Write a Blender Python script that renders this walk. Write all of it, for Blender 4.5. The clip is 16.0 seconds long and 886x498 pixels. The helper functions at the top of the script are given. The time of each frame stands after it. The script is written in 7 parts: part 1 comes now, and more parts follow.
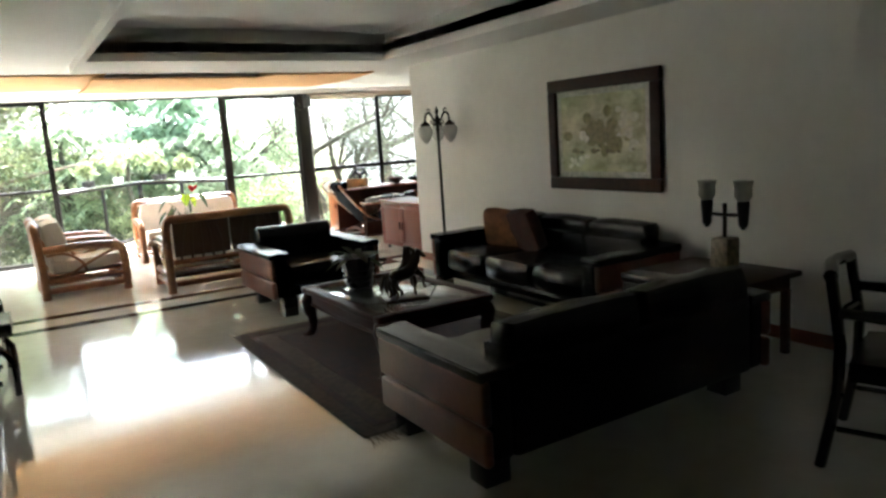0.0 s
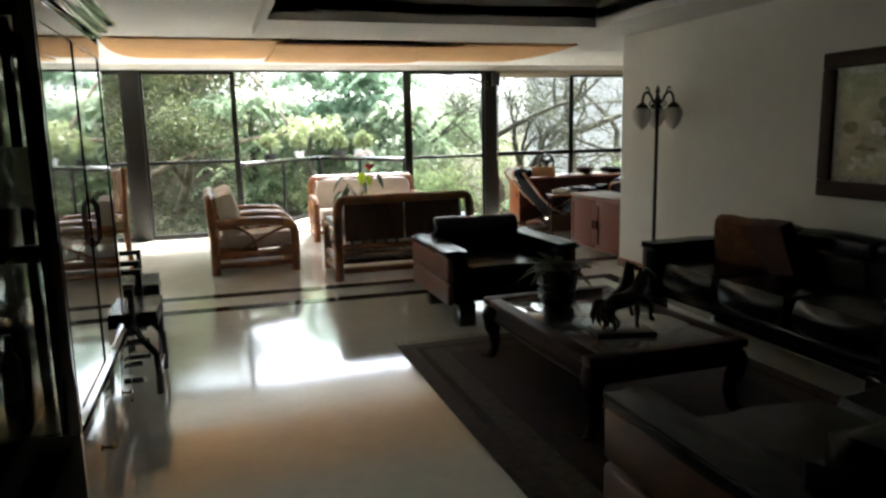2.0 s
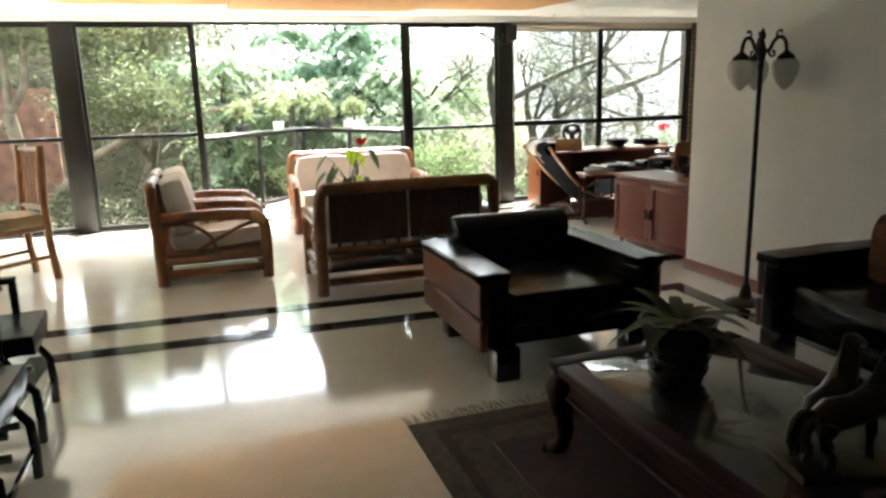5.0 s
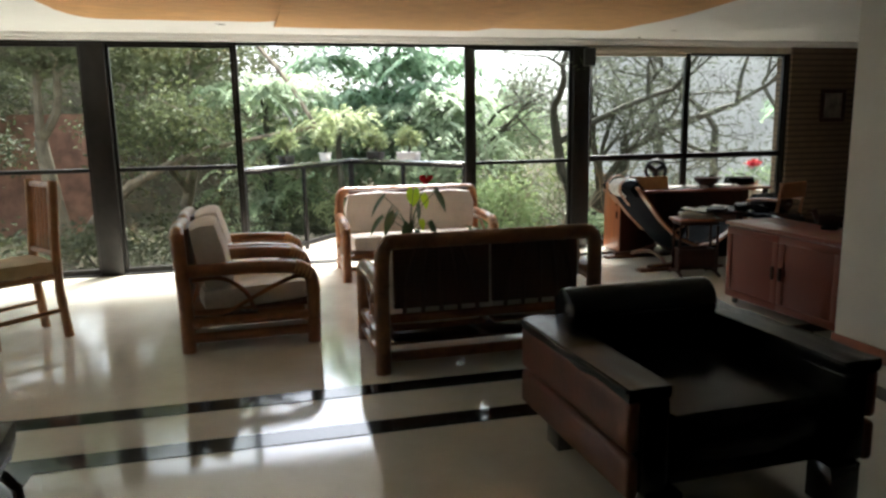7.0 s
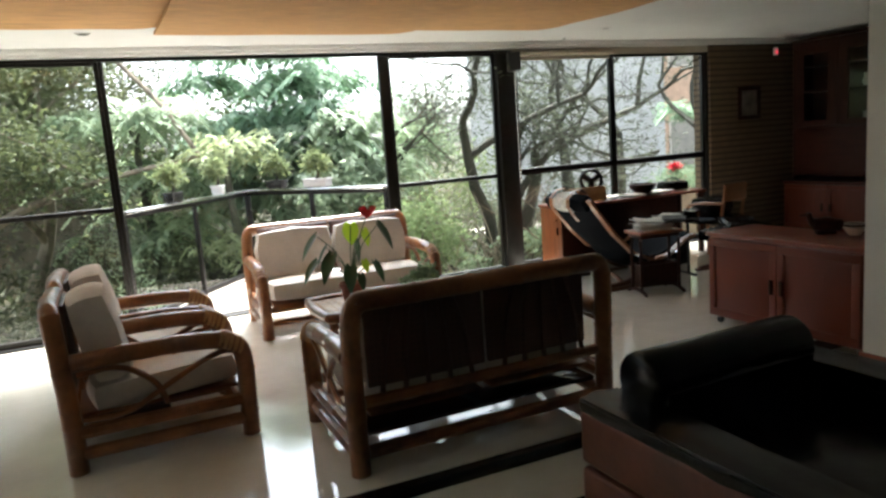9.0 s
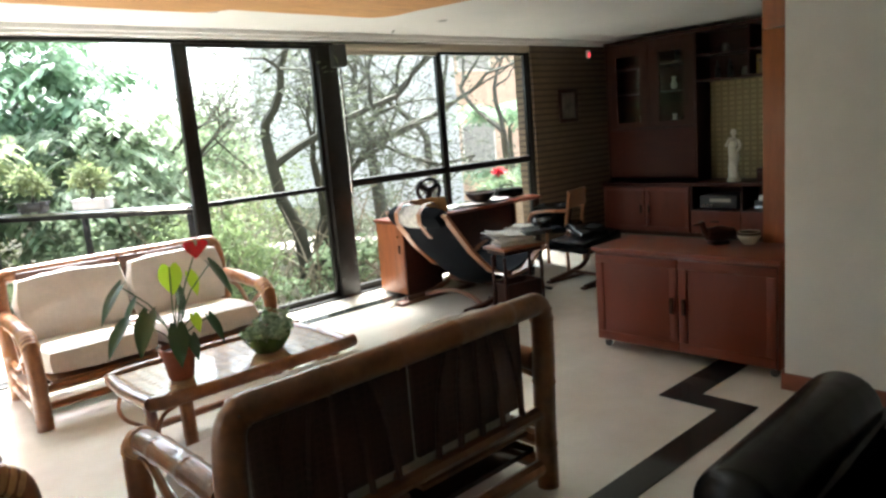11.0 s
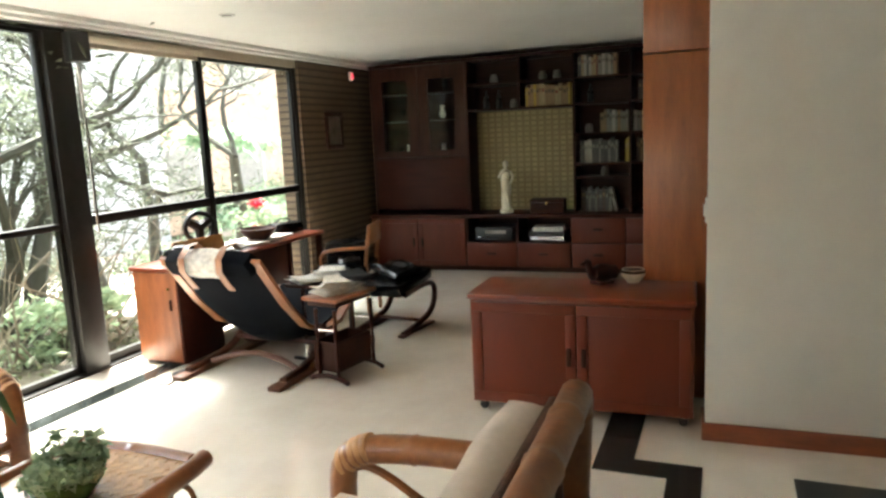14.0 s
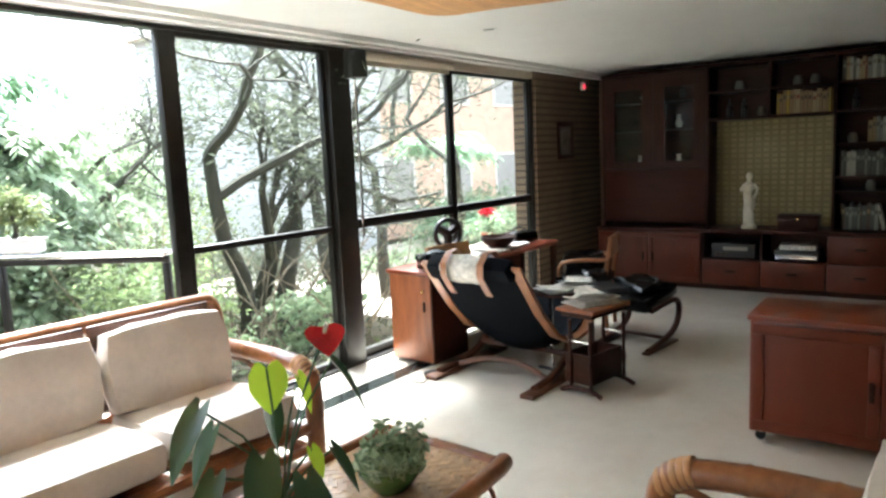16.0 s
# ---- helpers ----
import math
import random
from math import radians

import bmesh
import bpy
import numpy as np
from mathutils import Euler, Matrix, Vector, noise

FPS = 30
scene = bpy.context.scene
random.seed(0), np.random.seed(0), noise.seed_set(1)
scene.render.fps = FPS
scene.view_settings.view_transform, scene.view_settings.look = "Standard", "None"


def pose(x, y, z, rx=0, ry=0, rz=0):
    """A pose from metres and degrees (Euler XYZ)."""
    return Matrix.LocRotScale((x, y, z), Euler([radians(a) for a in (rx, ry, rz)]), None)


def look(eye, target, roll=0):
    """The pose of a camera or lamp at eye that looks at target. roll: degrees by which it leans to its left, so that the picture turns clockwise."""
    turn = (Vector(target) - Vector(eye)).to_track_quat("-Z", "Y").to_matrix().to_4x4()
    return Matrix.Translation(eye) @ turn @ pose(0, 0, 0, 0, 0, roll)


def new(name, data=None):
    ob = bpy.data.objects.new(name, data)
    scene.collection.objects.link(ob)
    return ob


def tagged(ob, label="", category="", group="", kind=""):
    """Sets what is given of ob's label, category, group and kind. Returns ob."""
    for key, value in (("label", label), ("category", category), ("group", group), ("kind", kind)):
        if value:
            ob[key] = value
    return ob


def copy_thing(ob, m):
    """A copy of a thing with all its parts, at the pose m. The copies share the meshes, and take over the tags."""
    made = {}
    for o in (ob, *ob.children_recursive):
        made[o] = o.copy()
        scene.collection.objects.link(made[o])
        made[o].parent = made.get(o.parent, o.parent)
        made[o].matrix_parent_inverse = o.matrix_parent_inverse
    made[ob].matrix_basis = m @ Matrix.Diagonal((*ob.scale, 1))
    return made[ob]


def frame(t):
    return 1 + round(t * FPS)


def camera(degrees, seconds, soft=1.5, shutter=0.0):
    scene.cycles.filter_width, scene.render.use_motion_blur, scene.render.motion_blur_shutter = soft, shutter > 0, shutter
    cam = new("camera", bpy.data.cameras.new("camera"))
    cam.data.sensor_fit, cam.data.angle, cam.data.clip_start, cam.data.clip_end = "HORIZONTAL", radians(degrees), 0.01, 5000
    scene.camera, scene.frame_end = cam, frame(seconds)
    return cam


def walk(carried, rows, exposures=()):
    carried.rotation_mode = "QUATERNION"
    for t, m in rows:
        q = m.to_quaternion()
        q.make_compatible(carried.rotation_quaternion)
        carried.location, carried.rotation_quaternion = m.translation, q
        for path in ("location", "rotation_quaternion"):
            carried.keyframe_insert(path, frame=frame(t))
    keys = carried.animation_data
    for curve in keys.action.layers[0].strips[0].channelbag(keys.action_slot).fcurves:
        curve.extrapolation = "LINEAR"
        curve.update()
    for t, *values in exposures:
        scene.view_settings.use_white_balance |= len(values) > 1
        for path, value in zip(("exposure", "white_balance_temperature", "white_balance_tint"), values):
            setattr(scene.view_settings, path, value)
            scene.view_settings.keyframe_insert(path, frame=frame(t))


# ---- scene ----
cam = camera(64.7, 16.0, soft=2.6)
EXPOSURES = [(t, e, k, 9) for t, e, k in ((0.0, 4.68, 5800), (1.0, 4.2, 5950), (1.5, 3.78, 5950), (2.0, 3.42, 5950), (2.5, 3.37, 5950), (3.2, 3.4, 5950), (5.5, 4.08, 6100), (6.2, 3.95, 6100), (7.0, 2.66, 6050), (9.0, 2.83, 5900), (11.5, 3.71, 5850), (13.0, 3.88, 5950), (14.0, 4.15, 6150), (14.5, 4.2, 6150), (15.0, 4.4, 6100), (15.5, 4.2, 5800), (16.0, 3.73, 5650))]
PATH = [
    (0, (-1.115, -0.673, 1.554), (-0.087, 1.013, 1.233), -3.9),
    (0.5, (-1.039, -0.403, 1.542), (-0.125, 1.342, 1.193), -2.7),
    (1, (-0.96, -0.098, 1.536), (-0.21, 1.728, 1.217), -1.9),
    (1.5, (-0.913, 0.196, 1.535), (-0.265, 2.057, 1.192), -1.4),
    (2, (-0.834, 0.478, 1.511), (-0.235, 2.356, 1.175), -1.3),
    (2.5, (-0.724, 0.763, 1.505), (-0.242, 2.671, 1.147), -2.1),
    (3, (-0.632, 1.045, 1.506), (-0.107, 2.934, 1.114), -1.8),
    (5.5, (-0.447, 2.544, 1.472), (0.165, 4.4, 1.048), -1.6),
    (6, (-0.429, 2.845, 1.465), (0.171, 4.715, 1.089), -1.4),
    (6.5, (-0.415, 3.117, 1.491), (0.083, 5.022, 1.137), -1.5),
    (7, (-0.447, 3.39, 1.504), (0.075, 5.29, 1.162), -1.0),
    (7.5, (-0.527, 3.649, 1.522), (0.071, 5.531, 1.2), -1.4),
    (8, (-0.531, 3.932, 1.509), (0.05, 5.817, 1.181), -1.4),
    (8.5, (-0.556, 4.232, 1.501), (0.076, 6.1, 1.169), -1.5),
    (9, (-0.618, 4.52, 1.52), (0.228, 6.306, 1.213), -4.3),
    (11.5, (-0.445, 5.967, 1.597), (0.986, 7.325, 1.264), -2.5),
    (12, (-0.39, 6.227, 1.624), (1.145, 7.471, 1.315), -1.0),
    (12.5, (-0.396, 6.503, 1.617), (1.307, 7.502, 1.297), -2.5),
    (13, (-0.405, 6.726, 1.607), (1.347, 7.638, 1.293), -2.2),
    (13.5, (-0.332, 6.967, 1.594), (1.445, 7.823, 1.267), -3.0),
    (14, (-0.281, 7.133, 1.585), (1.573, 7.813, 1.265), -2.7),
    (14.5, (-0.304, 7.297, 1.591), (1.597, 7.826, 1.269), -3.3),
    (15, (-0.37, 7.459, 1.595), (1.488, 8.134, 1.29), -2.6),
    (15.5, (-0.43, 7.517, 1.595), (1.313, 8.46, 1.323), -2.8),
    (16, (-0.468, 7.557, 1.601), (1.148, 8.705, 1.335), -2.6),
]
walk(cam, [(t, look(eye, target, roll)) for t, eye, target, roll in PATH], EXPOSURES)

# ---- light ----
world = bpy.data.worlds.new("sky")
scene.world = world
world.use_nodes = True
sky = world.node_tree.nodes.new("ShaderNodeTexSky")
sky.sky_type = "NISHITA"
sky.sun_disc = False
sky.sun_elevation = radians(61)
sky.sun_rotation = radians(33)
sky.air_density = 1.0
sky.dust_density = 5.0
haze = world.node_tree.nodes.new("ShaderNodeHueSaturation")
haze.inputs["Saturation"].default_value = 0.3
world.node_tree.links.new(sky.outputs[0], haze.inputs["Color"])
world.node_tree.links.new(haze.outputs[0], world.node_tree.nodes["Background"].inputs[0])
world.node_tree.nodes["Background"].inputs[1].default_value = 0.15
sun = new("sun", bpy.data.lights.new("sun", "SUN"))
sun.data.energy = 4.4
sun.data.angle = radians(24)
sun.data.color = (1.0, 0.95, 0.86)
sun.matrix_world = look((9, 14, 30), (0, 0, 0))


# ---- materials ----
def mat(name, color, rough=0.5, metal=0.0, vary=0.12, scale=6.0, bump=0.0, bscale=60.0, stretch=(1, 1, 1), spec=0.5, coat=0.0, second=None, trans=0.0):
    """A procedural surface: base colour varied by two noises, with roughness variation and fine relief."""
    m = bpy.data.materials.new(name)
    m.use_nodes = True
    nt = m.node_tree
    b = nt.nodes["Principled BSDF"]
    co = nt.nodes.new("ShaderNodeTexCoord")
    mp = nt.nodes.new("ShaderNodeMapping")
    mp.inputs["Scale"].default_value = stretch
    nt.links.new(co.outputs["Object"], mp.inputs[0])
    n1 = nt.nodes.new("ShaderNodeTexNoise")
    n1.inputs["Scale"].default_value = scale
    n1.inputs["Detail"].default_value = 6
    n2 = nt.nodes.new("ShaderNodeTexNoise")
    n2.inputs["Scale"].default_value = scale * 7
    n2.inputs["Detail"].default_value = 3
    nt.links.new(mp.outputs[0], n1.inputs["Vector"])
    nt.links.new(mp.outputs[0], n2.inputs["Vector"])
    mix = nt.nodes.new("ShaderNodeMath")
    mix.operation = "MULTIPLY_ADD"
    mix.inputs[1].default_value = 0.35
    nt.links.new(n2.outputs[0], mix.inputs[0])
    nt.links.new(n1.outputs[0], mix.inputs[2])
    ramp = nt.nodes.new("ShaderNodeValToRGB")
    c2 = second or tuple(c * (1 - 1.6 * vary) for c in color)
    c1 = tuple(min(1, c * (1 + 0.6 * vary)) for c in color)
    ramp.color_ramp.elements[0].position, ramp.color_ramp.elements[0].color = 0.42, (*c2, 1)
    ramp.color_ramp.elements[1].position, ramp.color_ramp.elements[1].color = 0.85, (*c1, 1)
    nt.links.new(mix.outputs[0], ramp.inputs[0])
    nt.links.new(ramp.outputs[0], b.inputs["Base Color"])
    if name == "split_bamboo":
        oi = nt.nodes.new("ShaderNodeObjectInfo")
        hs = nt.nodes.new("ShaderNodeHueSaturation")
        mr = nt.nodes.new("ShaderNodeMapRange")
        mr.inputs["To Min"].default_value = 0.7
        mr.inputs["To Max"].default_value = 1.15
        nt.links.new(oi.outputs["Random"], mr.inputs[0])
        nt.links.new(mr.outputs[0], hs.inputs["Value"])
        nt.links.new(ramp.outputs[0], hs.inputs["Color"])
        nt.links.new(hs.outputs[0], b.inputs["Base Color"])
    rr = nt.nodes.new("ShaderNodeMapRange")
    rr.inputs["To Min"].default_value = max(0.02, rough * 0.8)
    rr.inputs["To Max"].default_value = min(1, rough * 1.25)
    nt.links.new(n1.outputs[0], rr.inputs[0])
    nt.links.new(rr.outputs[0], b.inputs["Roughness"])
    b.inputs["Metallic"].default_value = metal
    b.inputs["Specular IOR Level"].default_value = spec
    b.inputs["Coat Weight"].default_value = coat
    b.inputs["Coat Roughness"].default_value = 0.08
    b.inputs["Transmission Weight"].default_value = trans
    if bump:
        n3 = nt.nodes.new("ShaderNodeTexNoise")
        n3.inputs["Scale"].default_value = bscale
        n3.inputs["Detail"].default_value = 4
        nt.links.new(mp.outputs[0], n3.inputs["Vector"])
        bp = nt.nodes.new("ShaderNodeBump")
        bp.inputs["Strength"].default_value = bump
        bp.inputs["Distance"].default_value = 0.01
        nt.links.new(n3.outputs[0], bp.inputs["Height"])
        nt.links.new(bp.outputs[0], b.inputs["Normal"])
    return m


def grid_mat(name, ground, line, pitch, width, rough, second=None):
    """A woven or checked surface with two families of lines."""
    m = mat(name, ground, rough, vary=0.2, scale=9, bump=0.2, bscale=90)
    nt = m.node_tree
    b = nt.nodes["Principled BSDF"]
    old = b.inputs["Base Color"].links[0].from_socket
    co = nt.nodes.new("ShaderNodeTexCoord")
    total = None
    for axis in pitch:
        w = nt.nodes.new("ShaderNodeTexWave")
        w.bands_direction = axis[0]
        w.inputs["Scale"].default_value = 0.314 / axis[1]
        w.inputs["Distortion"].default_value = 0.3
        nt.links.new(co.outputs["Object"], w.inputs["Vector"])
        g = nt.nodes.new("ShaderNodeMath")
        g.operation = "GREATER_THAN"
        g.inputs[1].default_value = 1 - width
        nt.links.new(w.outputs["Fac"], g.inputs[0])
        if total is None:
            total = g
        else:
            mx = nt.nodes.new("ShaderNodeMath")
            mx.operation = "MAXIMUM"
            nt.links.new(total.outputs[0], mx.inputs[0])
            nt.links.new(g.outputs[0], mx.inputs[1])
            total = mx
    mixc = nt.nodes.new("ShaderNodeMix")
    mixc.data_type = "RGBA"
    nt.links.new(total.outputs[0], mixc.inputs["Factor"])
    nt.links.new(old, mixc.inputs["A"])
    mixc.inputs["B"].default_value = (*line, 1)
    nt.links.new(mixc.outputs["Result"], b.inputs["Base Color"])
    return m


def glass_mat(name, tint=(0.9, 0.93, 0.9), rough=0.0, gloss=0.6, low=0.03):
    m = bpy.data.materials.new(name)
    m.use_nodes = True
    nt = m.node_tree
    nt.nodes.remove(nt.nodes["Principled BSDF"])
    tr = nt.nodes.new("ShaderNodeBsdfTransparent")
    tr.inputs[0].default_value = (*tint, 1)
    gl = nt.nodes.new("ShaderNodeBsdfGlossy")
    gl.inputs["Roughness"].default_value = rough
    lw = nt.nodes.new("ShaderNodeLayerWeight")
    lw.inputs[0].default_value = 0.5
    pw = nt.nodes.new("ShaderNodeMath")
    pw.operation = "POWER"
    pw.inputs[1].default_value = 4.0
    nt.links.new(lw.outputs["Facing"], pw.inputs[0])
    fr = nt.nodes.new("ShaderNodeMath")
    fr.operation = "MULTIPLY_ADD"
    fr.inputs[1].default_value = gloss
    fr.inputs[2].default_value = low
    nt.links.new(pw.outputs[0], fr.inputs[0])
    mx = nt.nodes.new("ShaderNodeMixShader")
    nt.links.new(fr.outputs[0], mx.inputs[0])
    nt.links.new(tr.outputs[0], mx.inputs[1])
    nt.links.new(gl.outputs[0], mx.inputs[2])
    nt.links.new(mx.outputs[0], nt.nodes["Material Output"].inputs[0])
    return m


def leaf_mat(name, color, second, translucent=0.35):
    m = bpy.data.materials.new(name)
    m.use_nodes = True
    nt = m.node_tree
    b = nt.nodes["Principled BSDF"]
    b.inputs["Roughness"].default_value = 0.7
    geo = nt.nodes.new("ShaderNodeNewGeometry")
    ramp = nt.nodes.new("ShaderNodeValToRGB")
    ramp.color_ramp.elements[0].color = (*second, 1)
    ramp.color_ramp.elements[1].color = (*color, 1)
    nt.links.new(geo.outputs["Random Per Island"], ramp.inputs[0])
    nt.links.new(ramp.outputs[0], b.inputs["Base Color"])
    tl = nt.nodes.new("ShaderNodeBsdfTranslucent")
    nt.links.new(ramp.outputs[0], tl.inputs[0])
    mx = nt.nodes.new("ShaderNodeMixShader")
    mx.inputs[0].default_value = translucent
    nt.links.new(b.outputs[0], mx.inputs[1])
    nt.links.new(tl.outputs[0], mx.inputs[2])
    nt.links.new(mx.outputs[0], nt.nodes["Material Output"].inputs[0])
    return m


M_PLASTER = mat("white_plaster", (0.77, 0.755, 0.715), 0.7, vary=0.05, scale=1.3, bump=0.06, bscale=120)
M_CEIL = mat("ceiling_paint", (0.76, 0.755, 0.725), 0.75, vary=0.04, scale=1.0, bump=0.04, bscale=140)
M_MARBLE = mat("cream_marble", (0.72, 0.685, 0.59), 0.09, vary=0.10, scale=1.1, bump=0.010, bscale=5, second=(0.62, 0.575, 0.48), spec=0.85, coat=0.4)
M_GRANITE = mat("black_granite", (0.022, 0.026, 0.024), 0.09, vary=0.5, scale=60)
M_FRAME = mat("dark_bronze_aluminium", (0.018, 0.016, 0.014), 0.38, metal=0.6, vary=0.2, scale=12)
M_CHERRY = mat("cherry_wood", (0.18, 0.036, 0.012), 0.3, vary=0.05, scale=2.0, stretch=(1, 5, 5), bump=0.008, bscale=30, coat=0.15)
M_CHERRY_V = mat("cherry_wood_upright", (0.14, 0.027, 0.010), 0.38, vary=0.05, scale=2.0, stretch=(5, 5, 1), bump=0.008, bscale=30, spec=0.35)
M_SHELFDOOR = mat("dark_cherry_front", (0.10, 0.0185, 0.006), 0.38, vary=0.12, scale=2.0, stretch=(5, 5, 1), bump=0.008, bscale=30, spec=0.3)
M_PANEL = mat("orange_cherry_panel", (0.29, 0.088, 0.023), 0.3, vary=0.2, scale=3.0, stretch=(6, 6, 1), bump=0.04, bscale=30, coat=0.2)
M_DARKWOOD = mat("dark_walnut", (0.034, 0.0095, 0.0045), 0.45, vary=0.3, scale=3.0, stretch=(6, 1, 6), bump=0.02, bscale=30, spec=0.16)
M_MAHOG = mat("mahogany_panel", (0.042, 0.010, 0.005), 0.45, vary=0.2, scale=3.0, stretch=(6, 1, 6), bump=0.015, bscale=30, spec=0.16)
M_PINE = mat("honey_wood", (0.27, 0.085, 0.028), 0.36, vary=0.25, scale=3.0, stretch=(5, 5, 1), bump=0.06, bscale=30)
M_BENT = mat("bent_laminate", (0.33, 0.14, 0.06), 0.3, vary=0.2, scale=5.0, bump=0.04, bscale=30)
M_BENTDK = mat("dark_laminate", (0.07, 0.026, 0.013), 0.4, vary=0.25, scale=5.0, bump=0.02, bscale=30, spec=0.3)
M_RUNNER = mat("brown_runner_wood", (0.13, 0.055, 0.028), 0.38, vary=0.25, scale=5.0, bump=0.02, bscale=30)
M_BASE = mat("baseboard_wood", (0.22, 0.062, 0.025), 0.35, vary=0.25, scale=3.0, stretch=(6, 1, 6))
M_BAMBOO = mat("rattan_pole", (0.25, 0.10, 0.035), 0.30, vary=0.32, scale=5.0, bump=0.15, bscale=25, coat=0.35, second=(0.115, 0.04, 0.014))
M_RATTANBOARD = mat("polished_dark_board", (0.06, 0.025, 0.013), 0.14, vary=0.2, scale=4, stretch=(1, 6, 6), coat=0.6)
M_BAMBOO_LT = mat("light_bamboo", (0.46, 0.25, 0.10), 0.36, vary=0.3, scale=5.0, bump=0.12, bscale=25, coat=0.2, second=(0.28, 0.13, 0.05))
M_HONEY = mat("honey_bamboo", (0.33, 0.155, 0.055), 0.34, vary=0.3, scale=5.0, bump=0.12, bscale=25, coat=0.2, second=(0.19, 0.075, 0.026))
M_CANE = grid_mat("cane_back_panel", (0.075, 0.033, 0.019), (0.09, 0.04, 0.024), (("X", 0.03), ("Z", 0.03)), 0.25, 0.5)
M_WEAVE = grid_mat("woven_bamboo_top", (0.40, 0.245, 0.11), (0.33, 0.19, 0.08), (("DIAGONAL", 0.05),), 0.22, 0.55)
M_STRIP = mat("split_bamboo", (0.45, 0.28, 0.13), 0.28, vary=0.25, scale=20, coat=0.4)
M_CLOTH = mat("beige_upholstery", (0.64, 0.59, 0.53), 0.9, vary=0.1, scale=5, bump=0.25, bscale=220)
M_PIPING = mat("upholstery_piping", (0.42, 0.36, 0.30), 0.9, vary=0.1, scale=8)
M_LEATHER = mat("black_leather", (0.004, 0.004, 0.0045), 0.24, vary=0.25, scale=4, bump=0.18, bscale=16, spec=0.26)
M_SLING = mat("navy_black_sling_cloth", (0.0045, 0.0055, 0.008), 0.8, vary=0.25, scale=5, bump=0.2, bscale=40, spec=0.06)
# invented dark finish for walls out of view, damps bounced light
M_DIMWALL = mat("unseen_dark_wall", (0.10, 0.06, 0.035), 0.6, vary=0.2, scale=2, stretch=(4, 4, 1), bump=0.05, bscale=30)
M_BROWNHIDE = mat("oxblood_side_panel", (0.15, 0.046, 0.023), 0.36, vary=0.22, scale=4, bump=0.12, bscale=40)
M_PILLOW = mat("brown_pillow_cloth", (0.24, 0.10, 0.045), 0.85, vary=0.3, scale=14, bump=0.2, bscale=200)
M_PILLOW2 = mat("maroon_pillow_cloth", (0.06, 0.018, 0.014), 0.85, vary=0.3, scale=14, bump=0.2, bscale=200)
M_BLACK = mat("black_lacquer", (0.012, 0.011, 0.011), 0.09, vary=0.2, scale=6, coat=0.9)
M_LACQUER = mat("mirror_black_lacquer", (0.012, 0.011, 0.011), 0.06, vary=0.2, scale=6, spec=1.0, coat=1.0)
M_BLACKMT = mat("matt_black", (0.014, 0.014, 0.014), 0.5, vary=0.2, scale=8)
M_BRONZE = mat("aged_bronze", (0.05, 0.035, 0.022), 0.35, metal=0.7, vary=0.4, scale=12, bump=0.1)
M_IRON = mat("wrought_iron", (0.02, 0.017, 0.015), 0.4, metal=0.5, vary=0.3, scale=12)
M_OPAL = mat("opal_glass", (0.80, 0.79, 0.74), 0.18, vary=0.05, scale=8, trans=0.25)
M_CHROME = mat("chrome", (0.75, 0.75, 0.76), 0.12, metal=1.0, vary=0.05)
M_BRASS = mat("brass_knob", (0.5, 0.33, 0.12), 0.25, metal=1.0, vary=0.1)
M_MARBLEW = mat("ivory_figure", (0.72, 0.66, 0.52), 0.4, vary=0.12, scale=10, bump=0.05)
M_TERRA = mat("terracotta", (0.28, 0.085, 0.045), 0.65, vary=0.2, scale=10, bump=0.1)
M_GREENPOT = mat("green_glazed_pottery", (0.10, 0.20, 0.06), 0.2, vary=0.25, scale=10)
M_DARKPOT = mat("dark_glazed_pottery", (0.018, 0.016, 0.014), 0.28, vary=0.3, scale=10, bump=0.15, bscale=20)
M_GREYPOT = mat("grey_pottery", (0.20, 0.18, 0.16), 0.4, vary=0.3, scale=12)
M_SOIL = mat("potting_soil", (0.03, 0.02, 0.013), 0.95, vary=0.4, scale=40, bump=0.8, bscale=60)
M_PAPER = mat("newsprint", (0.66, 0.64, 0.58), 0.8, vary=0.25, scale=30)
M_WHITE = mat("white_plastic", (0.75, 0.75, 0.72), 0.4, vary=0.05)
M_RED = mat("red_waxy_bract", (0.62, 0.02, 0.04), 0.25, vary=0.15, scale=20)
M_LIME = leaf_mat("young_leaf", (0.45, 0.62, 0.04), (0.36, 0.54, 0.03), 0.5)
M_GREEN = leaf_mat("dark_waxy_leaf", (0.04, 0.10, 0.04), (0.025, 0.065, 0.025), 0.12)
M_GREEN.node_tree.nodes["Principled BSDF"].inputs["Roughness"].default_value = 0.28
M_SUCC = leaf_mat("succulent_leaf", (0.38, 0.47, 0.30), (0.13, 0.21, 0.11), 0.25)
M_BROM = leaf_mat("striped_leaf", (0.11, 0.13, 0.055), (0.07, 0.05, 0.03), 0.15)
M_WALLPAPER = grid_mat("brown_wallpaper", (0.155, 0.105, 0.062), (0.07, 0.045, 0.026), (("Z", 0.075),), 0.3, 0.7)
M_CHECK = grid_mat("checked_lining", (0.34, 0.285, 0.145), (0.23, 0.185, 0.09), (("Y", 0.085), ("Z", 0.06)), 0.3, 0.7)
M_RUG = mat("rug_pile", (0.05, 0.022, 0.018), 0.95, vary=0.5, scale=18, bump=0.5, bscale=200, second=(0.018, 0.013, 0.014))
M_RUGB = mat("rug_border", (0.085, 0.062, 0.042), 0.95, vary=0.5, scale=25, bump=0.5, bscale=200, second=(0.03, 0.02, 0.016))
M_FRINGE = mat("rug_fringe", (0.30, 0.25, 0.17), 0.95, vary=0.3, scale=30)
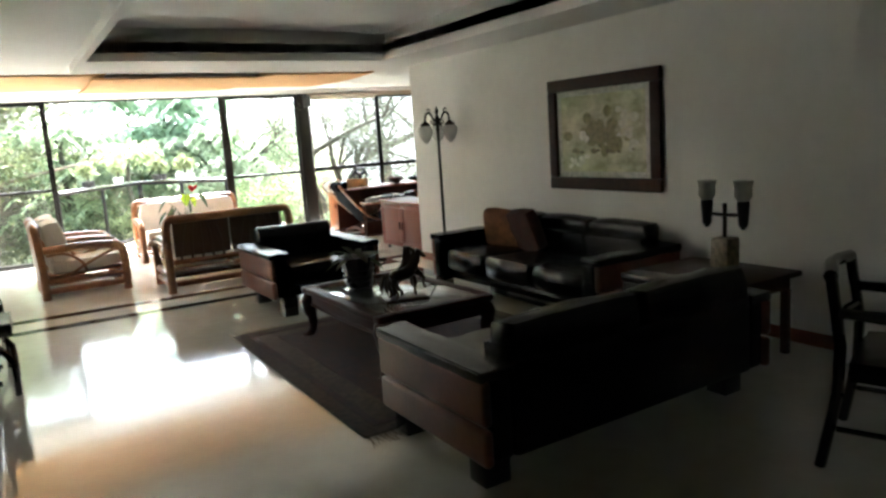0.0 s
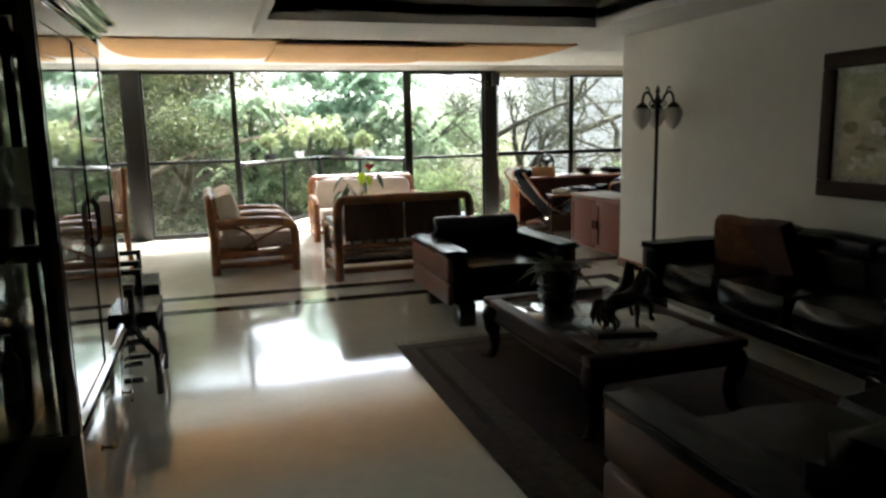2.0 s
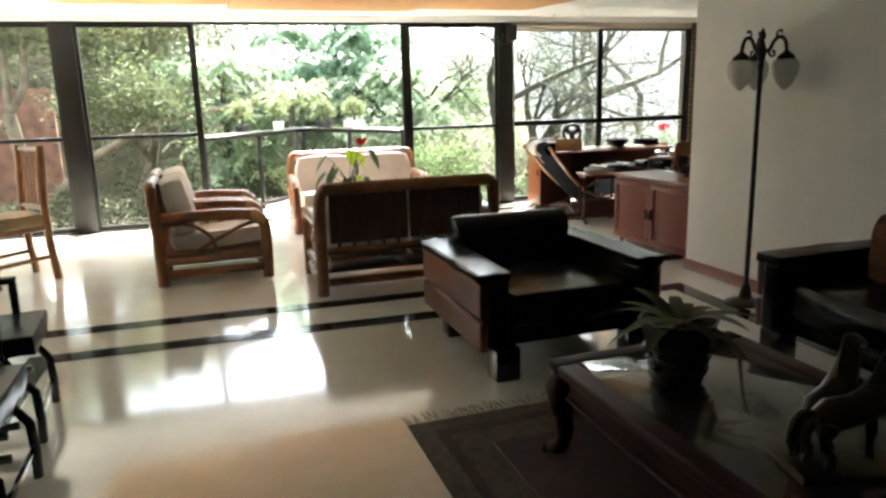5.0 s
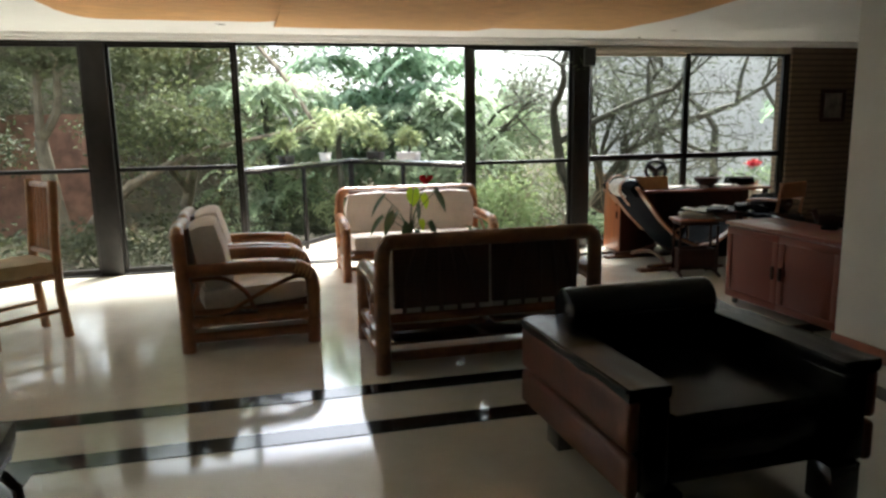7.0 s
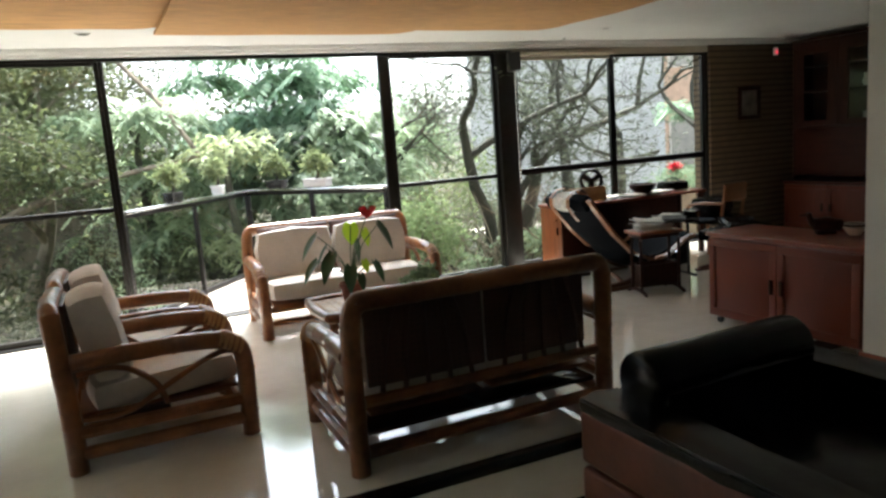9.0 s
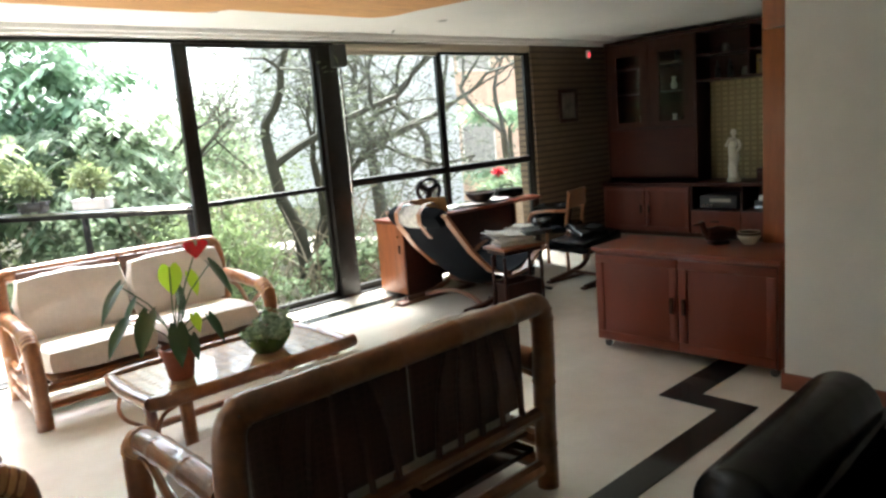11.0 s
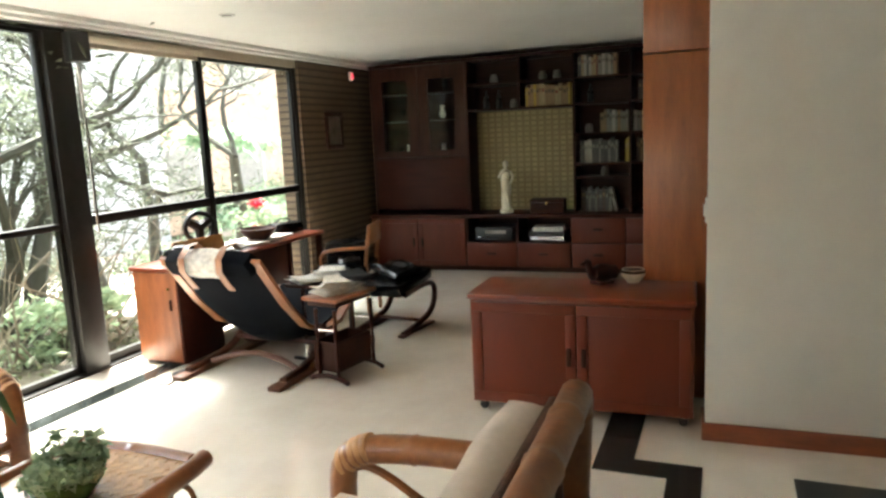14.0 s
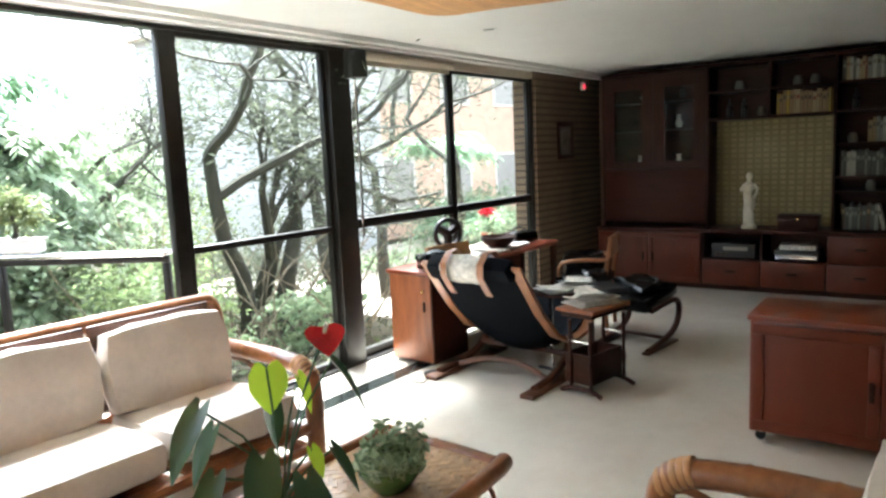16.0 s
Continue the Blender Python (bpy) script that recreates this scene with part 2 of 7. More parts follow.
M_GLASS = glass_mat("window_glass", (0.92, 0.935, 0.91))
M_CLEAR = glass_mat("cabinet_glass", (0.90, 0.92, 0.91), 0.01, 0.9, 0.07)
M_VITRINEGLASS = glass_mat("door_glass", (0.85, 0.88, 0.88), 0.02, 1.2, 0.08)
M_PICGLASS = glass_mat("picture_glass", (0.93, 0.94, 0.92), 0.03, 0.25, 0.015)
M_BLIND = mat("roller_blind_cloth", (0.52, 0.46, 0.36), 0.8, vary=0.08, scale=30, bump=0.1, bscale=200)
M_BARK = mat("mossy_dark_bark", (0.046, 0.041, 0.03), 0.9, vary=0.5, scale=9, bump=0.8, bscale=22, stretch=(1, 1, 0.4), second=(0.026, 0.030, 0.016))
M_BARKLT = mat("pale_bark", (0.20, 0.165, 0.115), 0.9, vary=0.45, scale=8, bump=0.6, bscale=22, stretch=(1, 1, 0.4))
M_GROUND = mat("garden_soil", (0.036, 0.030, 0.018), 0.95, vary=0.6, scale=1.6, bump=0.6, bscale=14, second=(0.012, 0.012, 0.007), spec=0.1)
M_BALC = mat("terrace_tile", (0.36, 0.31, 0.26), 0.6, vary=0.2, scale=4)
M_CONC = mat("grey_render", (0.50, 0.49, 0.48), 0.85, vary=0.16, scale=0.7, bump=0.15, bscale=30)
M_OLDBRICK = mat("old_brick", (0.24, 0.12, 0.08), 0.9, vary=0.35, scale=4, bump=0.4, bscale=30)
M_BRICK = mat("brick_facade", (0.60, 0.40, 0.28), 0.85, vary=0.15, scale=5, bump=0.3, bscale=40)
M_BRICKWHITE = mat("pale_lintel", (0.72, 0.65, 0.56), 0.8, vary=0.1, scale=3)
M_DARKGLASS = mat("facade_glass", (0.34, 0.31, 0.27), 0.2, vary=0.1)
M_LED = bpy.data.materials.new("red_led")
M_LED.use_nodes = True
M_LED.node_tree.nodes["Principled BSDF"].inputs["Emission Color"].default_value = (1, 0.02, 0.05, 1)
M_LED.node_tree.nodes["Principled BSDF"].inputs["Emission Strength"].default_value = 0.35

# the woven mats are faintly translucent; an unseen lid above shuts out daylight
M_MAT = mat("woven_mat", (0.64, 0.36, 0.14), 0.75, vary=0.2, scale=5, stretch=(1, 9, 1), bump=0.3, bscale=50)
_nt = M_MAT.node_tree
_tl = _nt.nodes.new("ShaderNodeBsdfTranslucent")
_nt.links.new(_nt.nodes["Principled BSDF"].inputs["Base Color"].links[0].from_socket, _tl.inputs[0])
_mx = _nt.nodes.new("ShaderNodeMixShader")
_mx.inputs[0].default_value = 0.05
_nt.links.new(_nt.nodes["Principled BSDF"].outputs[0], _mx.inputs[1])
_nt.links.new(_tl.outputs[0], _mx.inputs[2])
_nt.links.new(_mx.outputs[0], _nt.nodes["Material Output"].inputs[0])


# ---- mesh helpers ----
def link_mesh(name, bm, material, smooth=True):
    me = bpy.data.meshes.new(name)
    bmesh.ops.recalc_face_normals(bm, faces=bm.faces)
    bm.to_mesh(me)
    bm.free()
    me.materials.append(material)
    if smooth:
        me.shade_smooth()
        me.set_sharp_from_angle(angle=radians(40))
    return new(name, me)


def part(name, bm, material, parent, label=""):
    ob = link_mesh(name, bm, material)
    ob.parent = parent
    if label:
        ob["label"] = label
    return ob


def thing(name, m, label, category, group=""):
    ob = new(name)
    ob.empty_display_size = 0.1
    ob.matrix_basis = m
    return tagged(ob, label, category, group)


def single(name, bm, material, label, category, m=None, group=""):
    ob = link_mesh(name, bm, material)
    if m is not None:
        ob.matrix_basis = m
    return tagged(ob, label, category, group)


def structure(name, bm, material, m=None):
    ob = link_mesh(name, bm, material)
    if m is not None:
        ob.matrix_basis = m
    return tagged(ob, kind="structure")


def add_box(bm, x0, x1, y0, y1, z0, z1, bevel=0.0, seg=2, m=None):
    r = bmesh.ops.create_cube(bm, size=1)
    vs = r["verts"]
    mm = Matrix.Translation(((x0 + x1) / 2, (y0 + y1) / 2, (z0 + z1) / 2)) @ Matrix.Diagonal((abs(x1 - x0), abs(y1 - y0), abs(z1 - z0), 1))
    bmesh.ops.transform(bm, matrix=mm, verts=vs)
    if bevel:
        es = list({e for v in vs for e in v.link_edges})
        got = bmesh.ops.bevel(bm, geom=es, offset=bevel, segments=seg, affect="EDGES", profile=0.5)
        vs = list({v for f in got["faces"] for v in f.verts} | {v for v in vs if v.is_valid})
    if m is not None:
        bmesh.ops.transform(bm, matrix=m, verts=vs)
    return vs


def box(*a, **k):
    bm = bmesh.new()
    add_box(bm, *a, **k)
    return bm


def add_tube(bm, pts, rad, seg=10, node=0.0, smooth=0):
    """A swept tube; rad is one radius or one for each point; node: spacing of rattan joints."""
    pts = [Vector(p) for p in pts]
    for _ in range(smooth):
        out = [pts[0]]
        for a, b in zip(pts, pts[1:]):
            out += [a.lerp(b, 0.25), a.lerp(b, 0.75)]
        pts = out + [pts[-1]]
    n = len(pts)
    rads = [rad] * n if isinstance(rad, (int, float)) else [rad[min(len(rad) - 1, int(i * len(rad) / n))] for i in range(n)] if len(rad) != n else list(rad)
    if node:
        p2, r2, run = [pts[0]], [rads[0]], 0.0
        for a, b, ra, rb in zip(pts, pts[1:], rads, rads[1:]):
            d = (b - a).length
            while run + d > node:
                k = (node - run) / max(d, 1e-6)
                c, rc = a.lerp(b, k), ra + (rb - ra) * k
                way = (b - a).normalized()
                for off, f in ((-0.012, 1.0), (0.0, 1.09), (0.012, 1.0)):
                    p2.append(c + way * off)
                    r2.append(rc * f)
                a, ra, run = c, rc, 0.0
                d = (b - a).length
            run += d
            p2.append(b)
            r2.append(rb)
        pts, rads = p2, r2
    rings, up = [], None
    for i, p in enumerate(pts):
        t = (pts[min(i + 1, len(pts) - 1)] - pts[max(i - 1, 0)])
        t = t.normalized() if t.length > 1e-7 else Vector((0, 0, 1))
        if up is None:
            up = Vector((0, 0, 1)) if abs(t.z) < 0.9 else Vector((1, 0, 0))
        up = (up - t * up.dot(t)).normalized()
        side = t.cross(up)
        rings.append([bm.verts.new(p + rads[i] * (math.cos(2 * math.pi * k / seg) * up + math.sin(2 * math.pi * k / seg) * side)) for k in range(seg)])
    for a, b in zip(rings, rings[1:]):
        for k in range(seg):
            bm.faces.new((a[k], a[(k + 1) % seg], b[(k + 1) % seg], b[k]))
    bm.faces.new(rings[0][::-1])
    bm.faces.new(rings[-1])


def tube(*a, **k):
    bm = bmesh.new()
    add_tube(bm, *a, **k)
    return bm


def add_lathe(bm, profile, seg=20, at=(0, 0, 0), squash=1.0):
    rings = []
    for r, z in profile:
        rings.append([bm.verts.new((at[0] + max(r, 1e-4) * math.cos(2 * math.pi * k / seg), at[1] + squash * max(r, 1e-4) * math.sin(2 * math.pi * k / seg), at[2] + z)) for k in range(seg)])
    for a, b in zip(rings, rings[1:]):
        for k in range(seg):
            bm.faces.new((a[k], a[(k + 1) % seg], b[(k + 1) % seg], b[k]))
    bm.faces.new(rings[0][::-1])
    bm.faces.new(rings[-1])


def lathe(*a, **k):
    bm = bmesh.new()
    add_lathe(bm, *a, **k)
    return bm


def add_cushion(bm, sx, sy, sz, m, e=0.55, cuts=7, corner=0.0):
    """A stuffed cushion: a finely cut box drawn part of the way to a ball, with small creases."""
    r = bmesh.ops.create_cube(bm, size=2)
    es = list({ed for v in r["verts"] for ed in v.link_edges})
    bmesh.ops.subdivide_edges(bm, edges=es, cuts=cuts, use_grid_fill=True)
    vs = list(bm.verts)
    thin = min(sx, sy, sz)
    for v in vs:
        x, y, z = v.co
        p = Vector((x * math.sqrt(max(0, 1 - y * y / 2 - z * z / 2 + y * y * z * z / 3)), y * math.sqrt(max(0, 1 - x * x / 2 - z * z / 2 + x * x * z * z / 3)), z * math.sqrt(max(0, 1 - y * y / 2 - x * x / 2 + y * y * x * x / 3))))
        k = [e * min(1, 1.4 * thin / s) if s > thin else e * 0.8 for s in (sx, sy, sz)]
        q = Vector((x + (p.x - x) * k[0], y + (p.y - y) * k[1], z + (p.z - z) * k[2]))
        flat = x * x * z * z if thin == sy else x * x * y * y if thin == sz else y * y * z * z
        q = q * (1 - corner * flat)
        w = noise.noise(Vector((q.x * sx * 6, q.y * sy * 6, q.z * sz * 6)) + m.translation * 3) * 0.012
        v.co = Vector((q.x * sx / 2, q.y * sy / 2, q.z * sz / 2)) + q.normalized() * w
    bmesh.ops.transform(bm, matrix=m, verts=vs)


def cushion(*a, **k):
    bm = bmesh.new()
    add_cushion(bm, *a, **k)
    return bm


def prism(outline, z0, z1):
    bm = bmesh.new()
    low = [bm.verts.new((x, y, z0)) for x, y in outline]
    top = [bm.verts.new((x, y, z1)) for x, y in outline]
    n = len(outline)
    for i in range(n):
        bm.faces.new((low[i], low[(i + 1) % n], top[(i + 1) % n], top[i]))
    bm.faces.new(low[::-1])
    bm.faces.new(top)
    return bm


def leaf_cloud(name, centres, size, material, seed, aspect=2.2, droop=0.25):
    """One mesh of many small folded leaves round the given centres (numpy n x 3)."""
    rng = np.random.default_rng(seed)
    c = np.asarray(centres, float)
    n = len(c)
    a = rng.normal(size=(n, 3))
    a[:, 2] = a[:, 2] * 0.5 - droop
    a /= np.linalg.norm(a, axis=1)[:, None]
    b = np.cross(a, rng.normal(size=(n, 3)))
    b /= np.linalg.norm(b, axis=1)[:, None]
    s = size * rng.uniform(0.6, 1.4, n)[:, None]
    nrm = np.cross(a, b)
    p0, p2 = c - a * s / 2, c + a * s / 2
    mid = c + nrm * s * 0.12
    p1, p3 = mid + b * s / aspect / 2, mid - b * s / aspect / 2
    verts = np.stack([p0, p1, p2, p3], 1).reshape(-1, 3)
    k = np.arange(n) * 4
    faces = np.stack([np.stack([k, k + 1, k + 2], 1), np.stack([k, k + 2, k + 3], 1)], 1).reshape(-1, 3)
    me = bpy.data.meshes.new(name)
    me.from_pydata(verts.tolist(), [], faces.tolist())
    me.materials.append(material)
    ob = new(name, me)
    if n > 300:
        ob["kind"] = "stuff"
    return ob


# ---- the room: the windows and floor bands lie 1.9 degrees off the long wall ----
SKEW = -0.033
ZC = 2.50
YW = 11.36


def turned_about(y):
    return Matrix.Translation((0, y, 0)) @ pose(0, 0, 0, 0, 0, math.degrees(math.atan(SKEW))) @ Matrix.Translation((0, -y, 0))


W = turned_about(YW)


def rect_with_holes(x0, x1, y0, y1, holes, z0, z1):
    """A slab cut into boxes round rectangular holes."""
    bm = bmesh.new()
    xs = sorted({x0, x1, *[v for h in holes for v in h[:2]]})
    ys = sorted({y0, y1, *[v for h in holes for v in h[2:]]})
    for a, b in zip(xs, xs[1:]):
        for c, d in zip(ys, ys[1:]):
            if not any(h[0] <= a and b <= h[1] and h[2] <= c and d <= h[3] for h in holes):
                add_box(bm, a, b, c, d, z0, z1)
    bmesh.ops.remove_doubles(bm, verts=bm.verts, dist=1e-4)
    return bm


structure("floor", box(-7.0, 8.2, -4.2, 11.5, -0.2, 0.0), M_MARBLE)
TRAY = (-0.36, 2.64, 1.2, 6.5)
MATS = (-1.75, 3.0, 8.5, 9.7)
structure("ceiling", rect_with_holes(-7.0, 8.2, -4.2, 11.75, [TRAY, MATS], ZC, ZC + 0.12), M_CEIL)
# dropped border round the tray
structure("ceiling_border", rect_with_holes(-0.42, 3.28, 0.6, 7.5, [TRAY], ZC - 0.08, ZC + 0.002), M_CEIL)


def tray_moulding():
    bm = bmesh.new()
    x0, x1, y0, y1 = TRAY
    for inset, z0, z1 in ((0.0, ZC, ZC + 0.10), (-0.10, ZC + 0.10, ZC + 0.13), (-0.10, ZC + 0.13, ZC + 0.24)):
        a, b, c, d = x0 + inset, x1 - inset, y0 + inset, y1 - inset
        t = 0.03 if z1 - z0 > 0.05 else 0.13
        add_box(bm, a - t, a, c - t, d + t, z0, z1)
        add_box(bm, b, b + t, c - t, d + t, z0, z1)
        add_box(bm, a, b, c - t, c, z0, z1)
        add_box(bm, a, b, d, d + t, z0, z1)
    return bm


structure("tray_trim", tray_moulding(), M_CEIL)
structure("ceiling_tray", box(TRAY[0] - 0.3, TRAY[1] + 0.3, TRAY[2] - 0.3, TRAY[3] + 0.3, ZC + 0.242, ZC + 0.30), M_CEIL)
# unseen lid added over the shaft to block daylight from the mats
structure("skylight_lid", box(MATS[0] - 0.15, MATS[1] + 0.15, MATS[2] - 0.15, MATS[3] + 0.15, ZC + 0.622, ZC + 0.70), M_PLASTER)
structure("skylight_shaft", rect_with_holes(MATS[0] - 0.15, MATS[1] + 0.15, MATS[2] - 0.15, MATS[3] + 0.15, [MATS], ZC + 0.122, ZC + 0.62), M_PLASTER)

structure("wall_east", box(3.3, 3.5, 1.6, 7.08, 0, ZC), M_PLASTER)
structure("wall_east_pier", box(3.12, 3.5, -4.0, 1.598, 0, ZC), M_PLASTER)
# walls out of view, coloured dark brown to cut bounce in the room
structure("wall_south", box(-7.0, 3.12, -4.2, -4.0, 0, ZC), M_DIMWALL)
structure("wall_west", box(-2.05, -1.86, -4.0, 4.62, 0, ZC), M_DIMWALL)
# unseen wall kept pale to throw light back at wall_east
structure("wall_dining", box(-7.0, -6.8, 4.62, 11.4, 0, ZC), M_PLASTER)
structure("wall_dining_south", box(-6.8, -2.05, 4.42, 4.62, 0, ZC), M_DIMWALL)
structure("wall_study_south", box(3.5, 8.2, 4.8, 5.0, 0, ZC), M_DIMWALL)
structure("wall_study_east", box(8.0, 8.2, 5.0, 11.4, 0, ZC), M_DIMWALL)
structure("baseboard", box(3.283, 3.299, 1.6, 7.095, 0.0, 0.095, bevel=0.004), M_BASE)
structure("baseboard_end", box(3.3, 3.5, 7.081, 7.096, 0.0, 0.095), M_BASE)
structure("wall_north", box(6.382, 8.2, YW - 0.03, YW + 0.25, 0, ZC), M_WALLPAPER, W)
structure("wall_north_header", box(-7.0, 6.38, YW - 0.01, YW + 0.22, 2.44, ZC), M_CEIL, W)


def crown():
    bm = bmesh.new()
    add_box(bm, -7.0, 8.0, YW - 0.16, YW - 0.034, ZC - 0.035, ZC - 0.001)
    add_box(bm, -7.0, 8.0, YW - 0.10, YW - 0.033, ZC - 0.06, ZC - 0.036)
    return bm


structure("trim", crown(), M_CEIL, W)


# black bands let into the floor
def floor_bands(m):
    """Inlaid black granite strips, each a slab of its own."""
    t = new("floor_band")
    t.matrix_world = m
    tagged(t, "black granite bands inlaid in the cream marble floor", "floor", kind="structure")
    for x0, x1, y0, y1 in ((-6.5, 2.98, 7.19, 7.34), (2.83, 2.98, 7.34, 7.50), (2.83, 3.9, 7.50, 7.68), (-1.60, 2.98, 6.66, 6.81), (-1.60, -1.45, 2.0, 6.66), (2.83, 2.98, 2.0, 6.66), (2.3, 3.83, 10.82, 10.96)):
        part("strip", box(x0, x1, y0, y1, -0.01, 0.004), M_GRANITE, t)
    return t


floor_bands(turned_about(7.2))


# ---- windows ----
def window(name, x0, x1, rail, glazed=True, rail_h=0.045, low_rail=0.05, top=2.405):
    w = tagged(new(name), kind="structure")
    w.matrix_basis = W
    y0, y1 = YW + 0.02, YW + 0.07
    bm = bmesh.new()
    f = 0.035
    add_box(bm, x0, x0 + f, y0, y1, 0.02, top, bevel=0.004)
    add_box(bm, x1 - f, x1, y0, y1, 0.02, top, bevel=0.004)
    add_box(bm, x0 + f, x1 - f, y0, y1, top - 0.03, top)
    add_box(bm, x0 + f, x1 - f, y0, y1, 0.02, 0.02 + low_rail)
    part("window_frame", bm, M_FRAME, w)
    if rail:
        part("rail", box(x0 + f, x1 - f, y0 - 0.012, y1, rail, rail + rail_h, bevel=0.006), M_FRAME, w)
    if glazed:
        for z0, z1 in ((0.02 + low_rail, rail), (rail + rail_h, top - 0.03)):
            g = part("pane", box(x0 + f, x1 - f, y0 + 0.02, y0 + 0.026, z0, z1), M_GLASS, w)
            g.visible_shadow = False
    return w


window("window_1", -6.75, -4.5, 1.10)
window("window_2", -4.5, -2.02, 1.10)
window("window_3", -1.79, -0.53, 1.10)
window("window_4", 2.12, 3.36, 1.06)
window("window_5", 3.57, 4.915, 1.06, rail_h=0.075, low_rail=0.06, top=2.36)
window("window_6", 4.92, 6.34, 1.06, rail_h=0.075, low_rail=0.06, top=2.36)
posts = tagged(new("window_posts"), kind="structure")
posts.matrix_basis = W
for a, b, depth in ((-2.02, -1.79, 0.10), (3.36, 3.57, 0.09), (-0.53, -0.49, 0.06), (2.03, 2.12, 0.05), (6.34, 6.38, 0.06)):
    part("post", box(a, b, YW - depth + 0.06, YW + 0.075, 0.0, 2.405, bevel=0.008), M_FRAME, posts)
structure("window_head", box(-7.0, 3.568, YW + 0.01, YW + 0.1, 2.407, 2.432), M_FRAME, W)
structure("window_head_study", box(3.572, 6.38, YW - 0.002, YW + 0.1, 2.363, 2.438), M_BLIND, W)
structure("window_track", box(-7.0, 6.38, YW - 0.04, YW + 0.12, 0.0, 0.02, bevel=0.004), M_FRAME, W)

t = thing("light_switch", pose(3.40, 7.081, 1.16), "white light switch on the wall end", "light switch")
part("plate", box(-0.04, 0.04, 0.0, 0.01, -0.06, 0.06, bevel=0.003), M_WHITE, t)
part("rocker", box(-0.015, 0.015, 0.0102, 0.018, -0.03, 0.03, bevel=0.003), M_WHITE, t)


# ---- ceiling mats and lights ----
def sag_mat(x0, x1, low, y0, y1, both):
    """A woven mat that hangs in a shallow belly below the ceiling, with a rounded far corner."""
    bm = bmesh.new()
    nx, ny, t = 24, 14, 0.02
    for side in (0, 1):
        rows = []
        for j in range(ny + 1):
            v = j / ny
            row = []
            for i in range(nx + 1):
                u = i / nx
                x = x0 + (x1 - x0) * u
                corner = (1 - u) * (x1 - x0) if not both else min(u, 1 - u) * (x1 - x0)
                r = 0.30
                cut = r - math.sqrt(max(0.0, r * r - max(0.0, r - corner) ** 2))
                y = y0 + (y1 - cut - y0) * v
                z = low - 0.025 * math.sin(math.pi * min(1.0, v * 1.05)) + 0.02 * max(0.0, 1 - corner / 0.3) ** 2 + 0.005 * noise.noise(Vector((x * 3, y * 3, low))) + side * t
                row.append(bm.verts.new((x, y, z)))
            rows.append(row)
        for a, b in zip(rows, rows[1:]):
            for i in range(nx):
                bm.faces.new((a[i], a[i + 1], b[i + 1], b[i]))
        if side == 0:
            lower = rows
        else:
            n = nx
            rim_l = lower[0] + [r[n] for r in lower[1:]] + lower[ny][n - 1::-1] + [r[0] for r in lower[ny - 1:0:-1]]
            rim_u = rows[0] + [r[n] for r in rows[1:]] + rows[ny][n - 1::-1] + [r[0] for r in rows[ny - 1:0:-1]]
            for k in range(len(rim_l)):
                q = (k + 1) % len(rim_l)
                bm.faces.new((rim_l[k], rim_l[q], rim_u[q], rim_u[k]))
    return bm


for x0, x1, low, both in ((-1.88, 0.02, ZC - 0.025, True), (-0.14, 1.98, ZC - 0.068, False), (1.80, 3.43, ZC - 0.035, False)):
    single("woven_ceiling_mat", sag_mat(x0, x1, low, 8.30, 10.19, both), M_MAT, "sagging orange woven bamboo mat under the skylight", "ceiling mat", group="skylight mats")


def spot(x, y, z):
    d = thing("recessed_spotlight", pose(x, y, z), "small white recessed ceiling spotlight, switched off", "spotlight", "ceiling spots")
    bm = lathe([(0.045, 0.0), (0.058, -0.002), (0.06, -0.006), (0.045, -0.008), (0.042, 0.0)], 20)
    part("ring", bm, M_CEIL, d)
    part("lamp", lathe([(0.04, -0.002), (0.03, -0.004), (0.001, -0.0045)], 16), M_BLACKMT, d, "dark spotlight lens")
    return d


first = spot(-0.61, 10.52, ZC)
for x, y, z in ((0.74, 10.48, ZC), (1.96, 10.43, ZC), (4.08, 10.28, ZC), (-1.13, 5.7, ZC)):
    copy_thing(first, pose(x, y, z))


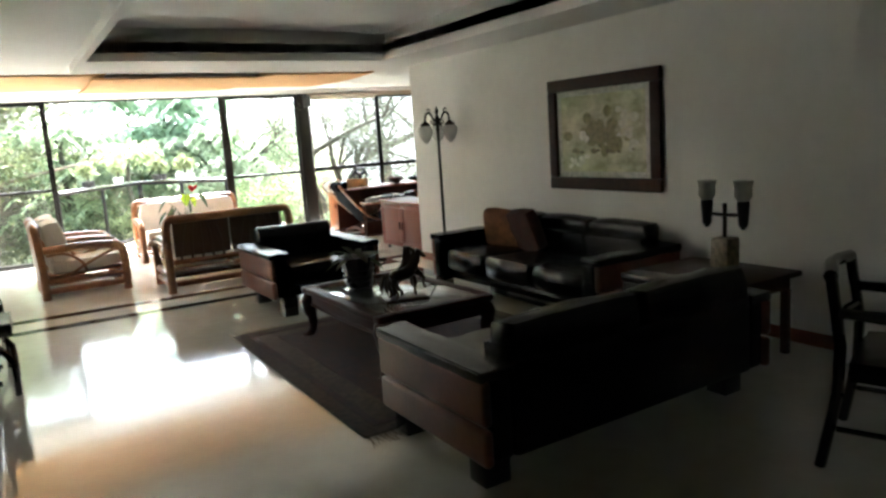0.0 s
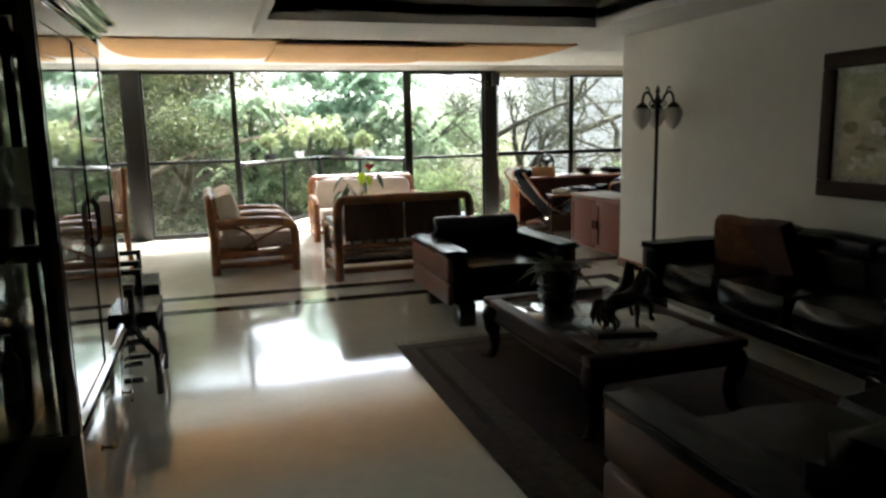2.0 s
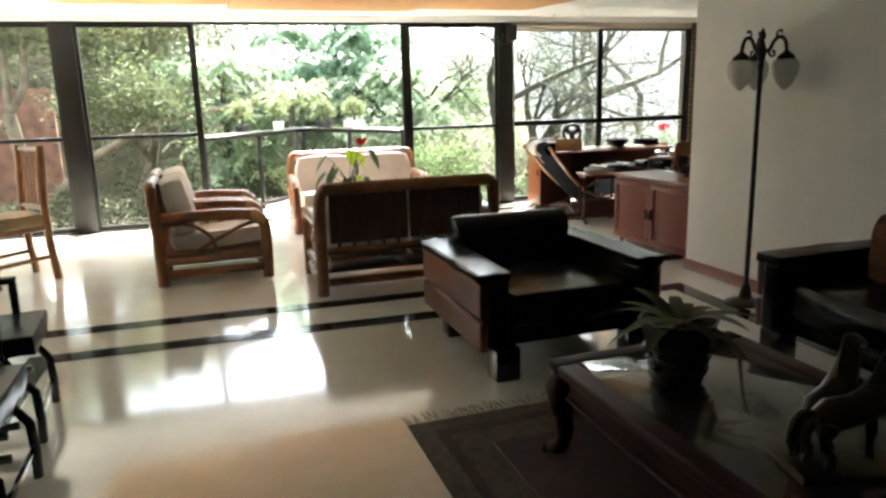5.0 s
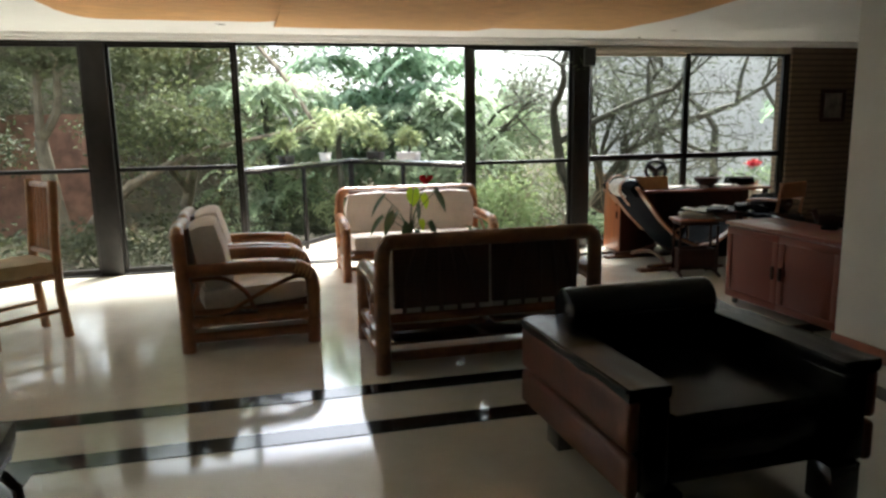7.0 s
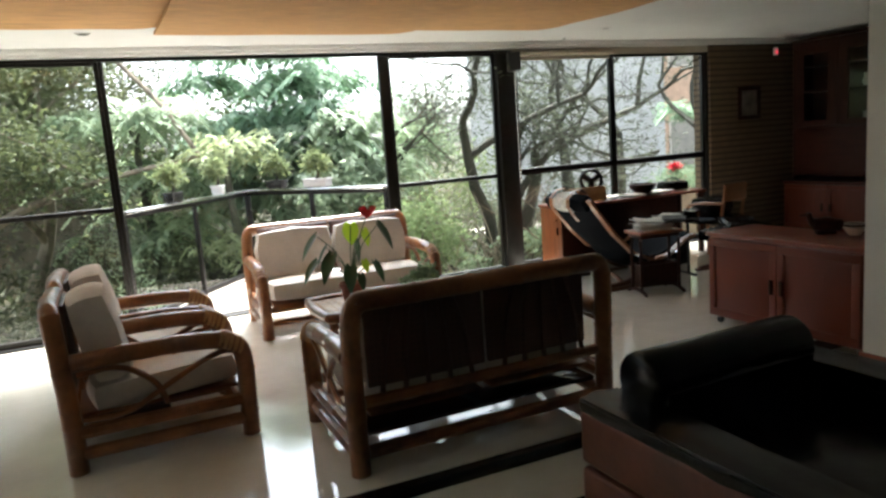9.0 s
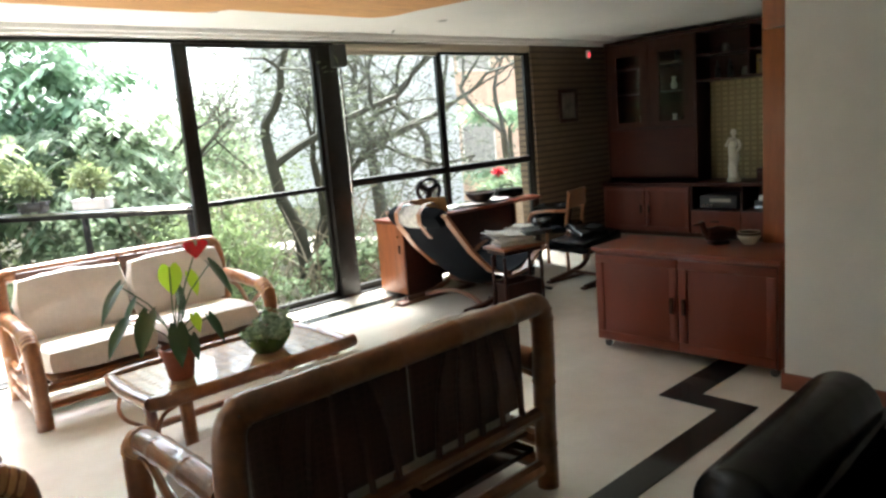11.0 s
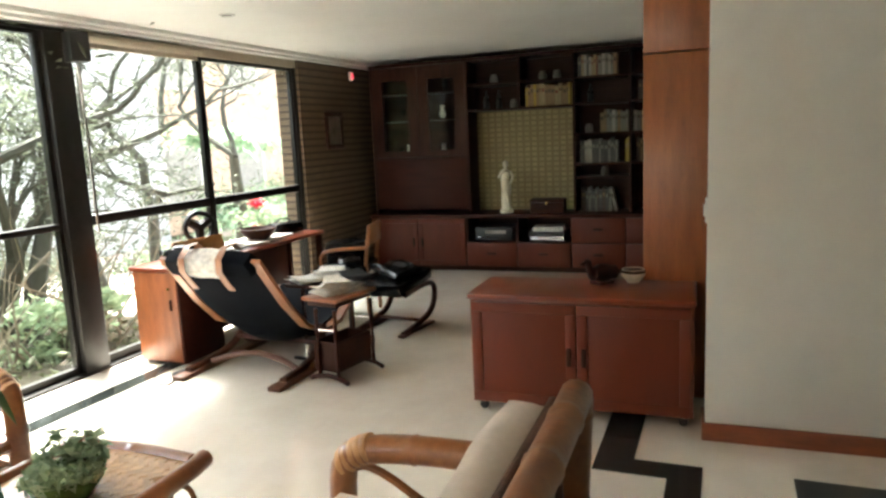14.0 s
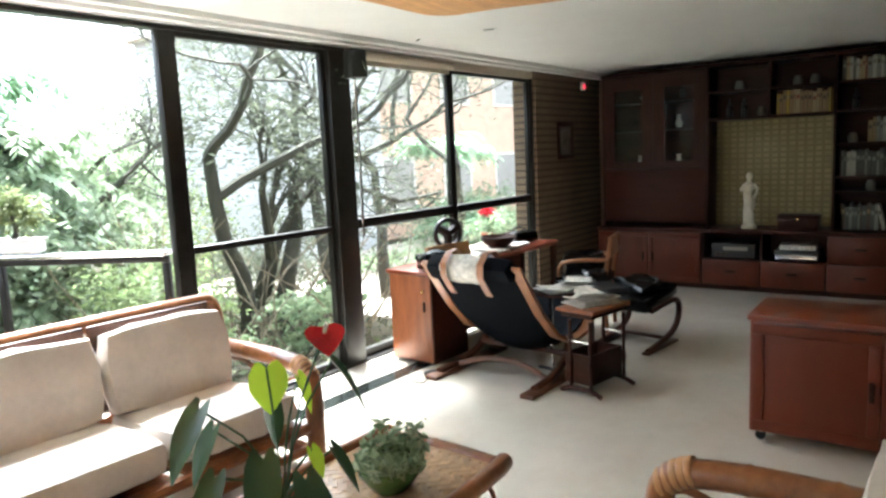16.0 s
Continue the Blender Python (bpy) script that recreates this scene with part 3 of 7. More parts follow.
# ---- rattan seats ----
def rattan_seat(name, seats, width, depth, m, label, group=""):
    """Front towards local +y; origin on the floor at the middle."""
    s = thing(name, m, label, "sofa" if seats > 1 else "armchair", group)
    hx, yb, yf, R = width / 2, -depth / 2, depth / 2, 0.048
    for sx in (-1, 1):
        x = sx * (hx - R)
        part("arm", tube([(x, yb + 0.08, 0.565), (x, 0, 0.575), (x, yf - 0.17, 0.56), (x, yf - 0.06, 0.52), (x, yf - 0.035, 0.42), (x, yf - 0.04, 0.2), (x, yf - 0.045, 0.0)], R, 12, node=0.24, smooth=2), M_BAMBOO, s)
        for k in range(5):
            a0 = yf - 0.15 + k * 0.024
            zb = 0.556 - 0.006 * k - 0.0022 * k * k
            part("binding", tube([(x, a0 - 0.010, zb + 0.003), (x, a0, zb), (x, a0 + 0.010, zb - 0.004)], [R * 1.05, R * 1.13, R * 1.05], 12), M_BAMBOO_LT, s)
        for z in (0.095, 0.205):
            part("side_rail", tube([(x, yb + 0.06, z), (x, yf - 0.05, z)], 0.036, 8, node=0.3), M_BAMBOO, s)
        bm = bmesh.new()
        add_tube(bm, [(x, yb + 0.10, 0.50), (x, yb + 0.30, 0.52), (x, yb + 0.46, 0.40), (x, yb + 0.50, 0.27)], 0.016, 6, smooth=2)
        add_tube(bm, [(x, yb + 0.10, 0.27), (x, yb + 0.30, 0.25), (x, yb + 0.50, 0.36), (x, yf - 0.16, 0.50), (x, yf - 0.06, 0.47)], 0.016, 6, smooth=2)
        part("scroll", bm, M_BAMBOO, s)
    zt, c = 0.88, 0.16
    arch = [(-hx + R, yb + 0.05, 0.0), (-hx + R, yb + 0.05, 0.3), (-hx + R, yb + 0.03, zt - c), (-hx + R + 0.03, yb + 0.02, zt - 0.05), (-hx + c, yb + 0.015, zt - R), (0, yb + 0.01, zt - R), (hx - c, yb + 0.015, zt - R), (hx - R - 0.03, yb + 0.02, zt - 0.05), (hx - R, yb + 0.03, zt - c), (hx - R, yb + 0.05, 0.3), (hx - R, yb + 0.05, 0.0)]
    part("back_frame", tube(arch, R, 12, node=0.28, smooth=2), M_BAMBOO, s)
    for y, z, r in ((yb + 0.05, 0.345, 0.03), (yb + 0.05, 0.10, 0.034), (yf - 0.05, 0.24, 0.03), (yf - 0.05, 0.13, 0.024)):
        part("cross_rail", tube([(-hx + 2 * R, y, z), (hx - 2 * R, y, z)], r, 8, node=0.33), M_BAMBOO, s)
    part("bottom_board", box(-hx + 2 * R, hx - 2 * R, yb + 0.075, yb + 0.52, 0.165, 0.19, bevel=0.006), M_RATTANBOARD, s, "polished dark wooden board")
    inner = width - 4 * R
    cell = inner / seats
    for i in range(seats):
        cx = -inner / 2 + cell * (i + 0.5)
        part("back_panel", box(cx - cell / 2 + (0.03 if i == 0 else 0.008), cx + cell / 2 - (0.06 if i == seats - 1 else 0.008), yb + 0.06, yb + 0.085, 0.40, zt - 0.035, bevel=0.01), M_CANE, s, "dark woven cane back panel")
        for k in (-0.36, -0.18, 0.0, 0.18, 0.36):
            part("spindle", tube([(cx + k * cell, yb + 0.05, 0.36), (cx + k * cell * 0.9, yb + 0.052, 0.60), (cx + k * cell * 0.6, yb + 0.052, zt - 0.08)], 0.014, 6, smooth=1), M_CANE, s)
        part("seat_slat", box(cx - cell / 2 + 0.03, cx + cell / 2 - 0.03, yb + 0.08, yf - 0.06, 0.255, 0.275, bevel=0.005), M_BAMBOO, s)
        part("seat_cushion", cushion(cell - 0.01, depth - 0.16, 0.16, pose(cx, 0.045, 0.352, 3, 0, 0), e=0.6, corner=0.05), M_CLOTH, s, "off-white beige seat cushion")
        tall, thick, back = (0.52, 0.22, 0.225) if seats == 1 else (0.45, 0.145, 0.185)
        bc = part("back_cushion", cushion(cell - 0.005, thick, tall, pose(cx, yb + back, 0.385 + tall / 2, 12 if seats == 1 else 9, 0, 0), e=0.62, corner=0.05), M_CLOTH, s, "off-white beige back cushion")
        part("piping", tube([(cx - cell / 2 + 0.05, yb + back + 0.02, 0.46), (cx + cell / 2 - 0.05, yb + back + 0.02, 0.46)], 0.006, 5), M_PIPING, bc)
    return s


chair_a = rattan_seat("rattan_armchair", 1, 0.72, 0.95, pose(-0.49, 8.66, 0, 0, 0, -90), "rattan armchair with off-white cushions on marble floor", "rattan armchairs")
copy_thing(chair_a, pose(-0.50, 9.44, 0, 0, 0, -91))
rattan_seat("rattan_loveseat", 2, 1.51, 0.88, pose(1.002, 7.885, 0, 0, 0, -1), "rattan loveseat with dark cane back and beige cushions")
rattan_seat("rattan_loveseat", 2, 1.62, 0.88, pose(1.22, 10.58, 0, 0, 0, 177), "rattan loveseat with beige cushions standing before the windows")


def rattan_table(m):
    t = thing("rattan_coffee_table", m, "rattan coffee table with woven herringbone bamboo top", "coffee table")
    hx, hy, z = 0.545, 0.31, 0.40
    part("tabletop", box(-hx, hx, -hy, hy, z, z + 0.025, bevel=0.006), M_WEAVE, t, "woven bamboo tabletop")
    strips = []
    for sgn in (-1, 1):
        me = bpy.data.meshes.new("bamboo_strip")
        bm = box(-0.046, 0.046, -0.0165, 0.0165, 0.0, 0.002, bevel=0.0008, seg=1, m=pose(0, 0, 0, 0, 0, 45 * sgn))
        bm.to_mesh(me)
        bm.free()
        me.materials.append(M_STRIP)
        strips.append(me)
    for i in range(16):
        for j in range(11):
            o = new("bamboo_strip", strips[i % 2])
            o.parent = t
            o.location = (-0.4875 + i * 0.065, -0.245 + j * 0.049, z + 0.0252)
    for sy in (-1, 1):
        part("rim", tube([(-hx - 0.02, sy * (hy - 0.03), z + 0.012), (-hx + 0.05, sy * hy, z + 0.012), (0, sy * (hy + 0.01), z + 0.012), (hx - 0.05, sy * hy, z + 0.012), (hx + 0.05, sy * (hy - 0.02), z + 0.012)], 0.036, 12, node=0.3, smooth=1), M_BAMBOO, t)
    for sx in (-1, 1):
        part("rim", tube([(sx * (hx + 0.01), -hy + 0.04, z + 0.010), (sx * (hx + 0.035), 0, z + 0.010), (sx * (hx + 0.01), hy - 0.04, z + 0.010)], 0.033, 12, node=0.3, smooth=1), M_BAMBOO, t)
        for sy in (-1, 1):
            part("leg", tube([(sx * (hx - 0.16), sy * (hy - 0.05), 0.0), (sx * (hx - 0.15), sy * (hy - 0.04), z - 0.005)], 0.034, 10, node=0.2), M_BAMBOO, t)
            part("scroll", tube([(sx * (hx - 0.12), sy * (hy - 0.04), 0.10), (sx * (hx + 0.01), sy * (hy - 0.04), 0.20), (sx * (hx - 0.02), sy * (hy - 0.04), 0.34), (sx * (hx - 0.12), sy * (hy - 0.04), 0.37)], 0.011, 6, smooth=2), M_BAMBOO, t)
    for sy in (-1, 1):
        part("stretcher", tube([(-hx + 0.15, sy * (hy - 0.05), 0.09), (hx - 0.15, sy * (hy - 0.05), 0.09)], 0.022, 8, node=0.3), M_BAMBOO, t)
    return t


rattan_table(pose(1.165, 9.19, 0, 0, 0, -1))


def leaf_blade(bm, base, direction, length, width, bend, heart=0.0, seg=7):
    """One leaf: a bent strip, widest before its middle; heart: lobes at the base."""
    d = Vector(direction).normalized()
    side = d.cross(Vector((0, 0, 1)))
    side = side.normalized() if side.length > 1e-3 else Vector((1, 0, 0))
    up = side.cross(d)
    p, rows = Vector(base), []
    hearts = (0.58, 0.92, 1.0, 0.95, 0.80, 0.58, 0.32, 0.03)
    for i in range(seg + 1):
        u = i / seg
        w = width * (hearts[min(7, i)] if heart else math.sin(math.pi * min(1, u * 0.86 + 0.14)) ** 0.8)
        back = -d * heart * length * max(0, 1 - i / 2)
        rows.append((bm.verts.new(p + side * w / 2 + up * w * 0.10 + back), bm.verts.new(p + side * w / 4 + up * w * 0.02 + back * 0.9), bm.verts.new(p), bm.verts.new(p - side * w / 4 + up * w * 0.02 + back * 0.9), bm.verts.new(p - side * w / 2 + up * w * 0.10 + back)))
        d = (d + Vector((0, 0, -bend / seg))).normalized()
        p = p + d * length / seg
    for a, b in zip(rows, rows[1:]):
        for k in range(4):
            bm.faces.new((a[k], a[k + 1], b[k + 1], b[k]))


def anthurium(m):
    t = thing("potted_anthurium", m, "anthurium with one red bract in a terracotta pot", "potted plant")
    part("pot", lathe([(0.055, 0.0), (0.062, 0.01), (0.08, 0.13), (0.09, 0.135), (0.092, 0.165), (0.083, 0.168), (0.078, 0.14)], 24), M_TERRA, t, "reddish terracotta pot")
    part("soil", lathe([(0.076, 0.145), (0.04, 0.152), (0.001, 0.155)], 16), M_SOIL, t)
    for dx, dy, h, ln, wd, which in ((0.22, -0.02, 0.40, 0.22, 0.17, 0), (-0.20, 0.08, 0.36, 0.22, 0.15, 0), (-0.16, -0.12, 0.24, 0.24, 0.16, 0), (-0.05, -0.16, 0.15, 0.22, 0.15, 0), (0.10, 0.14, 0.28, 0.18, 0.12, 0), (-0.12, 0.14, 0.26, 0.18, 0.13, 0), (0.16, -0.06, 0.14, 0.17, 0.11, 0), (0.03, -0.12, 0.08, 0.14, 0.09, 0), (-0.24, -0.02, 0.20, 0.20, 0.13, 0), (0.06, 0.10, 0.40, 0.15, 0.15, 1), (0.13, 0.04, 0.36, 0.13, 0.11, 1), (0.09, -0.04, 0.16, 0.10, 0.07, 1)):
        top = Vector((dx, dy, 0.15 + h))
        st = part("stem", tube([(0, 0, 0.15), (dx * 0.3, dy * 0.3, 0.15 + h * 0.6), top], 0.004, 5, smooth=1), M_GREEN, t)
        bm = bmesh.new()
        leaf_blade(bm, top, (dx * 1.5 - 0.12, dy * 1.5 - 0.2, -0.42), ln * 0.95, wd * (0.8 if which else 0.62), 0.5, heart=0.16)
        part("leaf", bm, M_LIME if which else M_GREEN, st, "lime green young leaf" if which else "dark green heart-shaped leaf")
    flower = Vector((0.14, -0.07, 0.65))
    part("stem", tube([(0, 0, 0.15), (0.05, -0.02, 0.42), flower], 0.004, 5, smooth=1), M_GREEN, t)
    red = bmesh.new()
    leaf_blade(red, flower + Vector((0, 0, 0.03)), (-0.25, -0.4, -0.3), 0.10, 0.12, 0.7, heart=0.04)
    part("bract", red, M_RED, t, "glossy red bract")
    part("spadix", tube([flower, flower + Vector((-0.02, -0.04, 0.05))], 0.006, 6), M_PAPER, t)
    return t


anthurium(pose(0.84, 9.11, 0.4295))


def succulent_bowl(m, pot_mat, label, r=0.13, leaves=260, seed=3):
    t = thing("succulent_bowl", m, label, "planter")
    part("bowl", lathe([(r * 0.55, 0.0), (r * 0.62, 0.008), (r * 0.95, 0.07), (r, 0.10), (r * 0.95, 0.10), (r * 0.88, 0.07)], 28, squash=0.8), pot_mat, t)
    part("soil", lathe([(r * 0.9, 0.085), (r * 0.5, 0.095), (0.001, 0.10)], 16, squash=0.8), M_SOIL, t)
    rng = np.random.default_rng(seed)
    ang = rng.uniform(0, 6.28, leaves)
    rad = r * np.sqrt(rng.uniform(0, 1, leaves))
    rad = rad * 1.04
    hump = 0.09 + 0.09 * np.exp(-((np.cos(ang) * rad - 0.07) / 0.035) ** 2) * rng.uniform(0.0, 1.3, leaves) + rng.uniform(0, 0.035, leaves)
    c = np.stack([np.cos(ang) * rad, np.sin(ang) * rad * 0.8, hump], 1)
    o = leaf_cloud("foliage", c, 0.048, M_SUCC, seed, aspect=1.9, droop=-0.25)
    o.parent = t
    o["label"] = "grey-green succulent leaves"
    return t


succulent_bowl(pose(1.35, 9.12, 0.4295, 0, 0, 20), M_GREENPOT, "green glazed bowl of mixed succulents on a table", r=0.15, leaves=460)


# ---- leather suite ----
def leather_seat(name, seats, width, depth, m, label, bolster=0.22):
    """Front towards local -y."""
    s = thing(name, m, label, "sofa" if seats > 1 else "armchair")
    hx, hy, A, S = width / 2, depth / 2, 0.17, 0.05
    for sx in (-1, 1):
        outer, skin, inner = sx * hx, sx * (hx - S), sx * (hx - A)
        for z0, z1, lab in ((0.345, 0.548, "reddish brown upper side panel"), (0.165, 0.333, "reddish brown lower side panel")):
            part("side_panel", box(min(outer, skin), max(outer, skin), -hy + 0.005, hy, z0, z1, bevel=0.022, seg=3), M_BROWNHIDE, s, lab)
        skin2 = sx * (hx - S - 0.002)
        part("arm", box(min(skin2, inner), max(skin2, inner), -hy, hy - 0.02, 0.17, 0.552, bevel=0.025, seg=3), M_LEATHER, s, "black leather arm")
        pad = cushion(A + 0.01, depth - 0.005, 0.055, pose(sx * (hx - A / 2), 0, 0.566), e=0.35)
        part("arm_pad", pad, M_LEATHER, s, "black leather arm pad")
        rim = [(sx * (hx + 0.002), -hy + 0.02, 0.578), (sx * (hx + 0.002), hy - 0.02, 0.578)]
        part("piping", tube(rim, 0.007, 6), M_LEATHER, s)
        for y in (-hy + 0.05, hy - 0.20):
            x = sx * (hx - 0.15)
            part("leg", box(x - 0.07, x + 0.07, y - 0.065, y + 0.065, 0.0, 0.18, bevel=0.008), M_BLACK, s)
    part("base", box(-hx + A + 0.003, hx - A - 0.003, -hy + 0.07, hy - 0.03, 0.165, 0.25, bevel=0.015), M_LEATHER, s)
    inner = width - 2 * A
    cell = inner / seats
    for i in range(seats):
        cx = -inner / 2 + cell * (i + 0.5)
        part("seat_cushion", cushion(cell - 0.004, depth - 0.19, 0.23, pose(cx, -0.09, 0.345, -2, 0, 0), e=0.62, corner=0.03), M_LEATHER, s, "wrinkled black leather seat cushion")
        part("back_cushion", cushion(cell - 0.006, 0.17, 0.34, pose(cx, hy - 0.155, 0.49, 9, 0, 0), e=0.4), M_LEATHER, s, "black leather back cushion")
        if seats == 1:
            roll = bmesh.new()
            w, r = cell / 2 + 0.01, bolster / 2
            add_tube(roll, [(cx - w, hy - 0.13, 0.64), (cx - w + 0.012, hy - 0.13, 0.64), (cx - w + 0.03, hy - 0.13, 0.64), (cx, hy - 0.13, 0.637), (cx + w - 0.03, hy - 0.13, 0.64), (cx + w - 0.012, hy - 0.13, 0.64), (cx + w, hy - 0.13, 0.64)], [r * 0.82, r * 0.97, r, r * 1.01, r, r * 0.97, r * 0.82], 28)
            part("bolster", roll, M_LEATHER, s, "rounded black leather head bolster")
        else:
            part("bolster", cushion(cell - 0.004, 0.20, bolster, pose(cx, hy - 0.11, 0.655, 8, 0, 0), e=0.6), M_LEATHER, s, "rounded black leather head bolster")
    part("back_panel", box(-hx + A, hx - A, hy - 0.05, hy - 0.01, 0.17, 0.60, bevel=0.02), M_LEATHER, s)
    return s


leather_seat("leather_armchair", 1, 1.10, 1.02, pose(1.335, 5.955, 0, 0, 0, 0), "black leather armchair with brown side panels")
leather_seat("leather_sofa", 3, 2.34, 0.90, pose(2.835, 4.13, 0, 0, 0, -90), "three-seat black leather sofa along the white wall")
leather_seat("leather_loveseat", 2, 1.95, 0.96, pose(1.375, 2.06, 0, 0, 0, 180), "two-seat black leather sofa with brown side panels")
single("throw_pillow", cushion(0.40, 0.14, 0.40, pose(2.92, 4.80, 0.62, 16, 8, -70), e=0.75), M_PILLOW, "brown patterned throw pillow on the sofa", "pillow", group="sofa pillows")
single("throw_pillow", cushion(0.42, 0.14, 0.42, pose(2.93, 4.44, 0.63, 18, -6, -98), e=0.75), M_PILLOW2, "dark maroon throw pillow on the sofa", "pillow", group="sofa pillows")


def leather_table(m):
    t = thing("glass_coffee_table", m, "dark carved wooden coffee table with inset glass top", "coffee table")
    hx, hy, z = 0.46, 0.70, 0.42
    for a, b, c, d in ((-hx, hx, -hy, -hy + 0.09), (-hx, hx, hy - 0.09, hy), (-hx, -hx + 0.09, -hy + 0.091, hy - 0.091), (hx - 0.09, hx, -hy + 0.091, hy - 0.091)):
        part("top_frame", box(a, b, c, d, z - 0.045, z, bevel=0.012, seg=3), M_MAHOG, t)
    part("glass_top", box(-hx + 0.088, hx - 0.088, -hy + 0.088, hy - 0.088, z - 0.012, z - 0.003, bevel=0.001), M_CLEAR, t, "clear glass inset")
    part("under_shelf", box(-hx + 0.06, hx - 0.06, -hy + 0.06, hy - 0.06, z - 0.13, z - 0.10, bevel=0.005), M_DARKWOOD, t)
    for sx in (-1, 1):
        part("apron", box(sx * (hx - 0.055) - 0.014, sx * (hx - 0.055) + 0.014, -hy + 0.1, hy - 0.1, z - 0.15, z - 0.046, bevel=0.006), M_MAHOG, t)
        part("apron_bead", tube([(sx * (hx - 0.035), -hy + 0.12, z - 0.135), (sx * (hx - 0.035), 0, z - 0.15), (sx * (hx - 0.035), hy - 0.12, z - 0.135)], 0.012, 8, smooth=1), M_MAHOG, t)
        for sy in (-1, 1):
            part("leg", tube([(sx * (hx - 0.08), sy * (hy - 0.08), z - 0.05), (sx * (hx - 0.03), sy * (hy - 0.03), z - 0.14), (sx * (hx - 0.06), sy * (hy - 0.06), 0.16), (sx * (hx - 0.055), sy * (hy - 0.055), 0.06), (sx * (hx - 0.01), sy * (hy - 0.01), 0.0)], [0.06, 0.065, 0.05, 0.038, 0.032, 0.034, 0.045], 12, smooth=2), M_DARKWOOD, t, "curved cabriole leg")
    for sy in (-1, 1):
        part("apron", box(-hx + 0.1, hx - 0.1, sy * (hy - 0.055) - 0.014, sy * (hy - 0.055) + 0.014, z - 0.15, z - 0.046, bevel=0.006), M_MAHOG, t)
    return t


leather_table(pose(1.24, 3.99, 0))


def bromeliad(m):
    t = thing("potted_bromeliad", m, "bromeliad with striped leaves in a dark ribbed pot", "potted plant")
    bm = bmesh.new()
    k = 4
    prof = [(0.085, 0.0), (0.095, 0.015), (0.115, 0.16), (0.135, 0.21), (0.14, 0.225), (0.128, 0.225), (0.115, 0.19)]
    add_lathe(bm, prof, 8)
    part("pot", bm, M_DARKPOT, t, "dark octagonal ribbed pot")
    for z in (0.05, 0.09, 0.13):
        part("rib", lathe([(0.098 + z * 0.13, z - 0.006), (0.104 + z * 0.13, z), (0.098 + z * 0.13, z + 0.006)], 8), M_DARKPOT, t)
    part("soil", lathe([(0.115, 0.195), (0.001, 0.205)], 8), M_SOIL, t)
    bm = bmesh.new()
    random.seed(5)
    for i in range(17):
        a = i * 2.4
        el = 0.15 + 0.8 * (i / 17)
        leaf_blade(bm, (0.02 * math.cos(a), 0.02 * math.sin(a), 0.21), (math.cos(a), math.sin(a), el), random.uniform(0.17, 0.27), 0.05, random.uniform(0.6, 1.1))
    part("leaves", bm, M_BROM, t, "arching green and reddish strap leaves")
    return t


bromeliad(pose(1.13, 4.31, 0.42, 0, 0, 20) @ Matrix.Scale(1.08, 4))


def horse(m):
    """A prancing bronze horse on a plinth, one mesh."""
    bm = bmesh.new()
    add_box(bm, -0.17, 0.17, -0.11, 0.11, 0.0, 0.03, bevel=0.006)
    add_tube(bm, [(-0.10, 0, 0.19), (-0.06, 0, 0.20), (0.02, 0, 0.215), (0.08, 0, 0.245), (0.10, 0, 0.25)], [0.03, 0.052, 0.048, 0.05, 0.03], 12)
    add_tube(bm, [(0.07, 0, 0.25), (0.11, 0, 0.31), (0.125, 0, 0.37), (0.12, 0, 0.385)], [0.045, 0.036, 0.026, 0.018], 10)
    add_tube(bm, [(0.11, 0, 0.38), (0.15, 0, 0.36), (0.185, 0, 0.33)], [0.026, 0.022, 0.013], 10)
    add_tube(bm, [(0.06, 0, 0.29), (0.09, 0, 0.35), (0.105, 0, 0.40)], [0.012, 0.014, 0.006], 6)
    for y, pts in ((0.03, [(-0.08, 0.19), (-0.115, 0.12), (-0.085, 0.08), (-0.10, 0.03)]), (-0.03, [(-0.07, 0.19), (-0.09, 0.12), (-0.05, 0.08), (-0.06, 0.03)]), (0.028, [(0.08, 0.22), (0.10, 0.14), (0.095, 0.09), (0.10, 0.03)]), (-0.028, [(0.09, 0.23), (0.16, 0.19), (0.15, 0.12), (0.17, 0.10)])):
        add_tube(bm, [(x, y, z) for x, z in pts], [0.028, 0.017, 0.012, 0.014], 8, smooth=1)
    add_tube(bm, [(-0.10, 0, 0.21), (-0.15, 0, 0.21), (-0.17, 0, 0.14), (-0.165, 0, 0.08)], [0.012, 0.02, 0.018, 0.006], 8, smooth=1)
    body = [v for v in bm.verts if v.co.z > 0.0305]
    twin = bmesh.ops.duplicate(bm, geom=list({f for v in body for f in v.link_faces if all(w.co.z > 0.0305 for w in f.verts)}))
    bmesh.ops.transform(bm, matrix=pose(0.03, 0.0, 0.012, 0, -14, 22) @ Matrix.Scale(0.95, 4), verts=[g for g in twin["geom"] if isinstance(g, bmesh.types.BMVert)])
    bmesh.ops.translate(bm, vec=(-0.02, -0.06, 0), verts=[v for v in body if v.is_valid])
    bmesh.ops.translate(bm, vec=(0.0, 0.06, 0), verts=[g for g in twin["geom"] if isinstance(g, bmesh.types.BMVert)])
    return single("horse_statue", bm, M_BRONZE, "dark bronze statue of two prancing horses on the coffee table", "statue", m)


horse(pose(1.16, 3.62, 0.42, 0, 0, -15) @ Matrix.Scale(0.92, 4))


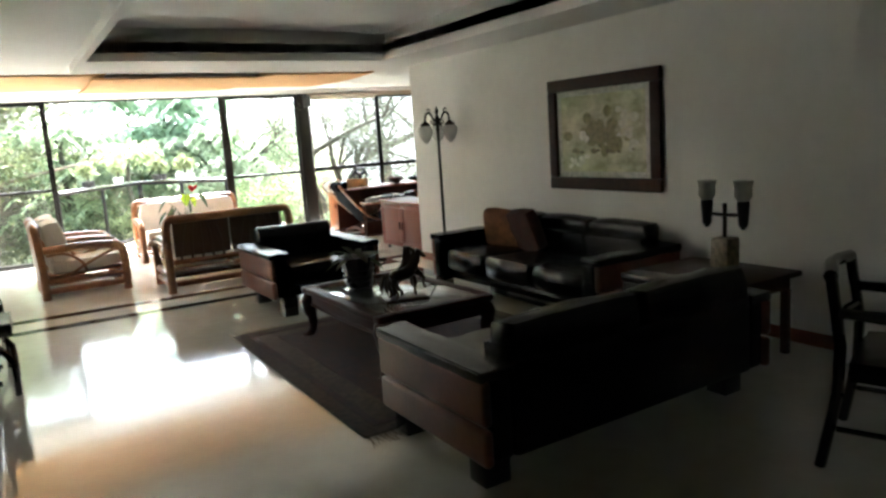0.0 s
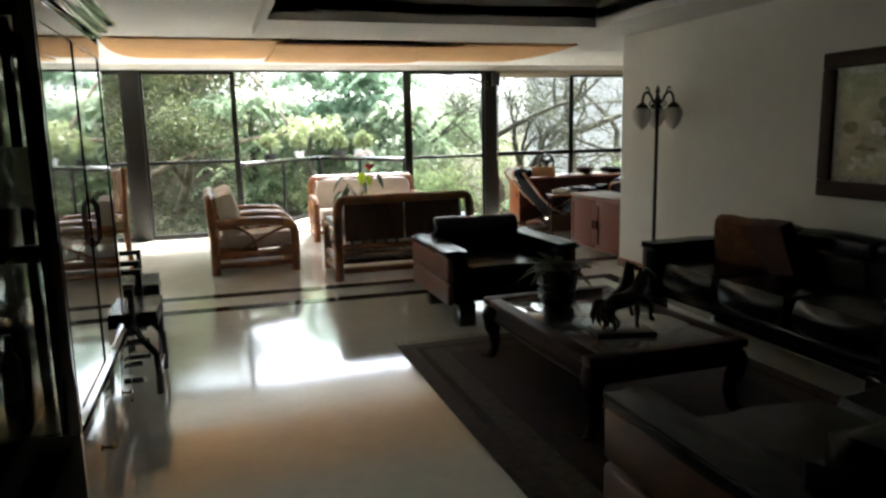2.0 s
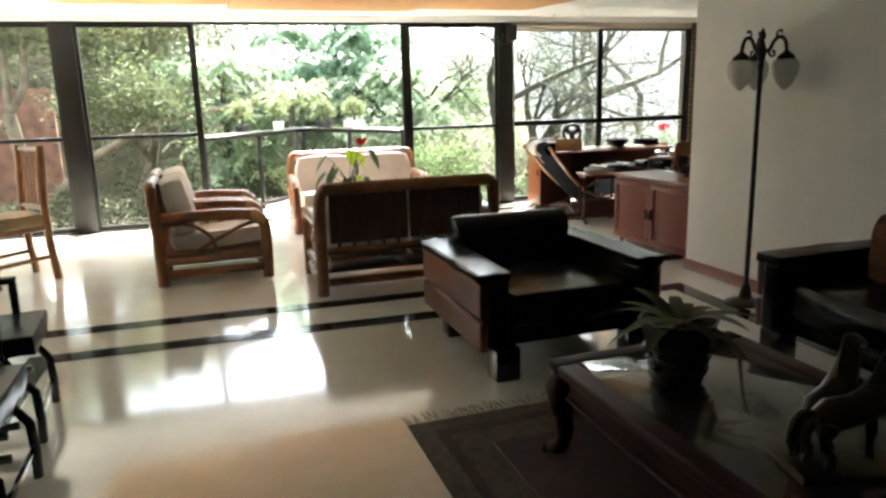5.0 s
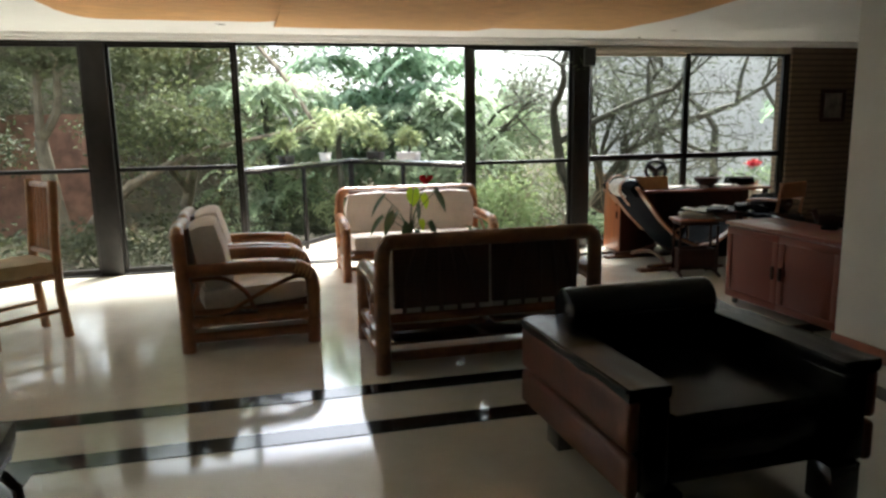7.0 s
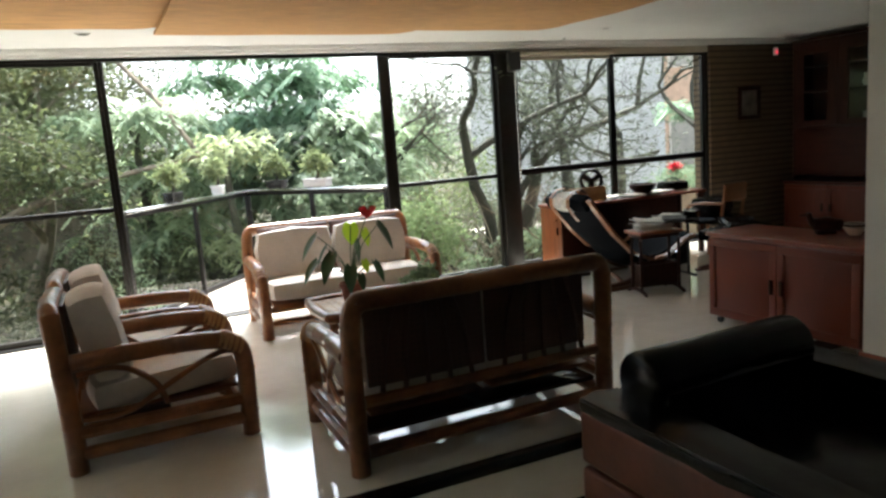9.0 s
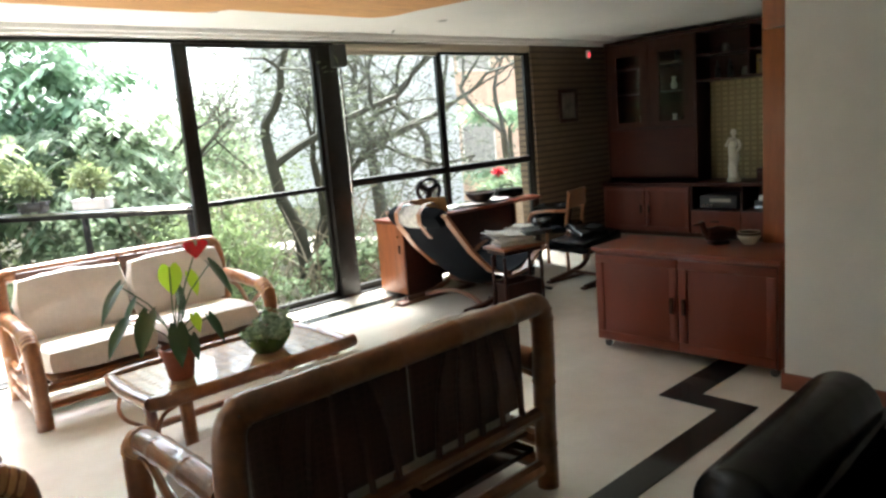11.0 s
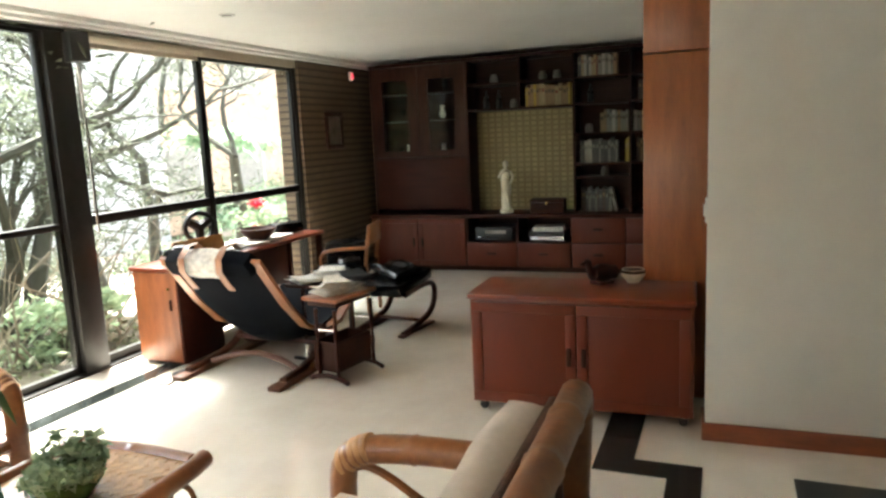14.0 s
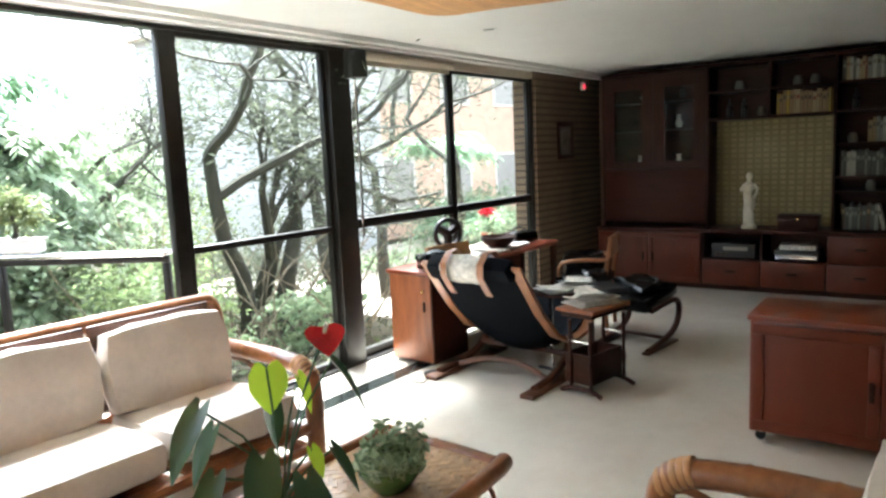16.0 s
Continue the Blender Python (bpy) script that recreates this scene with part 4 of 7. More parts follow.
def rug():
    t = thing("rug", pose(0, 0, 0), "dark patterned rug with pale fringe under the coffee table", "rug")
    x0, x1, y0, y1 = 0.29, 2.36, 2.55, 5.12
    part("border", box(x0, x1, y0, y1, 0.004, 0.012, bevel=0.003), M_RUGB, t, "brown patterned rug border")
    part("field", box(x0 + 0.3, x1 - 0.3, y0 + 0.3, y1 - 0.3, 0.010, 0.0165, bevel=0.002), M_RUG, t, "dark maroon rug field")
    part("guard_stripe", rect_with_holes(x0 + 0.10, x1 - 0.10, y0 + 0.10, y1 - 0.10, [(x0 + 0.15, x1 - 0.15, y0 + 0.15, y1 - 0.15)], 0.010, 0.0145), M_RUG, t)
    rng = random.Random(4)
    for y, sgn in ((y1, 1), (y0, -1)):
        bm = bmesh.new()
        x = x0 + 0.01
        while x < x1:
            add_tube(bm, [(x, y - 0.01 * sgn, 0.008), (x + rng.uniform(-0.012, 0.012), y + 0.05 * sgn, 0.005), (x + rng.uniform(-0.02, 0.02), y + rng.uniform(0.09, 0.13) * sgn, 0.004)], [0.003, 0.003, 0.002], 4)
            x += 0.016
        part("fringe", bm, M_FRINGE, t, "pale knotted fringe")
    return t


rug()


def floor_lamp(m):
    t = thing("floor_lamp", m, "black wrought-iron floor lamp with three hanging opal shades", "floor lamp")
    part("base", lathe([(0.13, 0.0), (0.135, 0.012), (0.10, 0.03), (0.045, 0.045), (0.035, 0.10), (0.02, 0.15)], 24), M_BRONZE, t)
    part("pole", lathe([(0.016, 0.14), (0.016, 1.60), (0.022, 1.62), (0.016, 1.66), (0.03, 1.70), (0.034, 1.73), (0.02, 1.76), (0.012, 1.79), (0.022, 1.81), (0.016, 1.84), (0.001, 1.87)], 14), M_IRON, t)
    for turn in (0, 120, 240):
        arm = part("arm", tube([(0, 0, 1.72), (0.05, 0, 1.72), (0.075, 0, 1.79), (0.12, 0, 1.81), (0.15, 0, 1.77), (0.156, 0, 1.70)], 0.012, 8, smooth=2), M_IRON, t)
        part("scroll", tube([(0.04, 0, 1.72), (0.06, 0, 1.68), (0.085, 0, 1.69), (0.08, 0, 1.72), (0.065, 0, 1.715)], 0.007, 6, smooth=2), M_IRON, arm)
        part("scroll", tube([(0.09, 0, 1.80), (0.09, 0, 1.84), (0.115, 0, 1.85), (0.12, 0, 1.83)], 0.007, 6, smooth=2), M_IRON, arm)
        sh = part("shade", lathe([(0.03, 1.67), (0.072, 1.655), (0.083, 1.62), (0.076, 1.57), (0.047, 1.51), (0.012, 1.475), (0.001, 1.47)], 20, at=(0.156, 0, 0)), M_OPAL, t, "white opal glass shade")
        part("gallery", lathe([(0.01, 1.72), (0.025, 1.705), (0.05, 1.685), (0.058, 1.665), (0.03, 1.66)], 16, at=(0.156, 0, 0)), M_BRONZE, sh)
        arm.matrix_basis = pose(0, 0, 0, 0, 0, turn)
        sh.matrix_basis = pose(0, 0, 0, 0, 0, turn)
    return t


floor_lamp(pose(3.04, 6.08, 0, 0, 0, -62))


def painting(m):
    """Hung with local x along the wall and local z up, face towards local -y."""
    t = thing("framed_painting", m, "landscape painting with pale mount in wide dark frame", "painting")
    w, h, f = 1.33, 0.99, 0.11
    for a, b, c, d in ((-w / 2, w / 2, 0, f), (-w / 2, w / 2, h - f, h), (-w / 2, -w / 2 + f, f + 0.001, h - f - 0.001), (w / 2 - f, w / 2, f + 0.001, h - f - 0.001)):
        part("frame", box(a, b, -0.038, 0.0, c, d, bevel=0.012, seg=3), M_DARKWOOD, t)
    m_art = mat("painted_landscape", (0.62, 0.60, 0.40), 0.35, vary=0.5, scale=4.2, stretch=(1, 1, 1.6), second=(0.22, 0.20, 0.09))
    part("canvas", box(-w / 2 + f + 0.055, w / 2 - f - 0.055, -0.016, -0.006, f + 0.05, h - f - 0.05), m_art, t, "hazy green and ochre landscape")
    part("mount", rect_with_holes(-w / 2 + f, w / 2 - f, f, h - f, [(-w / 2 + f + 0.055, w / 2 - f - 0.055, f + 0.05, h - f - 0.05)], -0.002, 0.010), M_PAPER, t).matrix_basis = pose(0, -0.004, 0, 90, 0, 0)
    part("pane", box(-w / 2 + f, w / 2 - f, -0.024, -0.021, f, h - f), M_PICGLASS, t)
    rng = random.Random(2)

    def dabs(label, color, second, spots, z0):
        bm = bmesh.new()
        for k, (cx, cz, r, sq) in enumerate(spots):
            add_lathe(bm, [(r, 0.0), (r * 0.75, 0.0006), (0.001, 0.0009)], 11, at=(cx, cz, z0 + k * 0.00012), squash=sq)
        part("brushwork", bm, mat("oil_paint", color, 0.4, vary=0.35, scale=22, second=second), t, label).matrix_basis = pose(0, -0.0162, 0, 90, 0, 0)

    dabs("olive green painted trees", (0.30, 0.28, 0.12), (0.13, 0.13, 0.05), [(rng.gauss(0.02, 0.12), rng.gauss(0.50, 0.09), rng.uniform(0.03, 0.075), rng.uniform(0.6, 1.2)) for _ in range(26)], 0.0)
    dabs("pale painted haze", (0.66, 0.64, 0.50), (0.50, 0.48, 0.34), [(rng.uniform(0.18, 0.40), rng.uniform(0.35, 0.70), rng.uniform(0.03, 0.06), 0.7) for _ in range(14)], 0.0)
    dabs("white painted houses by water", (0.78, 0.76, 0.66), (0.55, 0.52, 0.40), [(rng.uniform(-0.40, -0.15), rng.uniform(0.20, 0.30), rng.uniform(0.02, 0.045), 0.55) for _ in range(14)] + [(-0.22, 0.48, 0.045, 1.0), (-0.17, 0.45, 0.03, 1.0)], 0.0035)
    dabs("dark painted bank", (0.20, 0.17, 0.08), (0.10, 0.08, 0.04), [(rng.uniform(-0.38, 0.40), rng.uniform(0.33, 0.36), rng.uniform(0.02, 0.04), 0.4) for _ in range(16)], 0.0035)
    return t


painting(pose(3.298, 3.795, 0.985, 0, 0, -90))


def end_table(m):
    t = thing("end_table", m, "dark wooden end table beside the leather sofas", "side table")
    part("tabletop", box(-0.34, 0.34, -0.42, 0.42, 0.515, 0.55, bevel=0.008), M_DARKWOOD, t)
    part("apron", box(-0.29, 0.29, -0.37, 0.37, 0.43, 0.514, bevel=0.004), M_DARKWOOD, t)
    for sx in (-1, 1):
        for sy in (-1, 1):
            part("leg", box(sx * 0.27 - 0.025, sx * 0.27 + 0.025, sy * 0.35 - 0.025, sy * 0.35 + 0.025, 0.0, 0.43, bevel=0.006), M_DARKWOOD, t)
    return t


end_table(pose(2.76, 2.28, 0))


def table_lamp(m):
    t = thing("table_lamp", m, "two-armed dark table lamp with frosted tulip shades", "table lamp")
    part("base", box(-0.07, 0.07, -0.07, 0.07, 0.0, 0.20, bevel=0.015), mat("mottled_stone", (0.22, 0.17, 0.12), 0.5, vary=0.5, scale=20), t, "mottled brown stone base")
    part("stem", tube([(0, 0, 0.20), (0, 0, 0.43)], 0.014, 10), M_IRON, t)
    part("arm", tube([(0, -0.13, 0.38), (0, -0.12, 0.355), (0, 0, 0.35), (0, 0.12, 0.355), (0, 0.13, 0.38)], 0.012, 8, smooth=1), M_IRON, t)
    for sy in (-1, 1):
        part("socket", lathe([(0.01, 0.26), (0.03, 0.29), (0.035, 0.36), (0.04, 0.44), (0.03, 0.45)], 14, at=(0, sy * 0.14, 0)), M_IRON, t)
        part("shade", lathe([(0.03, 0.445), (0.055, 0.48), (0.052, 0.54), (0.062, 0.58), (0.058, 0.578), (0.045, 0.5), (0.02, 0.45)], 18, at=(0, sy * 0.14, 0)), M_OPAL, t, "frosted tulip glass shade")
    return t


table_lamp(pose(2.92, 2.30, 0.55))


def dark_chair(m):
    """A low dark wooden armchair with splayed legs; front towards local +y."""
    t = thing("dark_armchair", m, "dark wooden armchair with black seat beside the sofa", "chair")
    for sx in (-1, 1):
        part("arm", tube([(sx * 0.28, -0.30, 0.70), (sx * 0.29, 0.0, 0.69), (sx * 0.29, 0.26, 0.66), (sx * 0.29, 0.30, 0.62)], [0.024, 0.03, 0.03, 0.02], 8, smooth=1), M_BLACK, t)
        part("front_leg", tube([(sx * 0.29, 0.24, 0.66), (sx * 0.28, 0.24, 0.3), (sx * 0.30, 0.30, 0.0)], 0.024, 8, smooth=1), M_BLACK, t)
        part("back_leg", tube([(sx * 0.25, -0.34, 0.86), (sx * 0.27, -0.28, 0.45), (sx * 0.29, -0.36, 0.0)], 0.024, 8, smooth=1), M_BLACK, t)
        part("stretcher", tube([(sx * 0.28, 0.26, 0.18), (sx * 0.28, -0.30, 0.18)], 0.014, 6), M_BLACK, t)
    part("seat", cushion(0.56, 0.54, 0.10, pose(0, 0, 0.44), e=0.4), M_LEATHER, t)
    part("back_rail", tube([(-0.25, -0.34, 0.85), (0, -0.38, 0.87), (0.25, -0.34, 0.85)], 0.03, 8, smooth=1), M_BLACK, t)
    part("back_rail", tube([(-0.255, -0.31, 0.62), (0, -0.34, 0.63), (0.255, -0.31, 0.62)], 0.022, 8, smooth=1), M_BLACK, t)
    part("cross_rail", tube([(-0.28, 0.0, 0.18), (0.28, 0.0, 0.18)], 0.014, 6), M_BLACK, t)
    return t


dark_chair(pose(2.15, 0.72, 0, 0, 0, 200))


# ---- display cabinet ----
def vitrine(m):
    """Face towards local +x, length along y from 0."""
    t = thing("display_cabinet", m, "tall dark lacquered display cabinet with glass doors", "cabinet")
    L, D, H = 1.40, 0.46, 2.0
    part("body", box(-D, -D + 0.025, 0, L, 0.08, H, bevel=0.003), M_LACQUER, t)
    part("shelf", box(-D + 0.026, -0.03, 0.03, L - 0.03, 0.46, 0.485), M_LACQUER, t)
    part("shelf", box(-D + 0.026, -0.03, 0.03, L - 0.03, 0.08, 0.105), M_LACQUER, t)
    part("shelf", box(-D + 0.026, -0.03, 0.03, L - 0.03, H - 0.03, H), M_LACQUER, t)
    for z in (0.88, 1.28, 1.66):
        part("glass_shelf", box(-D + 0.026, -0.05, 0.03, L - 0.03, z, z + 0.008), M_CLEAR, t)
    for y in (0.0, L - 0.03):
        side = part("side_frame", box(-D + 0.026, -0.0, y, y + 0.03, 0.08, 0.48), M_LACQUER, t)
        for a, b, c, d in ((-D + 0.026, -D + 0.08, 0.481, H - 0.001), (-0.06, 0.0, 0.481, H - 0.001), (-D + 0.081, -0.061, H - 0.10, H - 0.001), (-D + 0.081, -0.061, 1.10, 1.16)):
            part("stile", box(a, b, y, y + 0.03, c, d, bevel=0.003), M_LACQUER, side)
        part("side_pane", box(-D + 0.081, -0.061, y + 0.012, y + 0.017, 0.481, H - 0.1), M_CLEAR, side)
    for i in range(2):
        y0, y1 = 0.031 + i * (L - 0.06) / 2, 0.031 + (i + 1) * (L - 0.06) / 2 - 0.003
        d = part("door", rect_with_holes(y0, y1, 0.49, H - 0.032, [(y0 + 0.04, y1 - 0.04, 0.54, H - 0.10)], 0.0, 0.024), M_LACQUER, t, "black lacquered glazed door")
        d.matrix_basis = Matrix(((0, 0, 1, -0.022), (1, 0, 0, 0), (0, 1, 0, 0), (0, 0, 0, 1)))
        p = part("pane", box(y0 + 0.04, y1 - 0.04, 0.54, H - 0.10, 0.014, 0.019), M_VITRINEGLASS, d)
        part("handle", tube([(y1 - 0.03 if i == 0 else y0 + 0.03, 1.05, 0.024), (y1 - 0.03 if i == 0 else y0 + 0.03, 1.08, 0.045), (y1 - 0.03 if i == 0 else y0 + 0.03, 1.22, 0.045), (y1 - 0.03 if i == 0 else y0 + 0.03, 1.25, 0.024)], 0.006, 6), M_BRONZE, d)
        dr = part("drawer", box(-0.022, 0.0, y0, y1, 0.11, 0.452, bevel=0.004), M_LACQUER, t, "glossy black drawer front")
        part("knob", lathe([(0.006, 0.0), (0.007, 0.012), (0.016, 0.018), (0.012, 0.03), (0.001, 0.032)], 12), M_BRASS, dr).matrix_basis = pose(0.0, (y0 + y1) / 2 + 0.12, 0.21, 0, 90, 0)
    for k, (z0, z1, o) in enumerate(((H + 0.001, H + 0.035, 0.02), (H + 0.036, H + 0.075, 0.05), (H + 0.076, H + 0.11, 0.085))):
        part("cornice", box(-D, o, -o, L + o, z0, z1, bevel=0.012, seg=3), M_LACQUER, t)
    part("plinth", box(-D + 0.03, -0.04, 0.04, L - 0.04, 0.0, 0.08), M_LACQUER, t)
    return t


vitrine(pose(-1.36, 3.10, 0))


def glassware(m, kind):
    prof = {"glass": [(0.03, 0), (0.006, 0.008), (0.005, 0.07), (0.03, 0.09), (0.036, 0.15), (0.034, 0.15), (0.028, 0.095)], "bottle": [(0.035, 0), (0.037, 0.01), (0.037, 0.16), (0.014, 0.2), (0.013, 0.26), (0.016, 0.265)], "jar": [(0.04, 0), (0.055, 0.02), (0.058, 0.07), (0.04, 0.11), (0.044, 0.125), (0.036, 0.125)], "vase": [(0.035, 0), (0.055, 0.06), (0.03, 0.14), (0.04, 0.19), (0.036, 0.19)]}[kind]
    mt = {"glass": M_CLEAR, "bottle": M_DARKPOT, "jar": M_GREYPOT, "vase": M_OPAL}[kind]
    lb = {"glass": "clear stemmed glass on a cabinet shelf", "bottle": "dark bottle on a cabinet shelf", "jar": "squat grey pottery jar on a bookcase shelf", "vase": "pale porcelain vase on a cabinet shelf"}[kind]
    return single("wine_glass" if kind == "glass" else kind, lathe(prof, 14), mt, lb, kind, m, group="cabinet glassware")


rng = random.Random(9)
for z in (0.485, 0.888, 1.288, 1.668):
    for k in range(5):
        glassware(pose(-1.62 + rng.uniform(-0.08, 0.08), 3.28 + k * 0.25 + rng.uniform(-0.04, 0.04), z), rng.choice(["glass", "glass", "bottle", "vase"]))


# ---- black armchairs by the cabinet ----
def lacquer_chair(m):
    """Square-framed black armchair; front towards local +y."""
    t = thing("black_armchair", m, "black lacquered armchair with padded seat and back", "chair", "black armchairs")
    for sx in (-1, 1):
        x = sx * 0.24
        part("back_leg", box(x - 0.018, x + 0.018, -0.27, -0.235, 0.0, 0.68, bevel=0.005), M_BLACK, t)
        part("front_leg", tube([(x, 0.13, 0.44), (x, 0.17, 0.36), (x, 0.25, 0.24), (x, 0.255, 0.12), (x, 0.25, 0.0)], 0.02, 8), M_BLACK, t)
        part("arm", box(x - 0.022, x + 0.022, -0.232, 0.16, 0.645, 0.68, bevel=0.006), M_BLACK, t)
        part("arm_post", box(x - 0.017, x + 0.017, 0.122, 0.158, 0.40, 0.644, bevel=0.005), M_BLACK, t)
        for z in (0.10, 0.20, 0.29, 0.385):
            part("side_rail", box(x - 0.013, x + 0.013, -0.234, 0.17 if z < 0.25 else 0.14, z - 0.016, z + 0.016, bevel=0.004), M_BLACK, t)
    part("seat", cushion(0.46, 0.50, 0.10, pose(0, 0.03, 0.455), e=0.4), M_LEATHER, t, "black padded seat")
    part("backrest", cushion(0.45, 0.08, 0.24, pose(0, -0.235, 0.575, 8, 0, 0), e=0.45), M_LEATHER, t, "black padded backrest")
    for y, z in ((0.25, 0.12), (-0.25, 0.20)):
        part("cross_rail", box(-0.222, 0.222, y - 0.012, y + 0.012, z - 0.014, z + 0.014, bevel=0.004), M_BLACK, t)
    return t


near_chair = lacquer_chair(pose(-1.50, 5.02, 0, 0, 0, -90))
copy_thing(near_chair, pose(-1.56, 5.82, 0, 0, 0, -86))


# ---- bamboo dining chairs ----
def dining_chair(m):
    """Front towards local +y."""
    t = thing("bamboo_dining_chair", m, "bamboo dining chair with slatted back and pale cushion", "chair", "dining chairs")
    for sx in (-1, 1):
        part("back_leg", tube([(sx * 0.21, -0.25, 0.0), (sx * 0.205, -0.21, 0.42), (sx * 0.205, -0.25, 1.0)], 0.031, 10, node=0.25, smooth=1), M_HONEY, t)
        part("front_leg", tube([(sx * 0.21, 0.21, 0.0), (sx * 0.20, 0.20, 0.43)], 0.026, 10, node=0.22), M_HONEY, t)
        part("side_rail", tube([(sx * 0.205, -0.22, 0.18), (sx * 0.205, 0.205, 0.16)], 0.016, 8, node=0.2), M_HONEY, t)
        part("side_rail", tube([(sx * 0.205, -0.21, 0.40), (sx * 0.205, 0.205, 0.40)], 0.02, 8), M_HONEY, t)
    for y, z in ((0.205, 0.40), (-0.21, 0.40), (0.205, 0.22), (-0.215, 0.55), (-0.25, 0.98)):
        part("cross_rail", tube([(-0.205, y, z), (0.205, y, z)], 0.019, 8, node=0.2), M_HONEY, t)
    for k in range(5):
        x = -0.13 + k * 0.065
        part("spindle", tube([(x, -0.216, 0.55), (x, -0.248, 0.98)], 0.010, 6), M_HONEY, t)
    part("cushion", cushion(0.44, 0.44, 0.09, pose(0, 0, 0.465), e=0.5), mat("tan_seat_cloth", (0.42, 0.32, 0.19), 0.9, vary=0.12, scale=8, bump=0.2, bscale=200), t, "tan seat cushion")
    return t


dc = dining_chair(pose(-2.17, 9.10, 0, 0, 0, 124) @ Matrix.Diagonal((1.06, 1.06, 1.16, 1)))
copy_thing(dc, pose(-2.95, 9.75, 0, 0, 0, 190))
copy_thing(dc, pose(-2.72, 8.30, 0, 0, 0, 60))


# ---- study: low cabinet, tall panel ----
def door_panel(parent, y0, y1, z0, z1, x, handle_y, material, face=-1):
    """A framed door on the plane x, facing local -x."""
    f = 0.055
    d = part("door", box(x - 0.018, x, y0, y1, z0, z1, bevel=0.004), material, parent)
    for a, b, c, e in ((y0, y1, z0, z0 + f), (y0, y1, z1 - f, z1), (y0, y0 + f, z0 + f + 0.001, z1 - f - 0.001), (y1 - f, y1, z0 + f + 0.001, z1 - f - 0.001)):
        part("stile", box(x - 0.027, x - 0.0185, a, b, c, e, bevel=0.003), material, d)
    part("handle", box(x - 0.045, x - 0.0275, handle_y - 0.012, handle_y + 0.012, (z0 + z1) / 2 - 0.05, (z0 + z1) / 2 + 0.05, bevel=0.005), M_DARKWOOD, d, "dark wooden pull handle")
    return d


def low_cabinet(m):
    t = thing("low_cabinet", m, "low cherry-wood cabinet with two doors on castors", "cabinet")
    L, D, H = 1.20, 0.46, 0.70
    part("body", box(0.0, D, 0, L, 0.06, H - 0.03, bevel=0.004), M_CHERRY, t)
    part("tabletop", box(-0.035, D + 0.01, -0.01, L + 0.01, H - 0.029, H, bevel=0.008), M_CHERRY, t, "polished cherry-wood top")
    door_panel(t, 0.015, L / 2 - 0.003, 0.075, H - 0.045, 0.0, L / 2 - 0.04, M_CHERRY_V)
    door_panel(t, L / 2 + 0.003, L - 0.015, 0.075, H - 0.045, 0.0, L / 2 + 0.04, M_CHERRY_V)
    for x in (0.05, D - 0.05):
        for y in (0.05, L - 0.05):
            c = part("castor", tube([(x - 0.011, y, 0.026), (x + 0.011, y, 0.026)], 0.026, 12), M_BLACKMT, t)
            part("bracket", box(x - 0.016, x + 0.016, y - 0.012, y + 0.012, 0.045, 0.06), M_CHROME, c)
    return t


low_cabinet(pose(3.40, 7.135, 0, 0, 0, 0))


def tall_panel(m):
    t = thing("wardrobe_panel", m, "tall cherry-wood end panel reaching the ceiling", "cabinet")
    part("lower_panel", box(0, 0.5, -0.8, 0, 0.0, 1.975, bevel=0.004), M_PANEL, t)
    part("upper_panel", box(0, 0.5, -0.8, 0, 1.981, 2.495, bevel=0.004), M_PANEL, t)
    return t


tall_panel(pose(3.875, 7.42, 0))
t = thing("ceramic_bowl", pose(3.79, 7.47, 0.70) @ Matrix.Scale(0.78, 4), "cream ceramic bowl with dark rim on cabinet", "bowl")
part("bowl", lathe([(0.04, 0), (0.05, 0.01), (0.085, 0.06), (0.08, 0.10), (0.074, 0.10), (0.06, 0.05)], 22), M_MARBLEW, t)
part("band", lathe([(0.084, 0.075), (0.087, 0.085), (0.082, 0.097)], 22), M_DARKWOOD, t)
t = thing("duck_figure", pose(3.74, 7.64, 0.70, 0, 0, 50) @ Matrix.Scale(0.82, 4), "dark carved wooden duck figure on the cabinet", "figurine")
bm = bmesh.new()
add_tube(bm, [(0, -0.16, 0.06), (0, -0.10, 0.07), (0, 0.0, 0.075), (0, 0.08, 0.08), (0, 0.12, 0.09)], [0.012, 0.05, 0.065, 0.05, 0.02], 12, smooth=1)
add_tube(bm, [(0, 0.09, 0.08), (0, 0.12, 0.13), (0, 0.13, 0.165), (0, 0.145, 0.175)], [0.035, 0.022, 0.026, 0.018], 10)
add_tube(bm, [(0, 0.145, 0.165), (0, 0.20, 0.158)], [0.012, 0.005], 8)
add_box(bm, -0.05, 0.05, -0.07, 0.07, 0.0, 0.02, bevel=0.004)
part("body", bm, M_DARKWOOD, t)


# ---- bookcase ----
BX, UX = 7.40, 7.56


